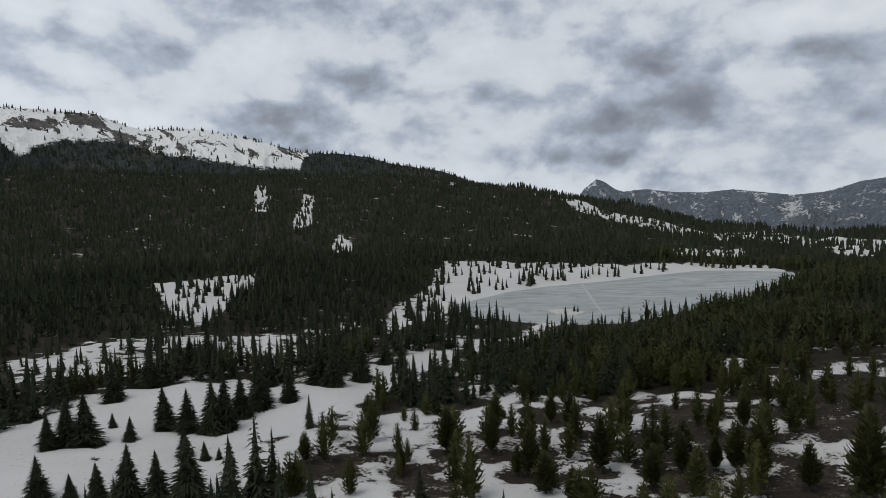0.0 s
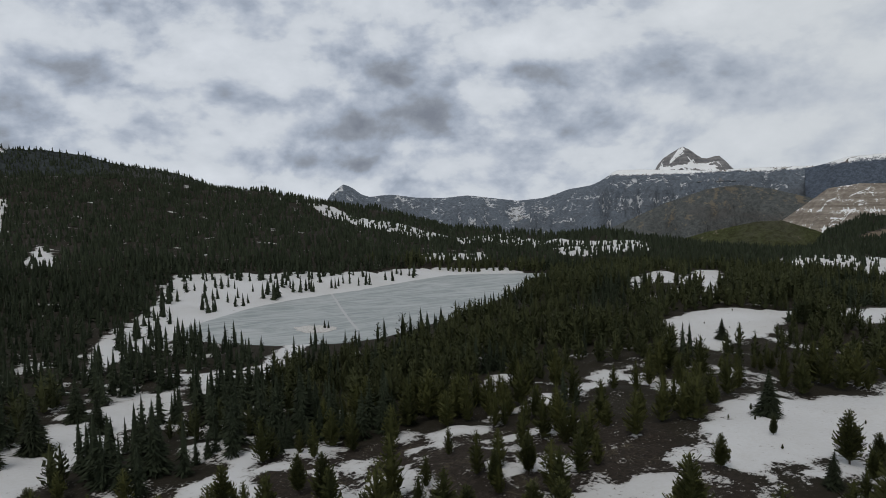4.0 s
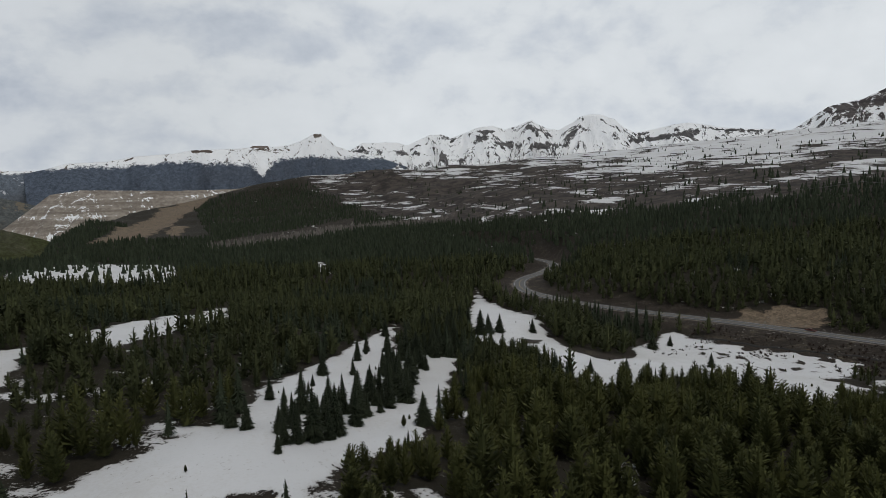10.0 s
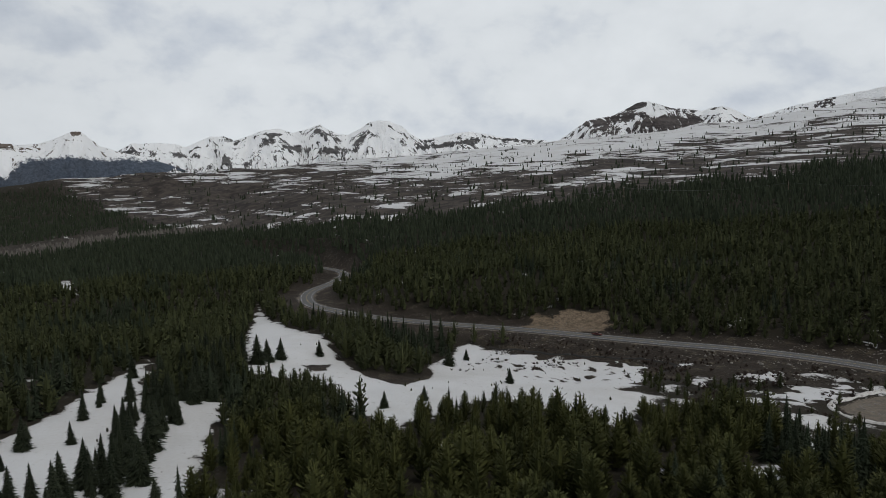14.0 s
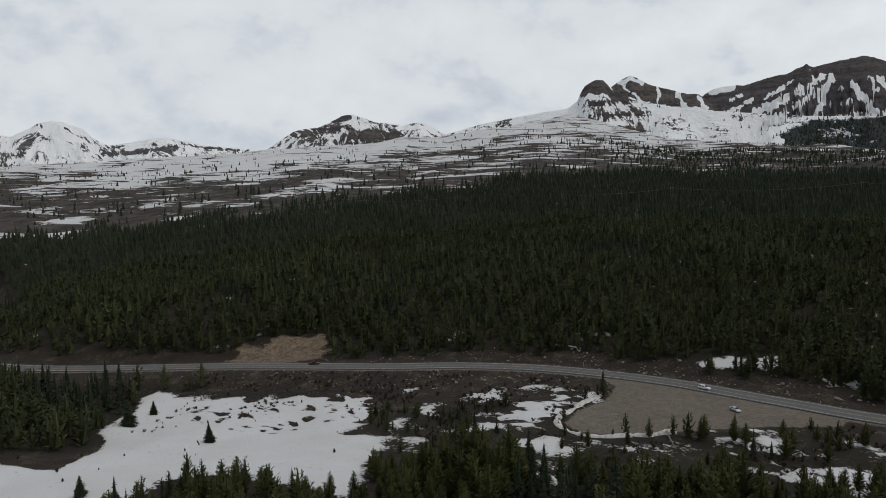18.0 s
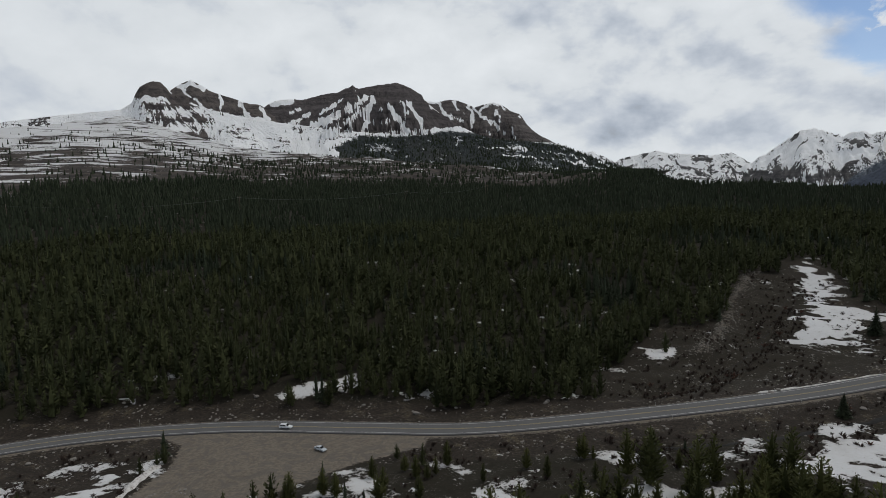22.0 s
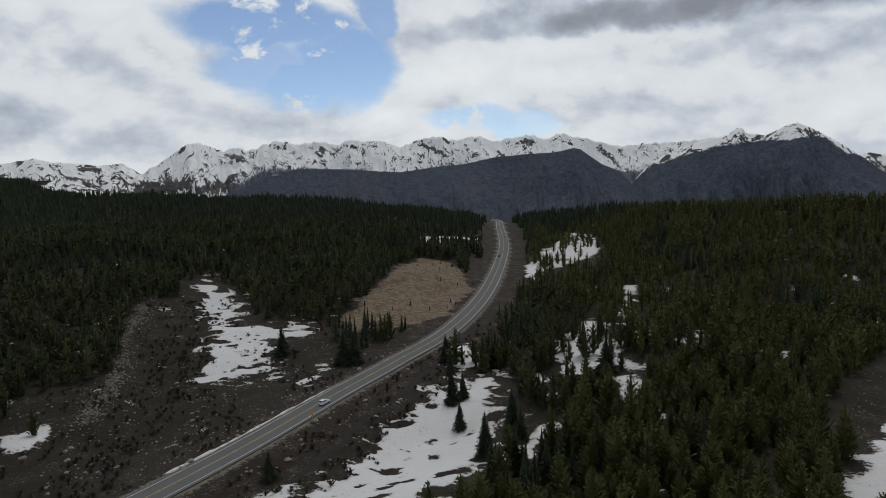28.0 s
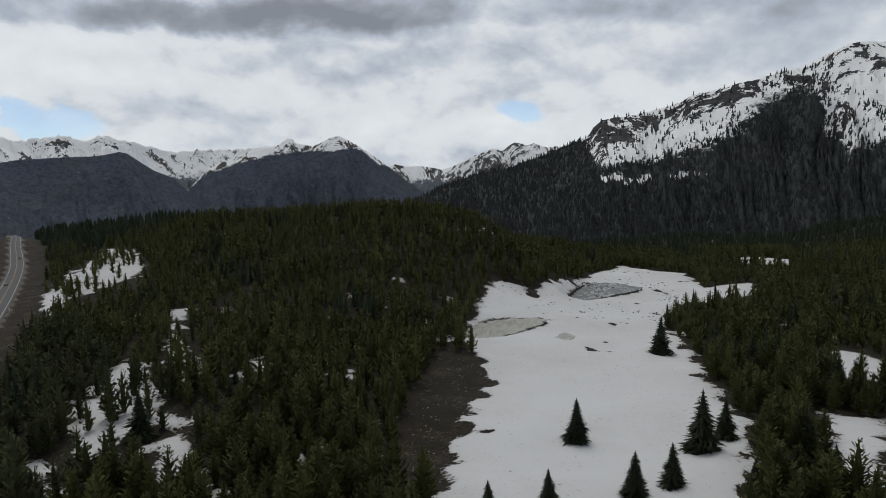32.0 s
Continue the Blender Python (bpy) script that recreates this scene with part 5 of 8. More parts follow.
KNOB_WOODS = [(-121.2, 208), (-133.8, 202), (-140.3, 201), (-143.2, 214), (-147.1, 265), (-149.5, 267), (-150.9, 291), (-152.9, 333), (-155.7, 339), (-158.1, 344), (-160.4, 349), (-162.8, 348), (-166.6, 304), (-168.9, 283), (-170.8, 264), (-178.6, 102)]
BIG_WOODS = [(-143.3, 207), (-148.2, 344), (-153, 354), (-157.8, 366), (-160.6, 382), (-163, 380), (-165.9, 334), (-171, 292)]
FRONT_HILL = [(-32.6, -150), (-35.8, -66), (-39, 31), (-42.3, 101), (-44.6, 119), (-47, 93), (-50.8, 21)]
TERRACE_HILL = [(-44.7, -160), (-47.7, -49), (-50.7, 86), (-52.7, 103), (-59.5, 92), (-63.4, 94), (-67.6, 101)]
GREEN_HILL = [(-38.3, -65), (-41.2, -33), (-45, -4), (-46.9, -1), (-49.3, -30), (-51.7, -70)]
# snow and rock that stand out on the faces: weight, half width in metres, line of (bearing, height)
BIG_MARKS = [(2.6, 14, [(-154.21, 572), (-154.23, 538), (-153.76, 512)]),
    (2.6, 9, [(-153.73, 562), (-152.94, 529), (-151.97, 490), (-150.47, 448), (-148.84, 406), (-147.29, 380)]),
    (2.4, 7, [(-151.58, 550), (-150.82, 518), (-149.63, 479)]),
    (2.4, 7, [(-152.29, 528), (-151.43, 495), (-150.31, 462), (-149.04, 424)]),
    (2.6, 10, [(-153.45, 487), (-152.3, 460), (-151.34, 422), (-150.41, 396), (-148.98, 376)]),
    (2.6, 10, [(-153.85, 500), (-153.68, 437), (-153.26, 399), (-153.11, 355)]),
    (2.4, 7, [(-152.27, 435), (-151.94, 385), (-151.81, 354)]),
    (2.6, 10, [(-155.51, 528), (-155.77, 491), (-156.13, 459), (-156.7, 440), (-156.58, 415), (-157.0, 380)]),
    (2.4, 8, [(-156.12, 457), (-154.92, 432), (-154.15, 431)]),
    (2.4, 7, [(-156.61, 539), (-157.08, 477)]),
    (2.6, 9, [(-157.11, 540), (-157.84, 467), (-158.21, 429), (-158.27, 386)]),
    (2.6, 15, [(-146.96, 379), (-148.3, 381), (-150.38, 368), (-152.18, 361), (-154.46, 366), (-157.23, 372), (-159.3, 386), (-161.42, 389), (-162.91, 368)]),
    (2.4, 9, [(-159.02, 521), (-160.02, 483), (-161.05, 450), (-161.87, 411), (-162.91, 373)]),
    (2.0, 4, [(-152.83, 593), (-153.23, 542)]),
    (2.2, 7, [(-155.01, 508), (-154.41, 495)]),
    (2.2, 8, [(-147.43, 491), (-148.11, 503)]),
    (2.4, 7, [(-148.94, 483), (-148.05, 452), (-147.02, 426)]),
    (2.4, 9, [(-146.99, 408), (-148.01, 422)]),
    (2.5, 16, [(-146, 528), (-146.9, 539), (-147.6, 541)]),
    (-2.5, 16, [(-153.2, 590), (-155.3, 602), (-156.2, 605), (-157.3, 580), (-158.2, 544)])]
BACK_MARKS = [(2.6, 8, [(-159.09, 604), (-160.02, 591), (-160.39, 534), (-161.1, 504)]),
    (2.4, 6, [(-161.29, 598), (-161.51, 557), (-162.05, 532)]),
    (2.6, 9, [(-162.55, 566), (-162.87, 512), (-162.62, 443)]),
    (2.6, 8, [(-162.97, 554), (-163.8, 497), (-164.76, 459), (-165.5, 404)]),
    (2.4, 7, [(-163.51, 548), (-164.31, 579), (-165.19, 570), (-165.61, 540)]),
    (2.2, 10, [(-164.83, 539), (-164.88, 521)]),
    (2.2, 6, [(-163.85, 420), (-164.39, 409)]),
    (2.2, 5, [(-166.09, 439), (-166.33, 367)]),
    (2.2, 6, [(-161.31, 504), (-161.94, 489)]),
    (2.0, 5, [(-166.59, 505), (-166.92, 489)]),
    (2.2, 6, [(-165.14, 505), (-165.07, 482)])]
CLIFF_MARKS = [(2.8, 10, [(-139.1, 593), (-139.9, 603), (-140.7, 582)]),
    (2.6, 6, [(-141.9, 565), (-142, 493)]),
    (2.6, 7, [(-143.5, 526), (-143.7, 482), (-144.3, 437)]),
    (2.4, 6, [(-139, 582), (-139.9, 538), (-140.7, 489)]),
    (2.6, 18, [(-140.7, 473), (-143, 444), (-145.4, 436)]),
    (2.4, 7, [(-144.9, 502), (-145.6, 447)])]
KNOB_MARKS = [(-2.6, 22, [(-136.3, 536), (-137, 551), (-137.5, 539)]),
    (-2.4, 18, [(-135.9, 506), (-136.8, 517), (-138.2, 502), (-139.2, 473)]),
    (-2.2, 7, [(-136.2, 467), (-137.5, 462), (-138.7, 467)]),
    (2.5, 8, [(-135.9, 486), (-137.5, 490)]),
    (2.2, 26, [(-130.5, 407), (-132.7, 420), (-134.9, 431)]),
    (-1.2, 12, [(-136.8, 428), (-138.6, 408), (-140.5, 412)]),
    (-2.4, 14, [(-134.9, 334), (-136.7, 349), (-138.6, 344), (-140.5, 337)]),
    (2.4, 16, [(-141.5, 426), (-144.3, 395), (-146.7, 362)])]
RED_MARKS = [(-2.2, 14, [(-115.5, 545), (-116, 562), (-116.5, 556)]),
    (-2, 22, [(-111.9, 456), (-113.4, 471), (-115.2, 472), (-115.6, 497)]),
    (-2, 20, [(-116.9, 472), (-118.6, 458), (-120.3, 458)]),
    (-1.6, 14, [(-116.1, 442), (-118.2, 428), (-120.7, 431)]),
    (2.4, 14, [(-116.6, 527), (-117.2, 497), (-117.8, 509)]),
    (2.4, 12, [(-114.3, 452), (-115.3, 431), (-115.9, 476)]),
    (2.2, 16, [(-120.7, 489), (-122.3, 500), (-123.9, 461)]),
    (-1.6, 10, [(-121.9, 509), (-122.8, 505)])]
FAR_MARKS = [(-2.4, 16, [(-86.4, 366), (-88.2, 365), (-90.1, 355), (-92.3, 353)]),
    (-2.2, 14, [(-92.3, 385), (-93.1, 462), (-93.8, 516)]),
    (-2, 14, [(-84.5, 390), (-85.5, 451), (-86.2, 466)]),
    (-2, 12, [(-89.1, 496), (-89.6, 457), (-90.2, 410)]),
    (-2, 14, [(-95.3, 514), (-96.5, 457), (-97.1, 426)]),
    (-2.4, 14, [(-97.4, 362), (-99.3, 374), (-101.3, 395), (-102.7, 408)]),
    (-2.2, 10, [(-103.2, 437), (-105.1, 410), (-107.5, 392)]),
    (-2, 10, [(-74.7, 381), (-75.7, 368)]),
    (-2.2, 12, [(-77.8, 331), (-79.1, 316), (-80.4, 315)]),
    (2.2, 16, [(-93.1, 493), (-94.3, 515), (-94.9, 445)]),
    (2.2, 14, [(-86.9, 431), (-88.3, 434)])]
HORN_MARKS = [(2.6, 9, [(-40.6, 376), (-40.1, 330), (-39.7, 292)]),
    (2.6, 14, [(-39, 247), (-40.9, 262), (-42.9, 246)]),
    (2.4, 8, [(-41.5, 303), (-41.1, 273), (-42.4, 255)]),
    (-2, 12, [(-39.8, 331), (-39.3, 293)]),
    (-2, 12, [(-41.1, 343), (-41.7, 303), (-42.9, 293)])]
TABLE_MARKS = [(3, 24, [(-27.2, -3), (-28, -35), (-28.8, -22)]),
    (2.6, 12, [(-28.6, 15), (-30.3, -3)]),
    (2.8, 10, [(-12, 195), (-12.1, 162), (-11.7, 138)]),
    (2.2, 12, [(-12.3, 169), (-13.1, 148)]),
    (3, 12, [(-35.6, 233), (-37.2, 230), (-38.9, 227), (-42.4, 205)])]
SNOW_MARKS = [(-2.6, 9, [(-61.1, 329), (-62.4, 331)]),
    (-2.6, 7, [(-65.7, 356), (-66.9, 353)]),
    (-2.6, 9, [(-70.8, 423), (-71.3, 426)]),
    (-2, 6, [(-70.4, 383), (-71.6, 383)]),
    (2.6, 10, [(-66.2, 263), (-66.5, 209)])]
KNOB_LEDGES = [(1.8, 6, [(-151.75, 243), (-153.43, 241)]),
    (1.8, 6, [(-152.45, 214), (-154.05, 201), (-155.23, 208)]),
    (1.8, 8, [(-148.65, 144), (-150.25, 148)]),
    (1.8, 6, [(-155.55, 156), (-156.56, 159)]),
    (1.8, 8, [(-159.4, 130), (-161.11, 135)]),
    (1.8, 8, [(-161.12, 139), (-163.3, 139)]),
    (1.8, 6, [(-158.0, 253), (-159.98, 261)]),
    (1.8, 8, [(-165.78, 266), (-167.01, 257)]),
    (1.7, 5, [(-167.61, 162), (-170.41, 176)]),
    (1.7, 5, [(-170.42, 197), (-173.23, 159)]),
    (1.8, 6, [(-172.03, 145), (-175.11, 126)]),
    (1.7, 5, [(-170.81, 100), (-173.18, 103)]),
    (1.7, 5, [(-173.02, 190), (-176.07, 122)]),
    (1.7, 5, [(-164.74, 238), (-167.66, 219)]),
    (1.6, 5, [(-167.18, 197), (-169.25, 187)]),
    (1.8, 14, [(-146.66, 276), (-148.51, 277), (-149.19, 268)]),
    (1.8, 8, [(-148, 284), (-149.4, 267), (-150.9, 260)]),
    (1.8, 5, [(-150.4, 248), (-152.8, 219), (-155.6, 202)]),
    (1.8, 7, [(-160.3, 150), (-161.7, 142), (-163.9, 143)]),
    (1.6, 5, [(-162.1, 271), (-166.6, 267)]),
    (1.8, 5, [(-164.4, 241), (-168.7, 214), (-172, 184)]),
    (1.8, 5, [(-165.7, 197), (-170, 165), (-173.6, 145)]),
    (1.6, 5, [(-167.5, 157), (-170.8, 127), (-172.8, 118)]),
    (1.6, 5, [(-158, 268), (-159.9, 275)]),
    (1.6, 4, [(-148.9, 161), (-151.3, 152), (-153, 160)]),
    (1.4, 5, [(-168.3, 247), (-170.4, 228), (-172, 200)])]
SOUTH_MARKS = [(-2, 60, [(-184.2, 82), (-187.1, 127), (-190.5, 111), (-192.2, 78)]),
    (1.6, 12, [(-187, 63), (-189.6, 136), (-192.3, 226)]),
    (-1.2, 10, [(-185.6, 219), (-187.2, 305), (-188.5, 368)]),
    (-1.3, 14, [(-191.5, 319), (-192.8, 280), (-194.1, 222)]),
    (-1.2, 12, [(-195.1, 377), (-196, 361), (-196.9, 322)]),
    (-1.3, 12, [(-201.1, 375), (-201.8, 359), (-202.5, 312)]),
    (-1.3, 14, [(-206.6, 329), (-207.6, 355), (-208.5, 337), (-209.7, 283)]),
    (-1.2, 10, [(-212.2, 373), (-213.6, 323), (-214.5, 271)]),
    (-1.3, 12, [(-216.2, 362), (-217.2, 366), (-216.5, 315)]),
    (-1.2, 14, [(-222.6, 295), (-223.5, 242), (-224.2, 165)]),
    (-1, 10, [(-219.1, 371), (-220.3, 329)]),
    (-1, 10, [(-198.1, 358), (-199.7, 340), (-200.6, 284)])]
WEST_MARKS = [(-2.4, 30, [(-257.7, 231), (-258.8, 240), (-260, 220)]),
    (-2, 26, [(-258.4, 196), (-259.7, 187)]),
    (-1.6, 24, [(-261.1, 251), (-262.9, 262), (-264.2, 263)]),
    (-2.6, 22, [(-265.3, 289), (-266.8, 300), (-268.4, 309)]),
    (-2.4, 20, [(-268, 331), (-269.6, 340), (-270.4, 348)]),
    (-2, 14, [(-265.1, 253), (-266.8, 268)]),
    (-2, 14, [(-270, 325), (-271.6, 344)]),
    (2.8, 34, [(-259.7, 146), (-262.5, 168), (-265.1, 199), (-267.6, 230), (-270.1, 273), (-272.4, 325)]),
    (-2.2, 14, [(-273.1, 366), (-274.3, 381), (-275.4, 387)]),
    (-2.4, 16, [(-273.3, 338), (-274.7, 334), (-275.8, 289), (-276.4, 238)]),
    (2.6, 40, [(-276.1, 370), (-277.5, 333), (-278.3, 313)]),
    (-2, 14, [(-277.2, 272), (-278.3, 271)]),
    (2.6, 34, [(-276.9, 204), (-278, 169)])]
WEST_GLADES = [(3.0, 8, [(-257.3, 61), (-259.2, 69)]),
    (3.0, 8, [(-259.1, 47), (-260.2, 55), (-261.4, 60)]),
    (2.2, 12, [(-263.2, 65), (-264.9, 72), (-266.3, 59)]),
    (2, 30, [(-270.6, -46), (-272.1, 24), (-273.6, 92)]),
    (2, 26, [(-272.1, 77), (-274, 81), (-275.1, 89)]),
    (2, 24, [(-273.6, 143), (-274.7, 192)]),
    (1.6, 18, [(-269.8, -82), (-271.4, -56)])]
NORTH_MARKS = [(-1.9, 20, [(34.8, 364), (33.1, 353), (31.7, 346), (30.2, 372)]),
    (-1.6, 16, [(32, 372), (30.2, 383), (28.7, 370)]),
    (-1.8, 14, [(28, 318), (26.4, 330), (24.3, 331)]),
    (-1.8, 18, [(19.2, 290), (17.4, 271), (15.6, 277)]),
    (-1.2, 16, [(22.7, 309), (20.1, 314)]),
    (2.4, 26, [(34.9, 290), (32.8, 315), (30.2, 326)]),
    (2.4, 22, [(17, 235), (15.2, 222), (14.5, 210)])]
GREY_D, GREY_L = (0.065, 0.065, 0.068), (0.150, 0.146, 0.146)
RED_D, RED_L = (0.058, 0.052, 0.054), (0.130, 0.118, 0.113)
# far woods: haze painted into both colours, sunlight into the first as well
HAZY, HAZE_BLUE_WOOD = (0.135, 0.158, 0.190), (0.062, 0.075, 0.102)
mountain("backdrop", 4690, FAR_RANGE, 60, 900, 120, mountain_material("far_range_rock", 0.45, GREY_D, GREY_L, snow_rise=0.0007, mark=0.6), "far range of snow-covered rocky peaks", 101, 10, 0.3, marks=FAR_MARKS)
mountain("backdrop", 4785, FAR_SOUTH, -60, 900, 60, mountain_material("far_south_rock", 0.2, GREY_D, GREY_L, snow_rise=0.0012), "far snowy peaks beyond the pass", 111, 12, 0.2)
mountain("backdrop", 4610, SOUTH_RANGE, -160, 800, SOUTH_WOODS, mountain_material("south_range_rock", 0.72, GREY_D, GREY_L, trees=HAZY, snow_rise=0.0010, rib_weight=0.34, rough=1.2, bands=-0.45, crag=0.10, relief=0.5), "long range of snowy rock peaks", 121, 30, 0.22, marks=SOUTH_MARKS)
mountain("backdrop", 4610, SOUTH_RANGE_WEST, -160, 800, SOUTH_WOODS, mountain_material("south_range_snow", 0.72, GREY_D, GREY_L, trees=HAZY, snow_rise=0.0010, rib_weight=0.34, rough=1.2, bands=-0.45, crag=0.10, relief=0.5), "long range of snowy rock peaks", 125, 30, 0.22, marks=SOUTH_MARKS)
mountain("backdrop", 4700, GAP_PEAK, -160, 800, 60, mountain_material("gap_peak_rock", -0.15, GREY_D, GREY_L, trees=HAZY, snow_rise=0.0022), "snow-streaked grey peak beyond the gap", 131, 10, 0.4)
mountain("backdrop", 4630, HORN, 150, 260, 80, mountain_material("horn_rock", -0.7, (0.14, 0.14, 0.148), (0.28, 0.276, 0.277), snow_rise=0.0), "lone grey rock horn with snow on its apron", 141, 6, 0.2, 1.3, marks=HORN_MARKS)
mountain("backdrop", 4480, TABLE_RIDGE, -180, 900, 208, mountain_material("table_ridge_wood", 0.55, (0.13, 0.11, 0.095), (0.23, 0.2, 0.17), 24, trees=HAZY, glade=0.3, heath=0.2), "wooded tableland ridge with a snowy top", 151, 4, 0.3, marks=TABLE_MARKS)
# lighter, bluer woods on this ridge imitate the haze of distance
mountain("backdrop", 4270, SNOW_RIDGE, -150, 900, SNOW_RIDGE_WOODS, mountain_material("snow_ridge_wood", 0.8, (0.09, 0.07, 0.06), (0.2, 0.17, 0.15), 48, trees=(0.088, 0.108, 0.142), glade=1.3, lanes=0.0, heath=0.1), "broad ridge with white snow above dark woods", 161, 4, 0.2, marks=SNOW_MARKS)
# this hill and the next are coloured paler to stand in for sunshine
mountain("backdrop", 3715, FRONT_HILL, -220, 600, 140, mountain_material("front_hill_wood", -1.5, (0.18, 0.155, 0.125), (0.36, 0.32, 0.26), 60, 1.0, (0.10, 0.108, 0.108), glade=0.25), "hill of brown slopes and spruce woods", 171, 4, 0.3)
mountain("backdrop", 3300, TERRACE_HILL, -220, 700, -200, mountain_material("terrace_hill_rock", -0.85, (0.20, 0.172, 0.145), (0.38, 0.34, 0.295), 30, bands=3.4, rib_weight=0.15), "terraced brown hillside with snow on its ledges", 181, 3, 0.15)
mountain("backdrop", 2010, GREEN_HILL, -160, 420, 40, mountain_material("green_hill_wood", -1.5, (0.10, 0.09, 0.05), (0.17, 0.15, 0.085), 30, 1.0, (0.055, 0.062, 0.026), glade=0.5), "low green wooded hill in the valley", 191, 2, 0.15)
mountain("backdrop", 4215, RED_PEAK, 120, 800, 200, mountain_material("red_peak_rock", 0.10, RED_D, RED_L, bands=0.5, snow_rise=0.0006, mark=0.55), "reddish banded peak with snow gullies", 201, 8, 0.3, marks=RED_MARKS)
mountain("backdrop", 3910, BACK_PEAK, 100, 800, 150, mountain_material("back_peak_rock", -1.45, RED_D, (0.145, 0.131, 0.126), rib_weight=-0.1, rough=0.3, mark=1.25), "dark cliff-sided peak with snow couloirs", 211, 9, 0.3, marks=BACK_MARKS, step=0.07)
mountain("backdrop", 3340, CLIFF_PEAK, 330, 260, 200, mountain_material("cliff_peak_rock", -1.3, RED_D, (0.150, 0.132, 0.122), rib_weight=-0.15, rough=0.5, mark=1.25), "banded brown cliff peak with a snow cap", 221, 6, 0.2, 1.15, marks=CLIFF_MARKS, step=0.07)
mountain("backdrop", 3420, BIG_PEAK, 90, 850, BIG_WOODS, mountain_material("big_peak_rock", -1.45, RED_D, (0.118, 0.106, 0.106), 25, snow_rise=0.0, rib_weight=-0.1, rough=0.3, mark=1.4), "broad dark brown peak streaked with snow", 231, 8, 0.3, marks=BIG_MARKS, step=0.07)
KNOB_SIDE = mountain("backdrop", 3045, KNOB, 130, 700, KNOB_WOODS, mountain_material("knob_rock", 0.62, RED_D, (0.135, 0.118, 0.11), 25, bands=1.6, snow_rise=-0.0012, rib_weight=0.10, mark=0.8, glade=0.42, heath=0.3), "rocky knob above snow slopes", 241, 5, 0.16, 2.2, marks=KNOB_MARKS, glades=KNOB_LEDGES)
# the blue of distance haze is painted into the woods of these two
mountain("backdrop", 3720, DARK_RIDGE, -220, 1100, 330, mountain_material("dark_ridge_wood", -0.3, (0.06, 0.055, 0.055), (0.10, 0.09, 0.085), 30, trees=HAZE_BLUE_WOOD, glade=0.85, lanes=0.12, heath=0.2, relief=0.3), "long dark wooded ridge", 251, 5, 0.14)
mountain("backdrop", 3985, DOME, -220, 1000, DOME_WOODS, mountain_material("dome_wood", 0.40, (0.065, 0.06, 0.06), (0.14, 0.13, 0.12), 30, trees=HAZE_BLUE_WOOD, glade=1.0, lanes=0.05, heath=0.12, relief=0.3), "rounded dark mountain with a snowy crown", 261, 5, 0.16)
NORTH_SIDE = mountain("backdrop", 2400, NORTH_RIDGE, 60, 900, NORTH_WOODS, mountain_material("north_ridge_wood", 0.55, (0.075, 0.072, 0.07), (0.16, 0.152, 0.145), 25, glade=1.1, crag=0.1, mark=0.5), "snowy ridge with rocks and scattered spruces", 271, 5, 0.2, marks=NORTH_MARKS)
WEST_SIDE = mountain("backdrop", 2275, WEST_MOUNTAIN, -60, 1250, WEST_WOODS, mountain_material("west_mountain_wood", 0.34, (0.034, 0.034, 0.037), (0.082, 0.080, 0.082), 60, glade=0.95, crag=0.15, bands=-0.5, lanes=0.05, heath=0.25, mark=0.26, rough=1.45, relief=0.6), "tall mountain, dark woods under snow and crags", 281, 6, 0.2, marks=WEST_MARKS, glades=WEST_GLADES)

# ---- the road ----
def ribbon(line, left, right, lift):
    p = np.asarray(line, float)
    d = np.gradient(p[:, :2], axis=0)
    n = np.stack([-d[:, 1], d[:, 0]], 1) / np.linalg.norm(d, axis=1)[:, None]
    a, b = p.copy(), p.copy()
    a[:, :2] += n * left
    b[:, :2] += n * right
    a[:, 2] += lift
    b[:, 2] += lift
    return np.stack([b, a], 1).reshape(-1, 3), grid_faces(len(p), 2)


ROAD_FINE = spline(ROAD, 40)
v, f = ribbon(ROAD_FINE, 5.6, -5.6, 0.12)
low = v.copy()
low[:, 2] -= 0.5
n = len(v)
i = np.arange(0, n - 2, 2)
sides = np.concatenate([np.stack([i, i + 2, i + 2 + n, i + n], 1), np.stack([i + 1 + n, i + 3 + n, i + 3, i + 1], 1)])
road = tagged(new("road", mesh_of("road", np.vstack([v, low]), np.vstack([f, sides]), ASPHALT, True)), "grey worn two-lane mountain highway", "road", kind="structure")
for name, at, wide, mat in (("edge_line", 4.4, 0.22, WHITE_LINE), ("edge_line", -4.4, 0.22, WHITE_LINE), ("centre_line", 0.2, 0.16, YELLOW_LINE), ("centre_line", -0.2, 0.16, YELLOW_LINE)):
    v, f = ribbon(ROAD_FINE, at + wide / 2, at - wide / 2, 0.15)
    line = new(name, mesh_of(name, v, f, mat, True))
    line.parent = road

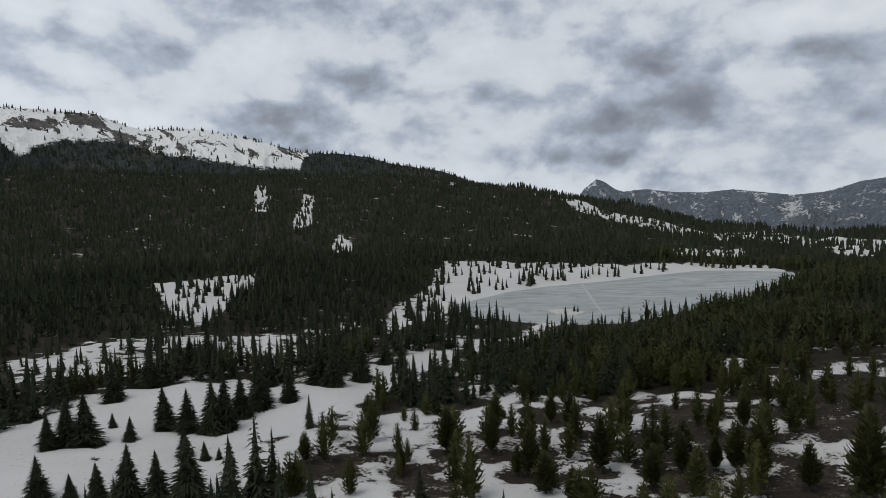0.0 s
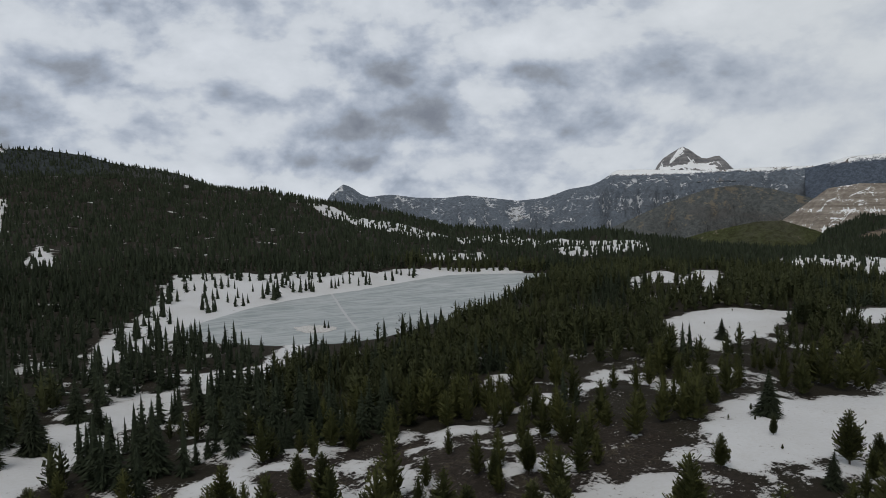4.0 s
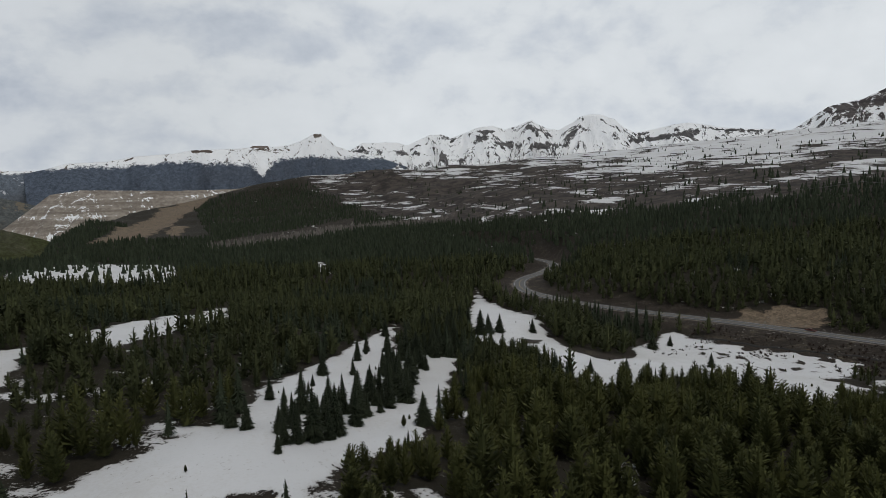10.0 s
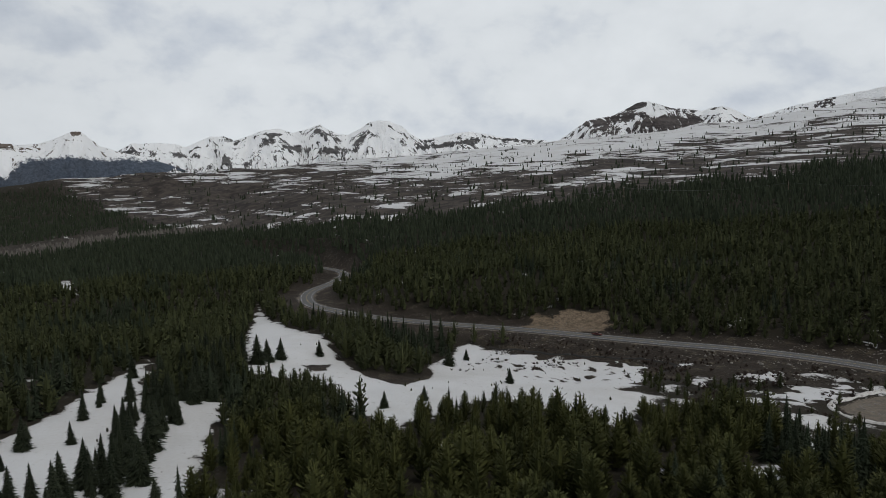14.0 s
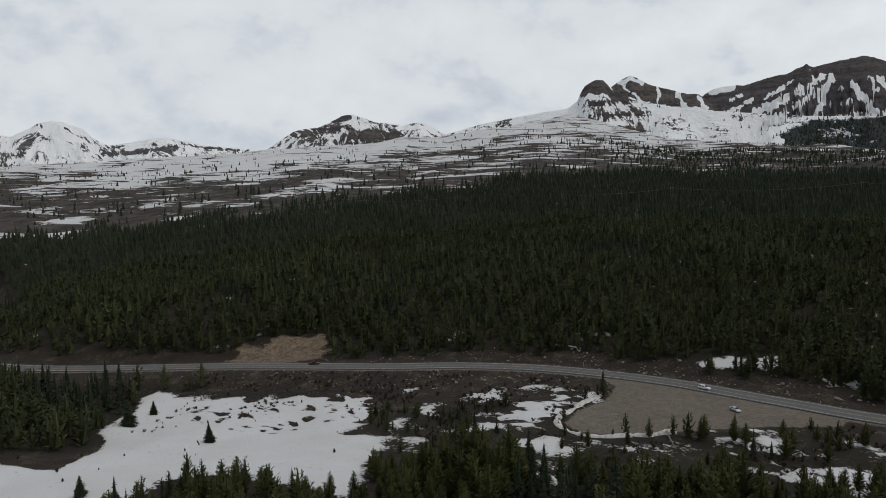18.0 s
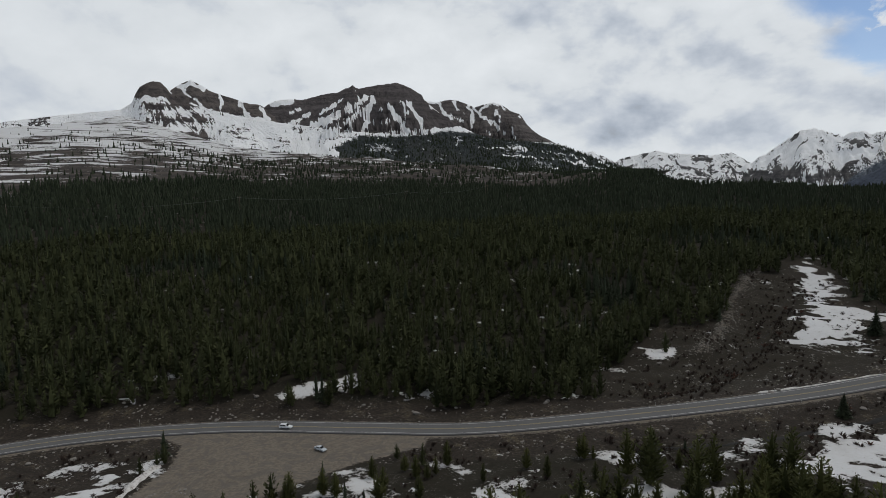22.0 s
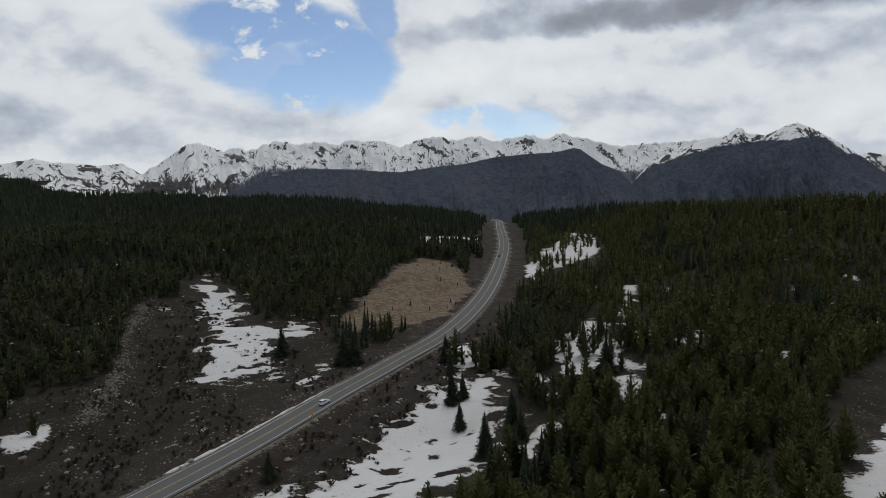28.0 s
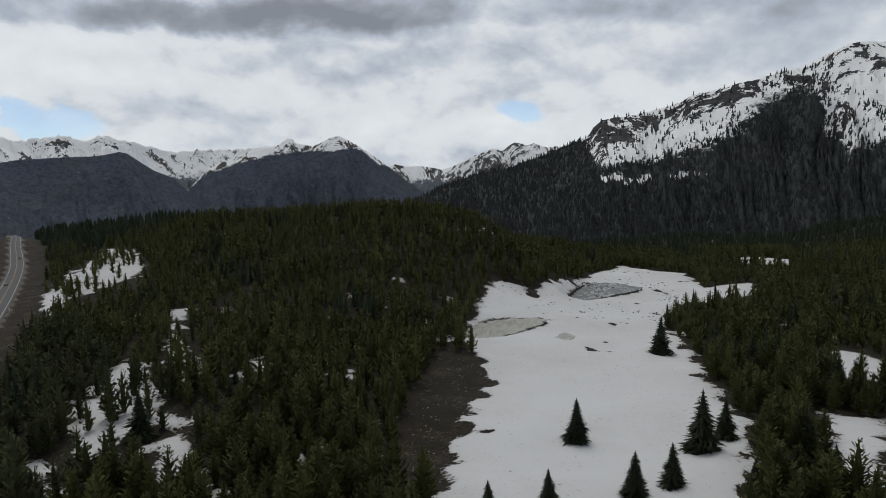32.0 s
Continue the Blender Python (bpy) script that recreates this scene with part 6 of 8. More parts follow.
# ---- conifers ----
def crown_of(kind, seed, sprays, core=5, full=0.42, foot=None):
    """A crown one metre high on a trunk at the origin: whorls of needled sprays round a slim dark core."""
    r = np.random.RandomState(seed)
    verts, faces = [], []
    pine = kind == "pine"
    low = foot if foot is not None else 0.10 if pine else 0.02
    wide = 0.232 if pine else 0.20
    lobes = r.uniform(0.72, 1.22, (7, 9))
    broad = 1.0 if sprays > 700 else 1.35 if sprays > 250 else 1.7 if sprays > 120 else 2.4 if sprays > 60 else 3.6

    def reach_at(q, a):
        base = wide * (min(1, 0.6 + 2.4 * q) * (1 - q) ** 0.62 if pine else (1 - q) ** 0.92)
        return base * lobes[int(q * 6.99), int(a * 1.43) % 9] + 0.007

    for i in range(sprays):
        q = 1 - (1 - (i + r.rand()) / sprays * 0.992) ** 0.62
        a = r.uniform(0, 6.283)
        if not pine:
            q = 0.45 * q + 0.55 * (math.floor(q * 18) + 0.2) / 18
        h = low + (0.98 - low) * q
        reach = reach_at(min(q, 0.999), a)
        out = reach * (r.uniform(0.70, 1.12) if pine else r.uniform(0.62, 1.18))
        start = out * r.uniform(0.25, 0.62)
        slope = r.uniform(0.15, 1.05) if pine else -r.uniform(0.10, 0.55)
        w = broad * (0.0075 + 0.046 * reach) * r.uniform(0.6, 1.3)
        swing = a + r.uniform(-0.35, 0.35)
        c, s, c2, s2 = math.cos(a), math.sin(a), math.cos(swing), math.sin(swing)
        tilt = r.uniform(-1.1, 1.1)
        dx, dy, dz = -s2 * w * math.cos(tilt), c2 * w * math.cos(tilt), w * math.sin(tilt)
        inner, outer = np.array([start * c, start * s, h + slope * start * 0.6]), np.array([out * c2, out * s2, h + slope * out])
        k = len(verts)
        if pine and r.rand() < 0.55:
            inner, outer = outer, inner
        verts.extend([(inner[0] + dx, inner[1] + dy, inner[2] + dz), (inner[0] - dx, inner[1] - dy, inner[2] - dz), tuple(outer)])
        faces.append((k, k + 1, k + 2))
    k = len(verts)
    for q in (0.03, 0.45):
        for i in range(core):
            a = 6.283 * (i + q) / core
            w = full * reach_at(q, a) * r.uniform(0.75, 1.2)
            verts.append((w * math.cos(a), w * math.sin(a), low + (0.98 - low) * q))
    verts.extend([(0, 0, 0.97), (0, 0, low - 0.02)])
    t = k + 2 * core
    for i in range(core):
        a, b = k + i, k + (i + 1) % core
        faces.extend([(a, b, b + core), (a, b + core, a + core), (a + core, b + core, t), (b, a, t + 1)])
    return np.array(verts), np.array(faces)


def spike_crown(seed, tiers, sides, wide=0.235):
    """A few stacked cones for woods far away."""
    r = np.random.RandomState(seed)
    verts, faces = [], []
    for i in range(tiers):
        q = i / tiers
        k = len(verts)
        verts.append((0, 0, min(1, q + 1.5 / tiers)))
        t = r.uniform(0, 6.28)
        for j in range(sides):
            reach = wide * (1 - q) ** 0.8 * r.uniform(0.75, 1.3)
            verts.append((reach * math.cos(t + 6.283 * j / sides), reach * math.sin(t + 6.283 * j / sides), q + r.uniform(0, 0.06)))
        faces.extend([(k, k + 1 + j, k + 1 + (j + 1) % sides) for j in range(sides)])
    return np.array(verts), np.array(faces)


def stem(height, radius, taper=0.25):
    bm = bmesh.new()
    bmesh.ops.create_cone(bm, cap_ends=True, segments=7, radius1=radius, radius2=radius * taper, depth=height, matrix=Matrix.Translation((0, 0, height / 2 - 0.02)))
    return bm


rng = np.random.RandomState(77)
MODELS = {}
for kind, count in (("spruce", 5), ("pine", 6)):
    MODELS[kind] = []
    for i in range(count):
        verts, faces = crown_of(kind, 40 + i * 7 + (kind == "pine"), 1250, 6, 0.45)
        model = new(kind + "_tree")
        part("trunk", stem(0.9, 0.020 if kind == "spruce" else 0.017), BARK, model)
        crown = new("crown", mesh_of("crown", verts, faces, SPRUCE if kind == "spruce" else PINE, True))
        crown.parent = model
        MODELS[kind].append(model)
USED = {m: False for k in MODELS for m in MODELS[k]}
LABELS = {"spruce": "dark green narrow spruce standing in spring snow", "pine": "olive green bushy lodgepole pine"}


def plant(kind, x, y, height, z=None, wide=1.0, label=""):
    """One tree as a thing of its own."""
    model = MODELS[kind][rng.randint(len(MODELS[kind]))]
    z = float(land(np.array([x]), np.array([y]))[0]) + 0.2 if z is None else z
    m = pose(x, y, z, rng.uniform(-1.5, 1.5), rng.uniform(-1.5, 1.5), rng.uniform(0, 360))
    if USED[model]:
        ob = copy_thing(model, m)
    else:
        ob, USED[model] = model, True
        ob.matrix_basis = m
    ob.scale = (height * wide, height * wide, height)
    return tagged(ob, label or LABELS[kind], "tree", "trees of the pass")


def mass(name, crowns, xyz, heights, widths, tints, material, label):
    """Many trees joined into one stretch of wood."""
    if not len(xyz):
        return None
    r = np.random.RandomState(5)
    pick = r.randint(len(crowns), size=len(xyz))
    vs, fs, ts, base = [], [], [], 0
    for k, (cv, cf) in enumerate(crowns):
        m = pick == k
        n = int(m.sum())
        if not n:
            continue
        a = r.uniform(0, 6.283, n)
        w, h = (heights[m] * widths[m])[:, None], heights[m][:, None]
        x = (cv[None, :, 0] * np.cos(a)[:, None] - cv[None, :, 1] * np.sin(a)[:, None]) * w + xyz[m, 0:1]
        y = (cv[None, :, 0] * np.sin(a)[:, None] + cv[None, :, 1] * np.cos(a)[:, None]) * w + xyz[m, 1:2]
        z = cv[None, :, 2] * h + xyz[m, 2:3]
        vs.append(np.stack([x, y, z], -1).reshape(-1, 3))
        fs.append((cf[None] + (np.arange(n) * len(cv))[:, None, None]).reshape(-1, 3) + base)
        ts.append(np.repeat(tints[m], len(cv)))
        base += n * len(cv)
    me = mesh_of(name, np.vstack(vs), np.vstack(fs), material, True, [("tint", np.concatenate(ts))])
    return tagged(new(name, me), label, "forest", kind="stuff")


def stand(step, inner, outer, sectors, seed):
    """Places on a loose grid between two distances, on the bearings given."""
    r = np.random.RandomState(seed)
    g = np.arange(-outer, outer, step)
    x, y = np.meshgrid(g + CX, g + CY)
    x, y = (x + r.uniform(-0.45, 0.45, x.shape) * step).ravel(), (y + r.uniform(-0.45, 0.45, y.shape) * step).ravel()
    d, az = np.hypot(x - CX, y - CY), bearing_of(x, y)
    ok = (d > inner) & (d <= outer) & np.any([(az <= a) & (az >= b) for a, b in sectors], axis=0)
    return x[ok], y[ok]


ASPENS = [(996, 532), (1063, 522), (1105, 494), (1231, 475), (1385, 456), (1387, 375), (1406, 294)]


def wooded(x, y, thin=0.0):
    """Where woods stand, and how densely."""
    d, az = np.hypot(x - CX, y - CY), bearing_of(x, y)
    road_d, _, side = along(x, y, ROAD_LINE)
    free = np.maximum(most(x, y, ALL_MEADOWS), most(x, y, BARE + [PULL_OUT] + CUT_BANKS + PONDS))
    lake = inside(x, y, LAKE)
    want = np.full(x.shape, 0.9)
    want[free > -1.5] = 0
    want[most(x, y, SOUTH_MEADOWS + SNOW_GAPS) > -4] = 0
    rise = most(x, y, [SOUTH_MEADOWS[i] for i in (2, 5, 6, 8, 10, 12)]) > -2
    want[rise] = 0.45
    want[most(x, y, CLEARINGS + SNOW_SCRAPS) > -1] = 0.08
    want *= 1 - 0.6 * (inside(x, y, OPEN_STAND) > 0)
    want[lake > -5] = 0
    want[road_d < 24 + 6 * waves(x, y, 40, 61)] = 0
    # looser growth on the brown knolls north of the path and round the northern snow valley
    loose = smooth(-58, -46, az) * (1 - smooth(260, 330, d)) * (inside(x, y, BROWN_KNOLL) < 0) * (inside(x, y, PINE_BELT) < 0)
    want *= 1 - 0.68 * loose * (waves(x, y, 45, 62) < 0.45)
    want *= 1 - 0.45 * (smooth(8, 14, az) * (1 - smooth(430, 560, d))) * (waves(x, y, 38, 66) < 0.2)
    want *= 1 - 0.85 * (waves(x, y, 34, 63) > 0.85)
    north = smooth(-34, -24, az) * smooth(700, 850, d) * (waves(x, y, 60, 64) > 0.08)
    want *= 1 - 0.85 * north
    want *= 1 - moor_part(x, y) * (0.97 - 0.5 * smooth(-132, -144, az) * (waves(x, y, 110, 85) > -0.15))
    want *= 1 - 0.72 * (most(x, y, SPARSE[1:]) > 0) - 0.80 * (inside(x, y, BROWN_KNOLL) > 0) * (inside(x, y, KNOLL_FOOT) <= 0)
    thinned = most(x, y, FAR_MEADOWS + NORTH_MEADOWS[6:7] + HILL_GLADES + BACK_MEADOWS[:1] + BACK_MEADOWS[5:6]) > 0
    want[thinned] = 0.38
    want[inside(x, y, NORTH_MEADOWS[5]) > 0] = 0.24
    shore = inside(x, y, NORTH_MEADOWS[1]) > 2
    want[shore] = 0.45 * (waves(x, y, 40, 65)[shore] > 0.0)
    valley = inside(x, y, NORTH_MEADOWS[0]) > -2
    want[valley] = 0
    west = most(x, y, NORTH_MEADOWS[3:5]) > -2
    want[west] = 0.34 * (waves(x, y, 36, 68)[west] > 0.0)
    want[(lake > -5)] = 0
    want *= 1 - 0.97 * (inside(x, y, KNOLL_FOOT) > -1)
    want *= 1 - 0.9 * (stroke(x, y, ASPENS, 42.0) > 0.35)
    # low growth before the open ice and snow that is seen across the woods
    bx, by = CX + (x - CX) * 1.12, CY + (y - CY) * 1.12
    seen = np.maximum(inside(bx, by, LAKE), most(bx, by, MEADOWS[1:3] + BACK_MEADOWS))
    want *= 1 - 0.7 * (seen > 3) * (d > 190)
    for k in (1.07, 1.15):
        bx, by = CX + (x - CX) * k, CY + (y - CY) * k
        want *= 1 - 0.8 * (most(bx, by, WEST_MEADOWS[1:] + [ROAD_STRIP]) > 0)
    want[most(x, y, [ROAD_STRIP]) > -1] = 0
    want[most(x, y, SNOW_LANES) > -1] = 0.22
    want *= 1 - 0.45 * (np.abs(az + 270) < 14) * (d < 330) * (waves(x, y, 30, 69) > -0.1)
    want *= 1 - thin
    return want


CLEAR_HALF = [(80, -281)]
# the trees nearest to the path stand singly
x, y = stand(5.0, 100, 330, CLEAR_HALF, 1)
keep = rng.rand(len(x)) < wooded(x, y)
x, y = x[keep], y[keep]
z = land(x, y)
az, d = bearing_of(x, y), np.hypot(x - CX, y - CY)
species = waves(x, y, 85, 71) + 0.9 * smooth(-4, 12, az) + 0.5 * smooth(-50, -30, inside(x, y, SPRUCE_CLUMP) - 20) - 0.35 - 1.2 * (inside(x, y, BROWN_KNOLL) > -4)
spruce = (species > 0.25) | (most(x, y, MEADOWS[:1]) > -6) & (rng.rand(len(x)) < 0.4)
tall = np.where(spruce, rng.uniform(7.0, 18.0, len(x)) * (1 + 0.25 * smooth(-4, 12, az)), rng.uniform(7.5, 17.0, len(x))) * (0.92 + 0.2 * waves(x, y, 60, 72))
tall = tall * np.where(most(x, y, SPARSE[1:]) > -4, 0.62, 1.0)
# the woods before the snow meadows are young and low
low = np.zeros(len(x), bool)
for k in (1.06, 1.13, 1.2, 1.28):
    low |= most(CX + (x - CX) * k, CY + (y - CY) * k, MEADOWS[:3] + EAST_MEADOWS[:2]) > 0
tall = tall * np.where(low, 0.70, 1.0)
order = np.argsort(np.where(d > 125, d, 1000 + d))
single = np.zeros(len(x), bool)
for kind_mask, limit in ((spruce, 20), (~spruce, 200)):
    single[order[kind_mask[order]][:limit]] = True
for i in np.nonzero(single)[0]:
    plant("spruce" if spruce[i] else "pine", x[i], y[i], tall[i], z[i] - 0.1, rng.uniform(0.85, 1.3) if not spruce[i] else rng.uniform(0.85, 1.15))
rest = ~single
xyz = np.stack([x, y, z - 0.15], 1)
wide = rng.uniform(0.85, 1.2, len(x))
tint = rng.rand(len(x))
for ring, sprays, tag in ((d <= 235, 340, "young"), (d > 235, 110, "dense")):
    for mask, kind, material, label in ((~spruce & (az > -205) & (d > 235), "pine", WOODS_PINE, "stand of %s olive green pines on the plateau"),
                                        (~spruce & ((az <= -205) | (d <= 235)), "pine", YOUNG_PINE, "stand of %s yellow-green pines between the meadows"), (spruce, "spruce", WOODS_SPRUCE, "stand of %s dark pointed spruces at the meadow")):
        m = rest & ring & mask
        mass(kind + "_wood", [crown_of(kind, 300 + i, sprays, 4, 0.45, 0.05) for i in range(6)], xyz[m], tall[m], wide[m], tint[m], material, label % tag)
x, y = stand(6.4, 0, 100, CLEAR_HALF, 2)
keep = rng.rand(len(x)) < wooded(x, y)
x, y = x[keep], y[keep]
mass("pine_wood", [crown_of("pine", 340 + i, 60, 3, 0.5) for i in range(5)], np.stack([x, y, land(x, y) - 0.15], 1), rng.uniform(6, 12, len(x)), rng.uniform(0.85, 1.2, len(x)), rng.rand(len(x)), WOODS_PINE, "open pine wood on the middle of the plateau")

# spruces that stand in the clump on the snow, and alone in the meadows
for a, b, h in ALONE_WEST + ALONE_EAST + ALONE_NORTH + ALONE_SOUTH:
    plant("spruce", a, b, h, wide=1.65, label="single dark spruce standing alone on a snow meadow")
for a, b, h in ALONE_PINES:
    plant("pine", a, b, h, label="single olive green pine beside thawing snow")
for a, b in ((40, -238), (35, -239), (26, -262), (8, -258), (37, -207), (43, -195), (54, -197), (18, -218), (58, -178), (69, -172), (47, -222)):
    plant("spruce", a, b, rng.uniform(8, 14), wide=1.35, label="dark spruce at the rim of a roadside snow strip")
cx, cy = stand(4.6, 62, 400, CLEAR_HALF, 9)
m = (most(cx, cy, [SPRUCE_CLUMP, SPRUCE_ROW]) > 0.5) & (rng.rand(len(cx)) < 0.66)
for a, b in zip(cx[m], cy[m]):
    plant("spruce", a, b, rng.uniform(5.0, 16.0), wide=rng.uniform(0.95, 1.35), label="dark spruce in a clump on the snow meadow")

cx, cy = stand(6.0, 62, 400, CLEAR_HALF, 29)
m = (inside(cx, cy, MEADOWS[0]) > 2) & (cx > 215) & (cy > 150) & (rng.rand(len(cx)) < 0.10 + 0.5 * (waves(cx, cy, 26, 97) > 0.35))
for a, b in zip(cx[m], cy[m]):
    plant("spruce", a, b, rng.uniform(4.0, 12.5), wide=rng.uniform(1.0, 1.4), label="dark spruce scattered over the snow meadow")

# woods at middle distance and far off
far_a = [crown_of("spruce", 400 + i, 64, 3, 0.45, 0.02) for i in range(6)]
far_pine = [crown_of("pine", 440 + i, 64, 3, 0.45, 0.04) for i in range(6)]
far_round = [crown_of("pine", 460 + i, 28, 3, 0.6, 0.03) for i in range(6)]
far_b = [spike_crown(420 + i, 2, 4, 0.22) for i in range(5)]


def wood_belt(name, step, inner, outer, sectors, seed, crowns, material, label, low, high, thin=0.0, pick=None):
    x, y = stand(step, inner, outer, sectors, seed)
    r = np.random.RandomState(seed)
    keep = r.rand(len(x)) < wooded(x, y, thin)
    if pick:
        keep &= pick(x, y)
    x, y = x[keep], y[keep]
    h = r.uniform(low, high, len(x)) * (0.9 + 0.25 * waves(x, y, 120, 80))
    mass(name, crowns, np.stack([x, y, land(x, y) - 0.2], 1), h, r.uniform(0.8, 1.15, len(x)) * (1.2 if outer <= 720 else 1.0), r.rand(len(x)), material, label)


def piney(x, y):
    return waves(x, y, 150, 81) + 0.5 - 1.6 * smooth(-20, 0, bearing_of(x, y)) > 0


wood_belt("pine_wood", 5.6, 330, 470, [(80, -205)], 11, far_pine, WOODS_PINE, "wide pine wood across the plateau", 9.0, 17.0, 0.0, piney)
wood_belt("pine_wood", 6.0, 470, 720, [(80, -205)], 21, far_round, WOODS_PINE, "wide pine wood on the slopes", 9.0, 17.0, 0.0, piney)
wood_belt("pine_wood", 5.6, 330, 720, [(-205, -281)], 11, far_pine, YOUNG_PINE, "yellow-green pine wood on the southern rise", 8.5, 15.0, 0.0, piney)
wood_belt("spruce_wood", 6.0, 330, 480, CLEAR_HALF, 12, far_a, WOODS_SPRUCE, "wide dark spruce wood round the plateau", 9.0, 18.0, 0.0, lambda x, y: ~piney(x, y))
wood_belt("spruce_wood", 6.2, 480, 720, CLEAR_HALF, 22, [crown_of("spruce", 480 + i, 26, 3, 0.6, 0.02) for i in range(6)], WOODS_SPRUCE, "wide dark spruce wood across the slopes", 9.0, 18.0, 0.0, lambda x, y: ~piney(x, y))
wood_belt("spruce_wood", 7.0, 720, 1250, [(-55, -250)], 13, far_b, WOODS_SPRUCE, "spruce wood covering the far hillside", 9, 15)
wood_belt("spruce_wood", 8.0, 720, 1800, [(52, -55)], 14, far_b, WOODS_SPRUCE, "dark spruce wood covering the northern hill", 9, 15)
wood_belt("spruce_wood", 10.0, 1250, 2250, [(-60, -82)], 18, far_b, WOODS_SPRUCE, "dark spruce wood on the flank of the eastern hill", 8, 14)
wood_belt("spruce_wood", 10.0, 1250, 1900, [(-82, -178)], 15, far_b, WOODS_SPRUCE, "thinning spruce wood under the snow bench", 8, 14)
wood_belt("spruce_wood", 9.0, 720, 1300, [(-250, -281)], 16, far_b, WOODS_SPRUCE, "spruce wood at the foot of the western mountain", 9, 15)
# leafless aspens along the valley floor
x, y = stand(9, 500, 2400, [(-40, -110)], 23)
m = rng.rand(len(x)) < 0.9 * stroke(x + 20 * waves(x, y, 60, 83), y, ASPENS, 42.0) ** 0.7 - 0.15
x, y = x[m], y[m]
mass("aspen_grove", [spike_crown(520 + i, 3, 6, 0.34) for i in range(5)], np.stack([x, y, land(x, y) - 0.2], 1), rng.uniform(6, 10, len(x)), rng.uniform(0.9, 1.4, len(x)), rng.rand(len(x)), ASPEN, "grey leafless aspen grove along the valley floor")
# scattered trees on the snow bench
x, y = stand(19, 1050, 2300, [(-66, -172)], 17)
m = (rng.rand(len(x)) < 0.05 + 0.75 * (waves(x, y, 150, 82) > 0.75)) & (moor_part(x, y) > 0.4)
x, y = x[m], y[m]
mass("bench_trees", far_b, np.stack([x, y, land(x, y) - 0.2], 1), rng.uniform(3.5, 10, len(x)), rng.uniform(0.8, 1.2, len(x)), rng.rand(len(x)), WOODS_SPRUCE, "scattered dark spruces on the snow bench")
# spruces climbing the northern ridge and the western mountain
for name, (mx, my, mz, mo), count, label in (("ridge_trees", NORTH_SIDE, 6500, "dark spruces climbing the snowy northern ridge"),
                                             ("mountain_trees", WEST_SIDE, 14000, "dark spruce wood on the western mountain"),
                                             ("hill_trees", KNOB_SIDE, 6000, "dark spruces under the rocky knob")):
    r = np.random.RandomState(19)
    i, j, s, t = r.randint(0, mx.shape[0] - 1, count * 4), r.randint(0, mx.shape[1] - 1, count * 4), r.rand(count * 4), r.rand(count * 4)
    x, y, z, over = (m[i, j] * (1 - s) * (1 - t) + m[i + 1, j] * s * (1 - t) + m[i, j + 1] * (1 - s) * t + m[i + 1, j + 1] * s * t for m in (mx, my, mz, mo))
    want = smooth(14, -18, over + 12 * waves(x, y, 110, 91)) * (0.55 + 0.45 * (waves(x, y, 130, 92) < 0.35))
    want = np.maximum(want, 0.10 * smooth(90, 10, over) + 0.22 * (waves(x, y, 90, 93) > 0.75))
    if name == "mountain_trees":
        az = bearing_of(x, y)
        want = np.maximum(want * 0.75, 0.42 * smooth(-270.5, -273, az) * smooth(230, 40, over) * (waves(x, y, 70, 94) > -0.2))
        want = np.maximum(want, 0.40 * smooth(-255, -258, az) * smooth(-270, -266, az) * (z > 150) * (waves(x, y, 60, 95) > 0.25))
    if name == "ridge_trees":
        want = np.maximum(want, 0.8 * (i < 2))
    keep = r.rand(len(x)) < want
    x, y, z = x[keep][:count], y[keep][:count], z[keep][:count]
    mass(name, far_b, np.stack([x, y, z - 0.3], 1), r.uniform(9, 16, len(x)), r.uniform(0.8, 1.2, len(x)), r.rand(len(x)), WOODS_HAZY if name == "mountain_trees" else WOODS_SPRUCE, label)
for m, used in USED.items():
    if not used:
        for o in (*m.children_recursive, m):
            bpy.data.objects.remove(o)

# ---- things along the road and on the snow ----
def height_at(x, y):
    return float(land(np.array([float(x)]), np.array([float(y)]))[0])


def box(bm, x0, x1, y0, y1, z0, z1, bevel=0.0):
    m = Matrix.Translation(((x0 + x1) / 2, (y0 + y1) / 2, (z0 + z1) / 2)) @ Matrix.Diagonal((x1 - x0, y1 - y0, z1 - z0, 1))
    made = bmesh.ops.create_cube(bm, size=1, matrix=m)["verts"]
    if bevel:
        edges = list({e for v in made for e in v.link_edges})
        bmesh.ops.bevel(bm, geom=edges, offset=bevel, segments=2, affect="EDGES")
    return bm


def side_shape(bm, outline, y0, y1, inset=0.0):
    """A side outline (x, z) stretched across from y0 to y1; the upper edge leans in by inset."""
    top = max(z for _, z in outline)
    low = min(z for _, z in outline)

    def lean(y, z):
        return y - math.copysign(inset * (z - low) / (top - low), y)
    a = [bm.verts.new((x, lean(y0, z), z)) for x, z in outline]
    b = [bm.verts.new((x, lean(y1, z), z)) for x, z in outline]
    bm.faces.new(a)
    bm.faces.new(b[::-1])
    n = len(outline)
    for i in range(n):
        bm.faces.new((a[i], b[i], b[(i + 1) % n], a[(i + 1) % n]))
    bmesh.ops.recalc_face_normals(bm, faces=bm.faces)
    return bm


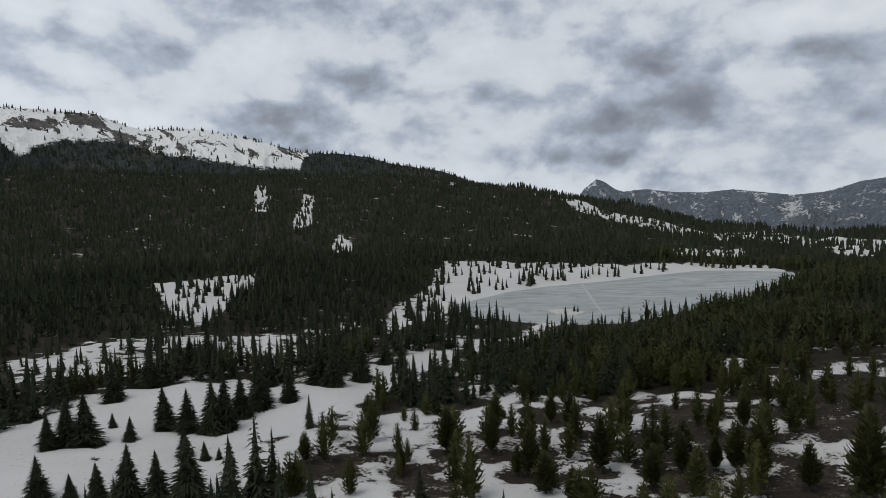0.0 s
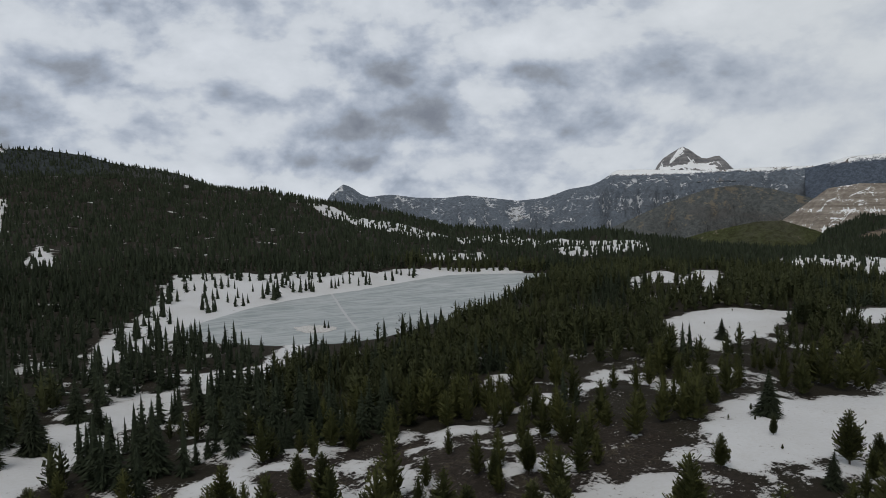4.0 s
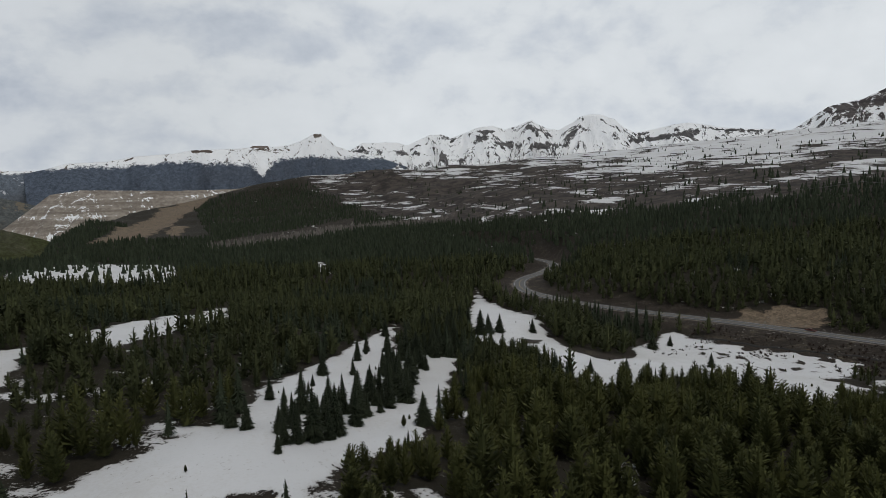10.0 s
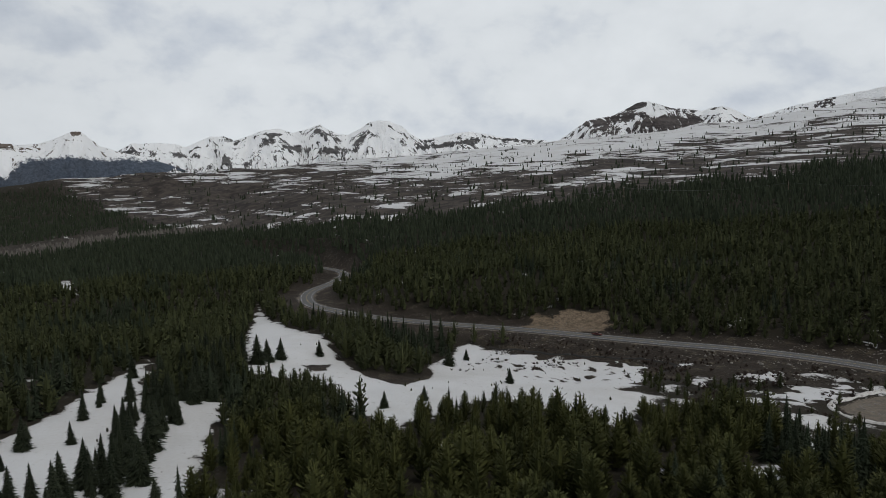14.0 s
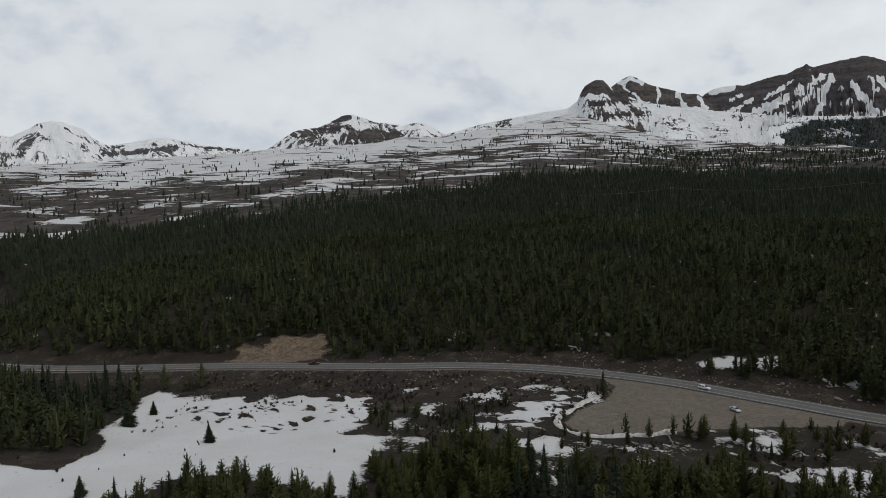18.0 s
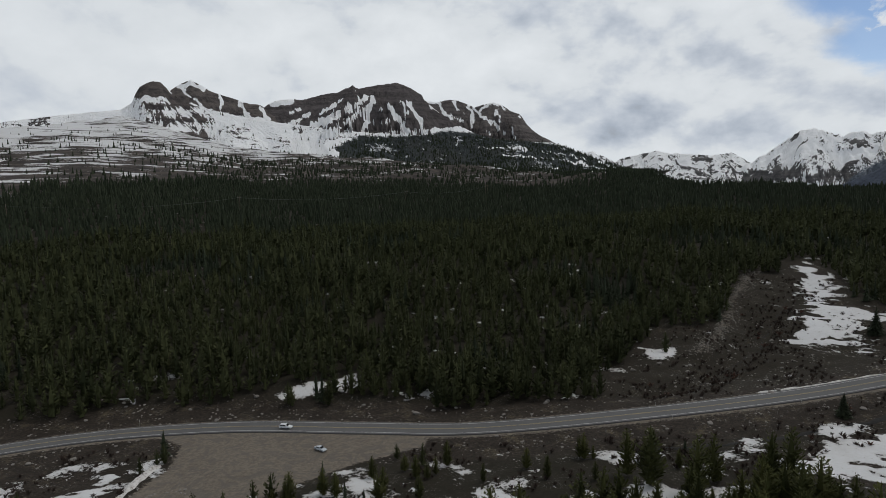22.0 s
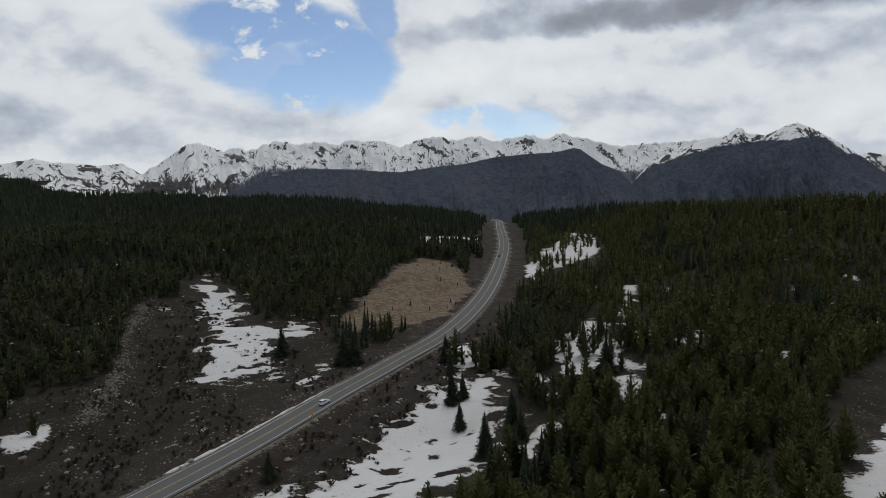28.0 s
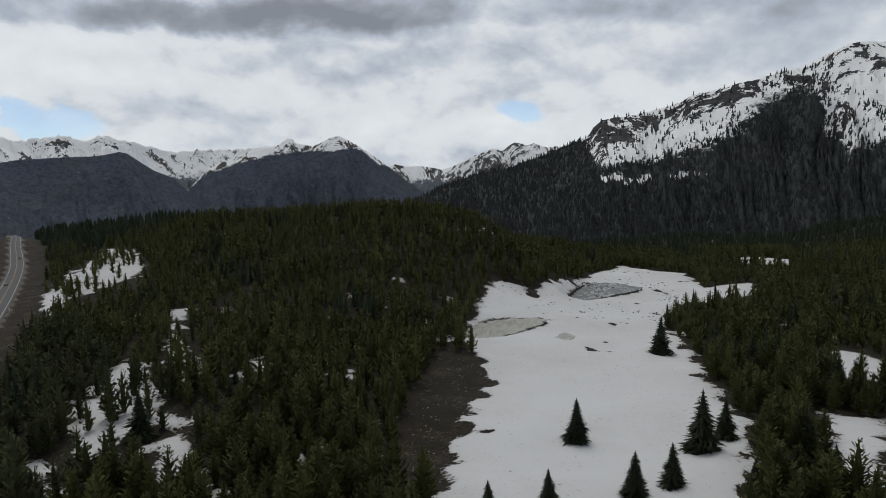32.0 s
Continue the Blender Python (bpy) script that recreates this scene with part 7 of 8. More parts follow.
BODY = {"suv": [(-2.3, 0.42), (-2.35, 0.95), (-2.2, 1.12), (0.95, 1.12), (2.1, 0.98), (2.32, 0.75), (2.32, 0.42)],
        "sedan": [(-2.35, 0.40), (-2.38, 0.85), (-2.25, 1.02), (-1.6, 1.05), (0.9, 0.98), (2.15, 0.82), (2.36, 0.62), (2.36, 0.40)],
        "pickup": [(-2.9, 0.5), (-2.95, 1.12), (-1.0, 1.12), (1.2, 1.15), (2.55, 1.05), (2.75, 0.8), (2.75, 0.5)]}
CABIN = {"suv": [(-2.25, 1.10), (-1.95, 1.68), (0.15, 1.72), (1.05, 1.10)], "sedan": [(-1.75, 1.0), (-1.0, 1.42), (0.25, 1.44), (1.2, 0.97)],
         "pickup": [(-1.0, 1.10), (-0.85, 1.80), (0.5, 1.82), (1.35, 1.12)]}
WINDOWS = {"suv": [(-1.9, -0.9, 1.18, 1.58), (-0.8, 0.05, 1.18, 1.60)], "sedan": [(-1.15, -0.35, 1.06, 1.36), (-0.25, 0.5, 1.06, 1.36)],
           "pickup": [(-0.75, -0.1, 1.22, 1.68), (0.0, 0.75, 1.22, 1.66)]}


def car(kind, x, y, heading, paint, label):
    top = new({"suv": "suv", "sedan": "sedan", "pickup": "pickup_truck"}[kind])
    w = 0.92 if kind != "pickup" else 0.98
    bm = side_shape(bmesh.new(), BODY[kind], -w, w, 0.06)
    bmesh.ops.bevel(bm, geom=bm.edges[:], offset=0.05, segments=2, affect="EDGES")
    body = part("body", bm, paint, top)
    bm = side_shape(bmesh.new(), CABIN[kind], -w + 0.06, w - 0.06, 0.16)
    bmesh.ops.bevel(bm, geom=bm.edges[:], offset=0.04, segments=2, affect="EDGES")
    part("roof", bm, paint, top)
    for s in (-1, 1):
        for a, b, c, d in WINDOWS[kind]:
            y0 = s * (w - 0.13)
            part("side_window", box(bmesh.new(), a, b, min(y0, y0 + s * 0.08), max(y0, y0 + s * 0.08), c, d, 0.02), GLASS_DARK, top, "tinted side window")
        part("head_lamp", box(bmesh.new(), BODY[kind][-2][0] - 0.2, BODY[kind][-2][0] + 0.015, s * 0.68 - 0.16, s * 0.68 + 0.16, 0.66, 0.78, 0.02), LAMP_CLEAR, top, "clear head lamp")
        part("tail_lamp", box(bmesh.new(), BODY[kind][1][0] - 0.015, BODY[kind][1][0] + 0.1, s * 0.76 - 0.1, s * 0.76 + 0.1, 0.78, 0.98, 0.02), LAMP_RED, top, "red tail lamp")
        for ax in (-1.42, 1.40) if kind != "pickup" else (-1.85, 1.75):
            turn = Matrix.Translation((ax, s * (w - 0.06), 0.34)) @ Matrix.Rotation(math.pi / 2, 4, "X")
            bm = bmesh.new()
            bmesh.ops.create_cone(bm, cap_ends=True, segments=18, radius1=0.35, radius2=0.35, depth=0.24, matrix=turn)
            wheel = part("wheel", bm, RUBBER, top)
            bm = bmesh.new()
            bmesh.ops.create_cone(bm, cap_ends=True, segments=12, radius1=0.22, radius2=0.2, depth=0.26, matrix=turn)
            part("rim", bm, STEEL, wheel, "grey alloy rim")
    c = CABIN[kind]
    for name, p, q in (("windscreen", c[3], c[2]), ("rear_window", c[0], c[1])):
        bm = bmesh.new()
        vs = []
        for f, yy in ((0.12, w - 0.2), (0.88, w - 0.3)):
            px, pz = p[0] + (q[0] - p[0]) * f, p[1] + (q[1] - p[1]) * f
            out = 0.03 if name == "windscreen" else -0.03
            vs += [bm.verts.new((px + out, yy, pz + 0.03)), bm.verts.new((px + out, -yy, pz + 0.03))]
        bm.faces.new((vs[0], vs[1], vs[3], vs[2]))
        bmesh.ops.solidify(bm, geom=bm.faces[:], thickness=0.02)
        part(name, bm, GLASS_DARK, top, "dark glass")
    d, z, _ = along([x], [y], ROAD_LINE)
    top.matrix_basis = pose(x, y, z[0] + 0.13 if d[0] < 6 else height_at(x, y) + 0.02, 0, 0, heading)
    return tagged(top, label, "car")


def road_heading(x, y):
    i = int(np.argmin(np.hypot(ROAD_LINE[:, 0] - x, ROAD_LINE[:, 1] - y)))
    a, b = ROAD_LINE[max(i - 1, 0)], ROAD_LINE[min(i + 1, len(ROAD_LINE) - 1)]
    return math.degrees(math.atan2(b[1] - a[1], b[0] - a[0]))


def lane(x, y, offset):
    i = int(np.argmin(np.hypot(ROAD_FINE[:, 0] - x, ROAD_FINE[:, 1] - y)))
    h = radians(road_heading(x, y))
    return ROAD_FINE[i, 0] - math.sin(h) * offset, ROAD_FINE[i, 1] + math.cos(h) * offset


car("sedan", 273, -162, 160, CAR_SILVER, "pale silver sedan parked on the gravel pull-out")
for kind, x, y, off, flip, paint, label in (
        ("suv", 296, -181, 2.2, 180, CAR_WHITE, "white sport utility car on the highway"),
        ("suv", 80, -260, 2.2, 180, CAR_WHITE, "white sport utility car driving up the highway"),
        ("pickup", 451, -74, -2.2, 0, CAR_RED, "dark red pickup truck on the highway"),
        ("sedan", -172, -512, -2.2, 0, CAR_DARK, "dark sedan on the highway below the pass"),
        ("suv", -268, -636, 2.2, 180, CAR_SILVER, "silver car near the top of the pass")):
    px, py = lane(x, y, off)
    car(kind, px, py, road_heading(x, y) + flip, paint, label)


def post(bm, x, y, z0, z1, r):
    bmesh.ops.create_cone(bm, cap_ends=True, segments=8, radius1=r, radius2=r, depth=z1 - z0, matrix=Matrix.Translation((x, y, (z0 + z1) / 2)))
    return bm


def diamond_sign(x, y, face, label):
    top = new("road_sign")
    part("post", post(bmesh.new(), 0, 0, 0, 2.5, 0.06), STEEL, top, "galvanised steel post")
    bm = box(bmesh.new(), -0.46, 0.46, -0.02, 0.02, -0.46, 0.46)
    bmesh.ops.transform(bm, matrix=Matrix.Translation((0, -0.09, 2.35)) @ Matrix.Rotation(math.pi / 4, 4, "Y"), verts=bm.verts)
    panel = part("panel", bm, SIGN_YELLOW, top, "yellow diamond panel")
    part("mark", box(bmesh.new(), -0.1, 0.1, -0.125, -0.112, 2.1, 2.55), RUBBER, panel, "black mark")
    top.matrix_basis = pose(x, y, height_at(x, y) - 0.1, 0, 0, face)
    top.scale = (1.25, 1.25, 1.25)
    return tagged(top, label, "road sign")


sx, sy = lane(90, -250, 7.6)
diamond_sign(sx, sy, 120, "yellow diamond warning sign on a steel post beside the road")
sx, sy = lane(-116, -425, 7.6)
diamond_sign(sx, sy, 40, "yellow diamond warning sign at the bend of the highway")
sign = new("marker_sign")
part("post", post(bmesh.new(), 0, 0, 0, 2.2, 0.05), STEEL, sign, "steel post")
part("panel", box(bmesh.new(), -0.4, 0.4, -0.1, -0.06, 1.3, 2.4, 0.01), SIGN_WHITE, sign, "white panel")
sx, sy = lane(353, -163, -9.0)
sign.matrix_basis = pose(sx, sy, height_at(sx, sy) - 0.1, 0, 0, -45)
tagged(sign, "white sign panel on a post beside the highway", "road sign")
marker = new("roadside_marker")
part("post", post(bmesh.new(), 0, 0, 0, 1.25, 0.045), STEEL, marker)
part("reflector", box(bmesh.new(), -0.06, 0.06, -0.07, -0.045, 0.95, 1.2), SIGN_WHITE, marker, "white reflector")
first = True
for i in range(60, len(ROAD_FINE) - 180, 34):
    for off in (6.9, -6.9):
        h = radians(road_heading(*ROAD_FINE[i, :2]))
        mx, my = ROAD_FINE[i, 0] - math.sin(h) * off, ROAD_FINE[i, 1] + math.cos(h) * off
        if inside([mx], [my], PULL_OUT)[0] > -4:
            continue
        m = pose(mx, my, height_at(mx, my) - 0.1, 0, 0, math.degrees(h) + 90)
        if first:
            marker.matrix_basis = m
            tagged(marker, "thin steel roadside marker with a white reflector", "marker post", "roadside markers")
            first = False
        else:
            copy_thing(marker, m)

# power line across the wooded slope
POLES = [(1010, -150), (885, -300), (769, -445), (648, -645), (525, -873), (440, -1010)]


def power_pole(x, y, face):
    top = new("power_pole")
    z = height_at(x, y)
    for s in (-2.2, 2.2):
        part("pole", post(bmesh.new(), s, 0, -0.5, 19.0, 0.2), POLE_WOOD, top)
    part("crossarm", box(bmesh.new(), -4.6, 4.6, -0.14, 0.14, 17.3, 17.65, 0.02), POLE_WOOD, top)
    for s in (-4.2, 0, 4.2):
        part("insulator", post(bmesh.new(), s, 0, 16.4, 17.3, 0.13), STEEL, top, "grey insulator")
    top.matrix_basis = pose(x, y, z, 0, 0, face)
    tagged(top, "tall wooden twin-pole power pylon above the spruces", "power pole", "power poles")
    return z + 16.6


tops = []
for i, (x, y) in enumerate(POLES):
    a, b = POLES[max(i - 1, 0)], POLES[min(i + 1, len(POLES) - 1)]
    h = math.degrees(math.atan2(b[1] - a[1], b[0] - a[0]))
    tops.append((x, y, power_pole(x, y, h + 90), radians(h + 90)))
for s in (-4.2, 0.0, 4.2):
    curve = bpy.data.curves.new("power_wire", "CURVE")
    curve.dimensions, curve.bevel_depth, curve.bevel_resolution = "3D", 0.045, 0
    line = curve.splines.new("POLY")
    pts = []
    for a, b in zip(tops, tops[1:]):
        for k in range(13):
            t = k / 12
            pts.append((a[0] + (b[0] - a[0]) * t + math.cos(a[3]) * s, a[1] + (b[1] - a[1]) * t + math.sin(a[3]) * s, a[2] + (b[2] - a[2]) * t - 6.0 * 4 * t * (1 - t)))
    line.points.add(len(pts) - 1)
    for q, w in zip(line.points, pts):
        q.co = (*w, 1)
    curve.materials.append(WIRE)
    tagged(new("power_wire", curve), "thin sagging power wire over the trees", "power wire", "power wires")


# ---- stones, brush, water and wood on the ground ----
def stone_shape(seed, detail=1):
    r = np.random.RandomState(seed)
    bm = bmesh.new()
    bmesh.ops.create_icosphere(bm, subdivisions=detail, radius=1)
    for v in bm.verts:
        v.co *= r.uniform(0.72, 1.15)
        v.co.z *= 0.68
    return bm


def joined(name, shapes, places, material, label, category, lift=0.0):
    """Many small pieces of one kind in one mesh: (x, y, size, turn)."""
    vs, fs, base = [], [], 0
    P = np.array(places, float)
    Z = land(P[:, 0], P[:, 1])
    for k, (x, y, size, turn) in enumerate(P):
        cv, cf = shapes[k % len(shapes)]
        c, s = math.cos(turn), math.sin(turn)
        vs.append(np.stack([(cv[:, 0] * c - cv[:, 1] * s) * size + x, (cv[:, 0] * s + cv[:, 1] * c) * size + y, cv[:, 2] * size + Z[k] + lift], 1))
        fs.append(cf + base)
        base += len(cv)
    me = mesh_of(name, np.vstack(vs), np.vstack(fs), material, True)
    return tagged(new(name, me), label, category, kind="stuff")


def arrays(bm):
    bmesh.ops.triangulate(bm, faces=bm.faces)
    bm.verts.index_update()
    out = np.array([v.co for v in bm.verts]), np.array([[v.index for v in f.verts] for f in bm.faces])
    bm.free()
    return out


def bush_shape(seed, stems=16):
    """Bare twigs fanning out of one root."""
    r = np.random.RandomState(seed)
    vs, fs = [], []
    for _ in range(stems):
        a, lean, h = r.uniform(0, 6.283), r.uniform(0.15, 1.0), r.uniform(0.6, 1.1)
        tip = np.array([math.cos(a) * lean * h, math.sin(a) * lean * h, h * (1.05 - 0.45 * lean)])
        side = np.array([-math.sin(a), math.cos(a), 0]) * r.uniform(0.05, 0.10)
        root = np.array([r.uniform(-0.2, 0.2), r.uniform(-0.2, 0.2), -0.05])
        mid = root * 0.45 + tip * 0.55 + np.array([0, 0, 0.12])
        k = len(vs)
        vs += [root, mid + side, mid - side, tip, mid + np.array([0, 0, 0.1])]
        fs += [(k, k + 1, k + 4), (k, k + 4, k + 2), (k + 1, k + 3, k + 4), (k + 2, k + 4, k + 3)]
    return np.array(vs), np.array(fs)


rs = np.random.RandomState(55)


def scatter(count, test, x0, x1, y0, y1):
    x, y = rs.uniform(x0, x1, count * 12), rs.uniform(y0, y1, count * 12)
    ok = np.nonzero(test(x, y))[0][:count]
    return x[ok], y[ok]


def roadside(x, y):
    d, _, side = along(x, y, ROAD_LINE)
    return (d > 7.5) & (d < 26 + 10 * waves(x, y, 30, 95)) & (inside(x, y, PULL_OUT) < -1)


shapes = [arrays(stone_shape(i)) for i in range(6)]
x, y = scatter(1900, lambda x, y: roadside(x, y) & (waves(x, y, 18, 96) > -0.1) | (most(x, y, BARE[:1]) > 0) & (waves(x, y, 25, 97) > 0.1), 20, 500, -460, 20)
joined("rubble", shapes, np.stack([x, y, rs.uniform(0.15, 0.55, len(x)) * rs.uniform(0.6, 1.5, len(x)), rs.uniform(0, 6.28, len(x))], 1), STONE, "grey and tan broken stones on the road banks", "stones")
x, y = scatter(700, lambda x, y: (most(x, y, [BARE[1], BROWN_KNOLL]) > 0) & (waves(x, y, 16, 98) > 0.0), -130, 130, -190, 260)
joined("rubble", shapes, np.stack([x, y, rs.uniform(0.12, 0.4, len(x)), rs.uniform(0, 6.28, len(x))], 1), STONE, "small grey stones on bare brown ground", "stones")
x, y = scatter(900, lambda x, y: stroke(x, y, BERM, 7.0) > rs.uniform(0.25, 0.9, len(x)), 100, 170, -445, -285)
joined("rubble", shapes, np.stack([x, y, rs.uniform(0.12, 0.5, len(x)), rs.uniform(0, 6.28, len(x))], 1), STONE, "pale broken stones heaped along a berm", "stones")
boulder_shapes = []
for i in range(4):
    me = bpy.data.meshes.new("boulder")
    bm = stone_shape(70 + i, 2)
    bmesh.ops.smooth_vert(bm, verts=bm.verts, factor=0.4, use_axis_x=True, use_axis_y=True, use_axis_z=True)
    bm.to_mesh(me)
    bm.free()
    me.materials.append(STONE)
    boulder_shapes.append(me)
x, y = scatter(64, lambda x, y: roadside(x, y) | (most(x, y, [BARE[0]]) > 3), 20, 420, -440, -80)
for a, b in zip(x, y):
    ob = new("boulder", boulder_shapes[rs.randint(4)])
    size = rs.uniform(0.5, 1.25)
    ob.matrix_basis = pose(a, b, height_at(a, b) + size * 0.2, rs.uniform(-15, 15), rs.uniform(-15, 15), rs.uniform(0, 360))
    ob.scale = (size * rs.uniform(0.9, 1.4), size, size * rs.uniform(0.8, 1.1))
    tagged(ob, "weathered grey boulder beside the mountain road", "boulder", "roadside boulders")
ob = new("boulder", boulder_shapes[1])
ob.matrix_basis = pose(-20, -139, height_at(-20, -139) + 0.4, 0, 0, 30)
ob.scale = (1.5, 1.2, 1.1)
tagged(ob, "pale boulder on the dark meadow bank", "boulder")

CREEK = [(176, -178, 0), (150, -186, 0), (124, -201, 0), (100, -219, 0), (77, -238, 0), (54, -253, 0), (30, -271, 0), (8, -290, 0), (-25, -319, 0)]
EAST_CREEK = [(344, -110, 0), (352, -85, 0), (375, -70, 0), (392, -88, 0), (418, -62, 0), (440, -40, 0), (462, -12, 0)]


def stream(line, wide, label):
    p = spline(line, 14)
    w = wide * (1 + 0.45 * waves(p[:, 0], p[:, 1], 9, 99))
    p[:, :2] += np.stack([waves(p[:, 0], p[:, 1], 17, 93), waves(p[:, 0], p[:, 1], 17, 94)], 1) * 1.3
    d = np.gradient(p[:, :2], axis=0)
    n = np.stack([-d[:, 1], d[:, 0]], 1) / np.linalg.norm(d, axis=1)[:, None]
    cols = []
    for k in (-1, -0.4, 0.4, 1):
        q = p.copy()
        q[:, :2] += n * (w * k)[:, None]
        q[:, 2] = land(q[:, 0], q[:, 1]) + (0.16 if abs(k) < 1 else -0.1)
        cols.append(q)
    v = np.stack(cols, 1).reshape(-1, 3)
    tagged(new("water", mesh_of("water", v, grid_faces(len(p), 4)[:, ::-1], STREAM_MAT)), label, "stream", kind="structure")


stream(CREEK, 1.3, "dark snowmelt creek beside the highway")
stream([(*p, 0) for p in GULLY], 0.5, "narrow snowmelt stream down the gully")
stream(EAST_CREEK, 1.2, "winding dark creek at the edge of the snow")

bushes = [bush_shape(i) for i in range(6)]


def creekside(x, y):
    d = np.minimum(np.minimum(along(x, y, spline(CREEK, 4))[0], along(x, y, spline([(*p, 0) for p in GULLY], 4))[0]), along(x, y, spline(EAST_CREEK, 4))[0])
    road_d = along(x, y, ROAD_LINE)[0]
    return (d < 11 + 7 * waves(x, y, 20, 92)) & (d > 1.2) & (road_d > 9) & (most(x, y, EAST_MEADOWS) < 0)


x, y = scatter(1100, creekside, -30, 470, -430, 0)
joined("willow_brush", bushes, np.stack([x, y, rs.uniform(0.8, 2.2, len(x)), rs.uniform(0, 6.28, len(x))], 1), TWIGS, "dark leafless willow brush along the creek", "brush")
x, y = scatter(1500, lambda x, y: (most(x, y, BARE[:2] + BARE[-1:] + SPARSE[1:]) > 0) & (along(x, y, ROAD_LINE)[0] > 9) & (inside(x, y, PULL_OUT) < -2) & (waves(x, y, 34, 89) > 0.15), 20, 470, -440, 20)
joined("willow_brush", bushes, np.stack([x, y, rs.uniform(0.7, 2.0, len(x)), rs.uniform(0, 6.28, len(x))], 1), TWIGS, "low dark brush on the thawed slope", "brush")
x, y = scatter(260, lambda x, y: (inside(x, y, WEST_MEADOWS[0]) > 4) & (x < -215) & (waves(x, y, 40, 90) > 0.0), -470, -215, -190, -60)
joined("willow_brush", bushes, np.stack([x, y, rs.uniform(0.5, 1.2, len(x)), rs.uniform(0, 6.28, len(x))], 1), TWIGS, "low twigs poking through the meadow snow", "brush")
bush_meshes = [mesh_of("willow_bush", *bushes[i], TWIGS_RED, True) for i in range(3)]
x, y = scatter(26, lambda x, y: creekside(x, y) & (x > 20), 20, 240, -400, -170)
for a, b in zip(x, y):
    ob = new("willow_bush", bush_meshes[rs.randint(3)])
    ob.matrix_basis = pose(a, b, height_at(a, b) + 0.05, 0, 0, rs.uniform(0, 360))
    s = rs.uniform(1.5, 2.8)
    ob.scale = (s * 1.2, s * 1.2, s)
    tagged(ob, "leafless red-brown willow bush beside the creek", "bush", "red willow bushes")

# ploughed snow along the rim of the pull-out
def snow_bank(line, wide, high, seed, label):
    p = spline([(*q, 0) for q in line], 10)
    d = np.gradient(p[:, :2], axis=0)
    n = np.stack([-d[:, 1], d[:, 0]], 1) / np.linalg.norm(d, axis=1)[:, None]
    size = np.clip(0.75 + 0.6 * waves(p[:, 0], p[:, 1], 8, seed), 0.12, 1.5)
    cols = []
    for k in np.linspace(-1, 1, 9):
        q = p.copy()
        q[:, :2] += n * (wide * k * size)[:, None]
        q[:, 2] = land(q[:, 0], q[:, 1]) - 0.1 + high * size * np.sqrt(max(0, 1 - k * k)) * (1 + 0.35 * waves(q[:, 0], q[:, 1], 3.0, seed + 1))
        cols.append(q)
    tagged(new("snow_bank", mesh_of("snow_bank", np.stack(cols, 1).reshape(-1, 3), grid_faces(len(p), 9)[:, ::-1], SNOW_BANK)), label, "snow bank")


bank = Shader("dirty_snow", 0.8, 0.2)
SNOW_BANK = bank.colour(bank.mix(bank.step(bank.noise(0.9, 6, 0.7), 0.45, 0.7), (0.62, 0.61, 0.60), (0.27, 0.245, 0.22)))
snow_bank([(322, -143), (315, -122), (306, -103), (293, -99), (280, -110), (272, -124)], 1.7, 1.1, 44, "dirty ploughed snow bank round the gravel pull-out")
snow_bank([(66, -276), (90, -262), (116, -246), (134, -236)], 0.7, 0.45, 46, "thin dirty snow strip on the road shoulder")
ring = spline([(300, -128, 0), (306, -122, 0), (304, -114, 0), (297, -113, 0), (294, -121, 0), (300, -128, 0)], 10)
joined("gravel_heap", shapes, np.concatenate([np.stack([ring[:, 0] + rs.uniform(-0.8, 0.8, len(ring)), ring[:, 1] + rs.uniform(-0.8, 0.8, len(ring)), rs.uniform(0.25, 0.7, len(ring)), rs.uniform(0, 6, len(ring))], 1)] * 2),
       STONE, "ring of stones and gravel on the pull-out", "stones", -0.1)

# fallen trunk, bleached snag
log = new("fallen_log")
bm = stem(11.0, 0.32, 0.5)
bmesh.ops.transform(bm, matrix=Matrix.Rotation(math.pi / 2, 4, "Y"), verts=bm.verts)
part("stem", bm, DEADWOOD, log)
for a, l in ((2.5, 1.2), (5.0, 0.9), (7.5, 0.8)):
    bm = stem(l, 0.07, 0.3)
    bmesh.ops.transform(bm, matrix=Matrix.Translation((a, 0, 0.15)) @ Matrix.Rotation(0.7, 4, "X"), verts=bm.verts)
    part("branch_stub", bm, DEADWOOD, log)
log.matrix_basis = pose(270, -118, height_at(265, -112) + 0.45, 0, 0, 137)
tagged(log, "bleached fallen tree trunk lying in the thawed brush", "log")
snag = new("dead_tree")
part("trunk", stem(9.5, 0.28, 0.2), DEADWOOD, snag)
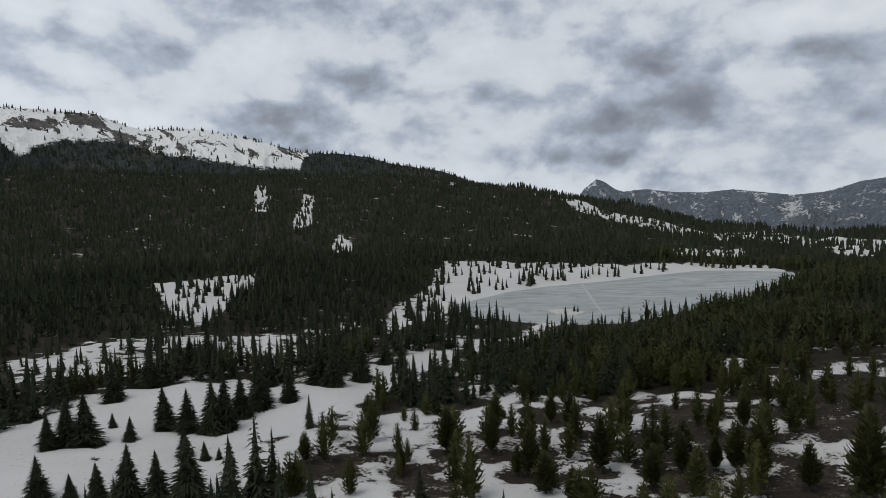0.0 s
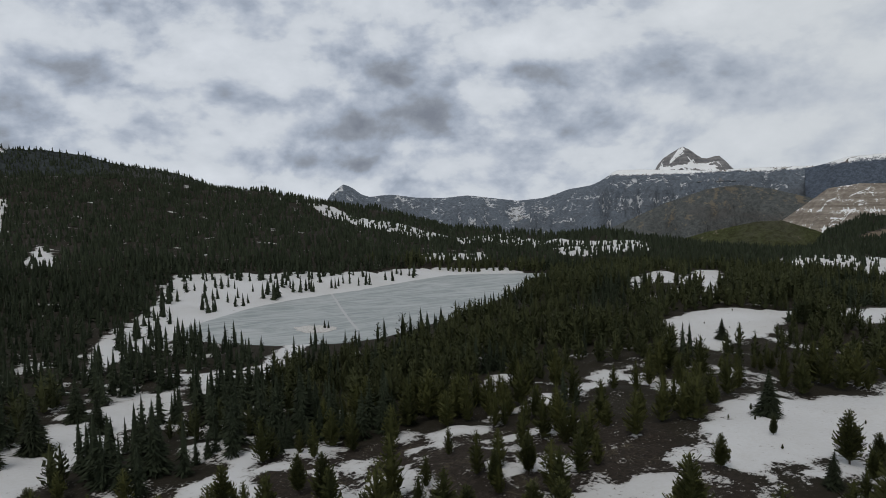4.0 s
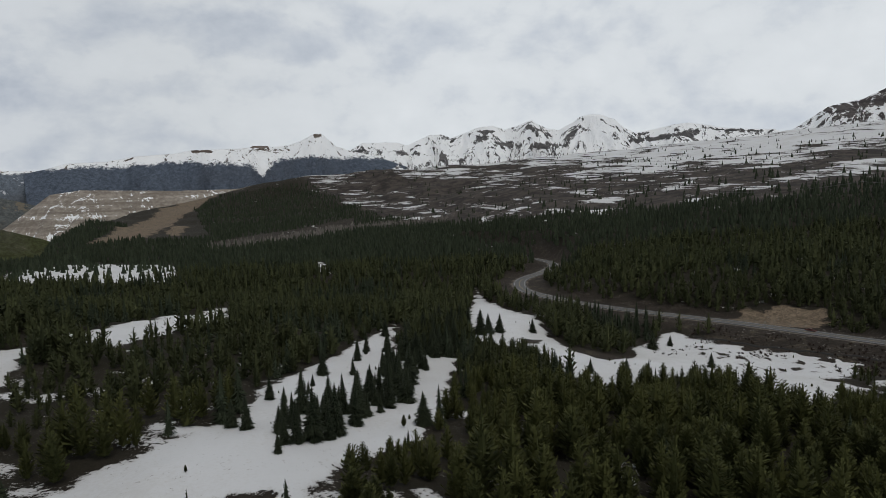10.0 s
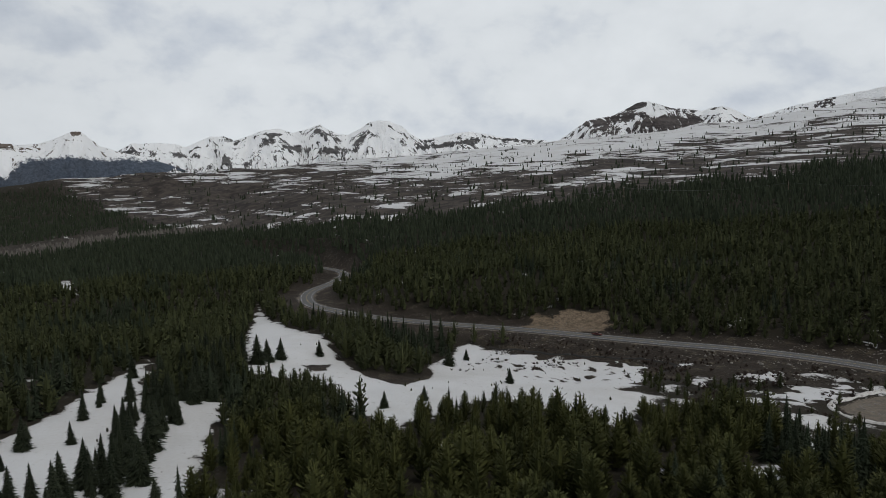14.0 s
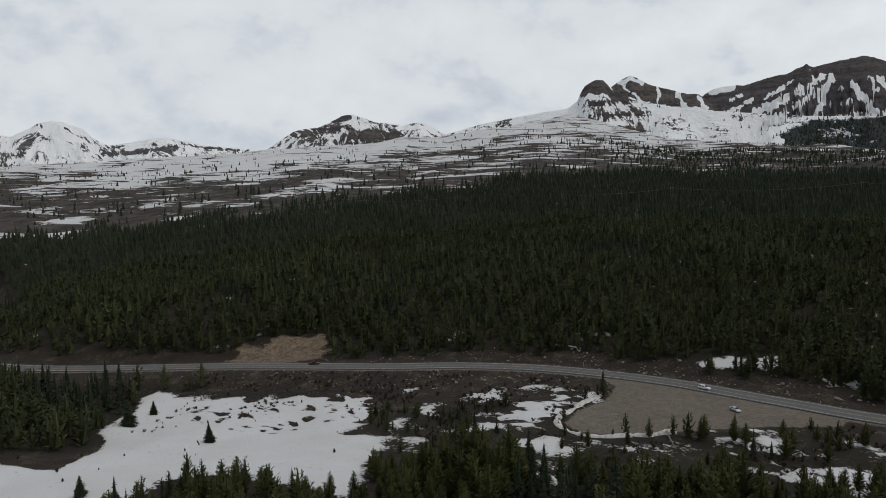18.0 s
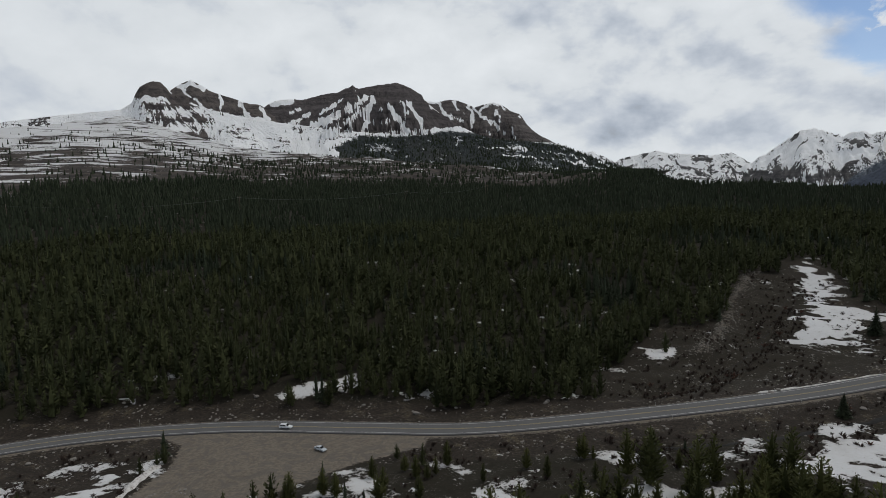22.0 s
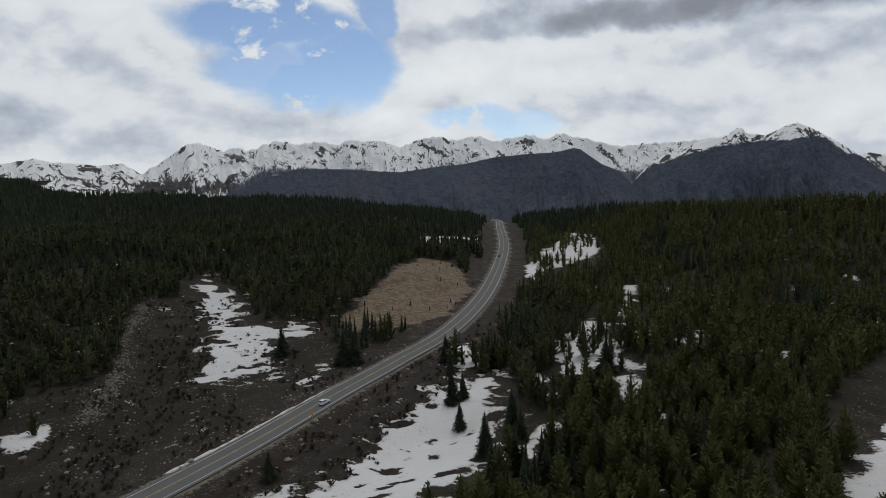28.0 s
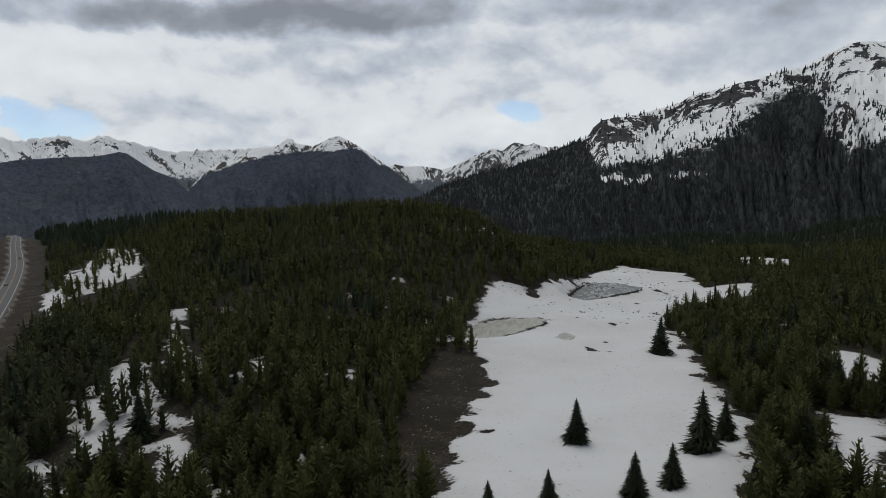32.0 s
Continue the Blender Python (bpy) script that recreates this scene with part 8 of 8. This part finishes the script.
for k in range(16):
    a, h = rs.uniform(0, 360), rs.uniform(1.5, 8.8)
    bm = stem(rs.uniform(0.7, 1.7) * (1 - h / 13), 0.05, 0.3)
    bmesh.ops.transform(bm, matrix=pose(0, 0, h, 95, 0, a), verts=bm.verts)
    part("branch", bm, DEADWOOD, snag)
snag.matrix_basis = pose(-23, -61.5, height_at(-23, -61.5), 2, 1, 0)
tagged(snag, "bare grey dead tree among the spruces", "dead tree")

flat_patch("water", [(-169, -141), (-181, -139), (-175, -133), (-165, -134), (-162, -138)], height_at(-171, -137) + 0.55, POND_ICE, "shallow grey meltwater ice on the snow meadow", "puddle", 1.2, 71)

# the trodden track, the snowy islet and the spit on the lake
v, f = ribbon(spline([(126, 622, LAKE_Z), (120, 570, LAKE_Z), (113, 515, LAKE_Z), (107, 463, LAKE_Z), (104, 430, LAKE_Z)], 10), 0.9, -0.9, 0.02)
tagged(new("ice_track", mesh_of("ice_track", v, f, plain("packed_snow", (0.50, 0.51, 0.52), 0.8, 0.25, 0.3), True)), "pale trodden snow track across the lake ice", "track", kind="structure")
flat_patch("ground", [(70, 458), (80, 459), (88, 454), (94, 444), (88, 436), (78, 434), (71, 444)], LAKE_Z + 0.25, SNOW_BANK, "small snowy islet in the frozen lake", "islet", 1.6, 61)
flat_patch("ground", [(301, 573), (320, 584), (339, 598), (353, 601), (350, 592), (337, 578), (314, 560), (302, 562)], LAKE_Z + 0.3, SNOW_BANK, "low brown spit at the end of the frozen lake", "spit", 1.4, 62)
for a, b, h in ((80, 443, 4.2), (87, 447, 5.5), (89, 445, 4.6)):
    plant("spruce", a, b, h, LAKE_Z + 0.2, 1.0, "small spruce on the islet in the frozen lake")

# seedlings on the open snow and on the cut banks
x, y = scatter(46, lambda x, y: (inside(x, y, MEADOWS[0]) > 5) | (inside(x, y, EAST_MEADOWS[0]) > 4) | (inside(x, y, MEADOWS[1]) > 5), 110, 480, -70, 320)
for a, b in zip(x, y):
    plant("pine", a, b, rs.uniform(0.7, 1.9), label="tiny pine seedling poking through the snow")
x, y = scatter(34, lambda x, y: most(x, y, CUT_BANKS[1:]) > -3, -125, 40, -525, -330)
for a, b in zip(x, y):
    plant("spruce", a, b, rs.uniform(1.0, 3.2), label="young spruce seedling on the tan cut bank")
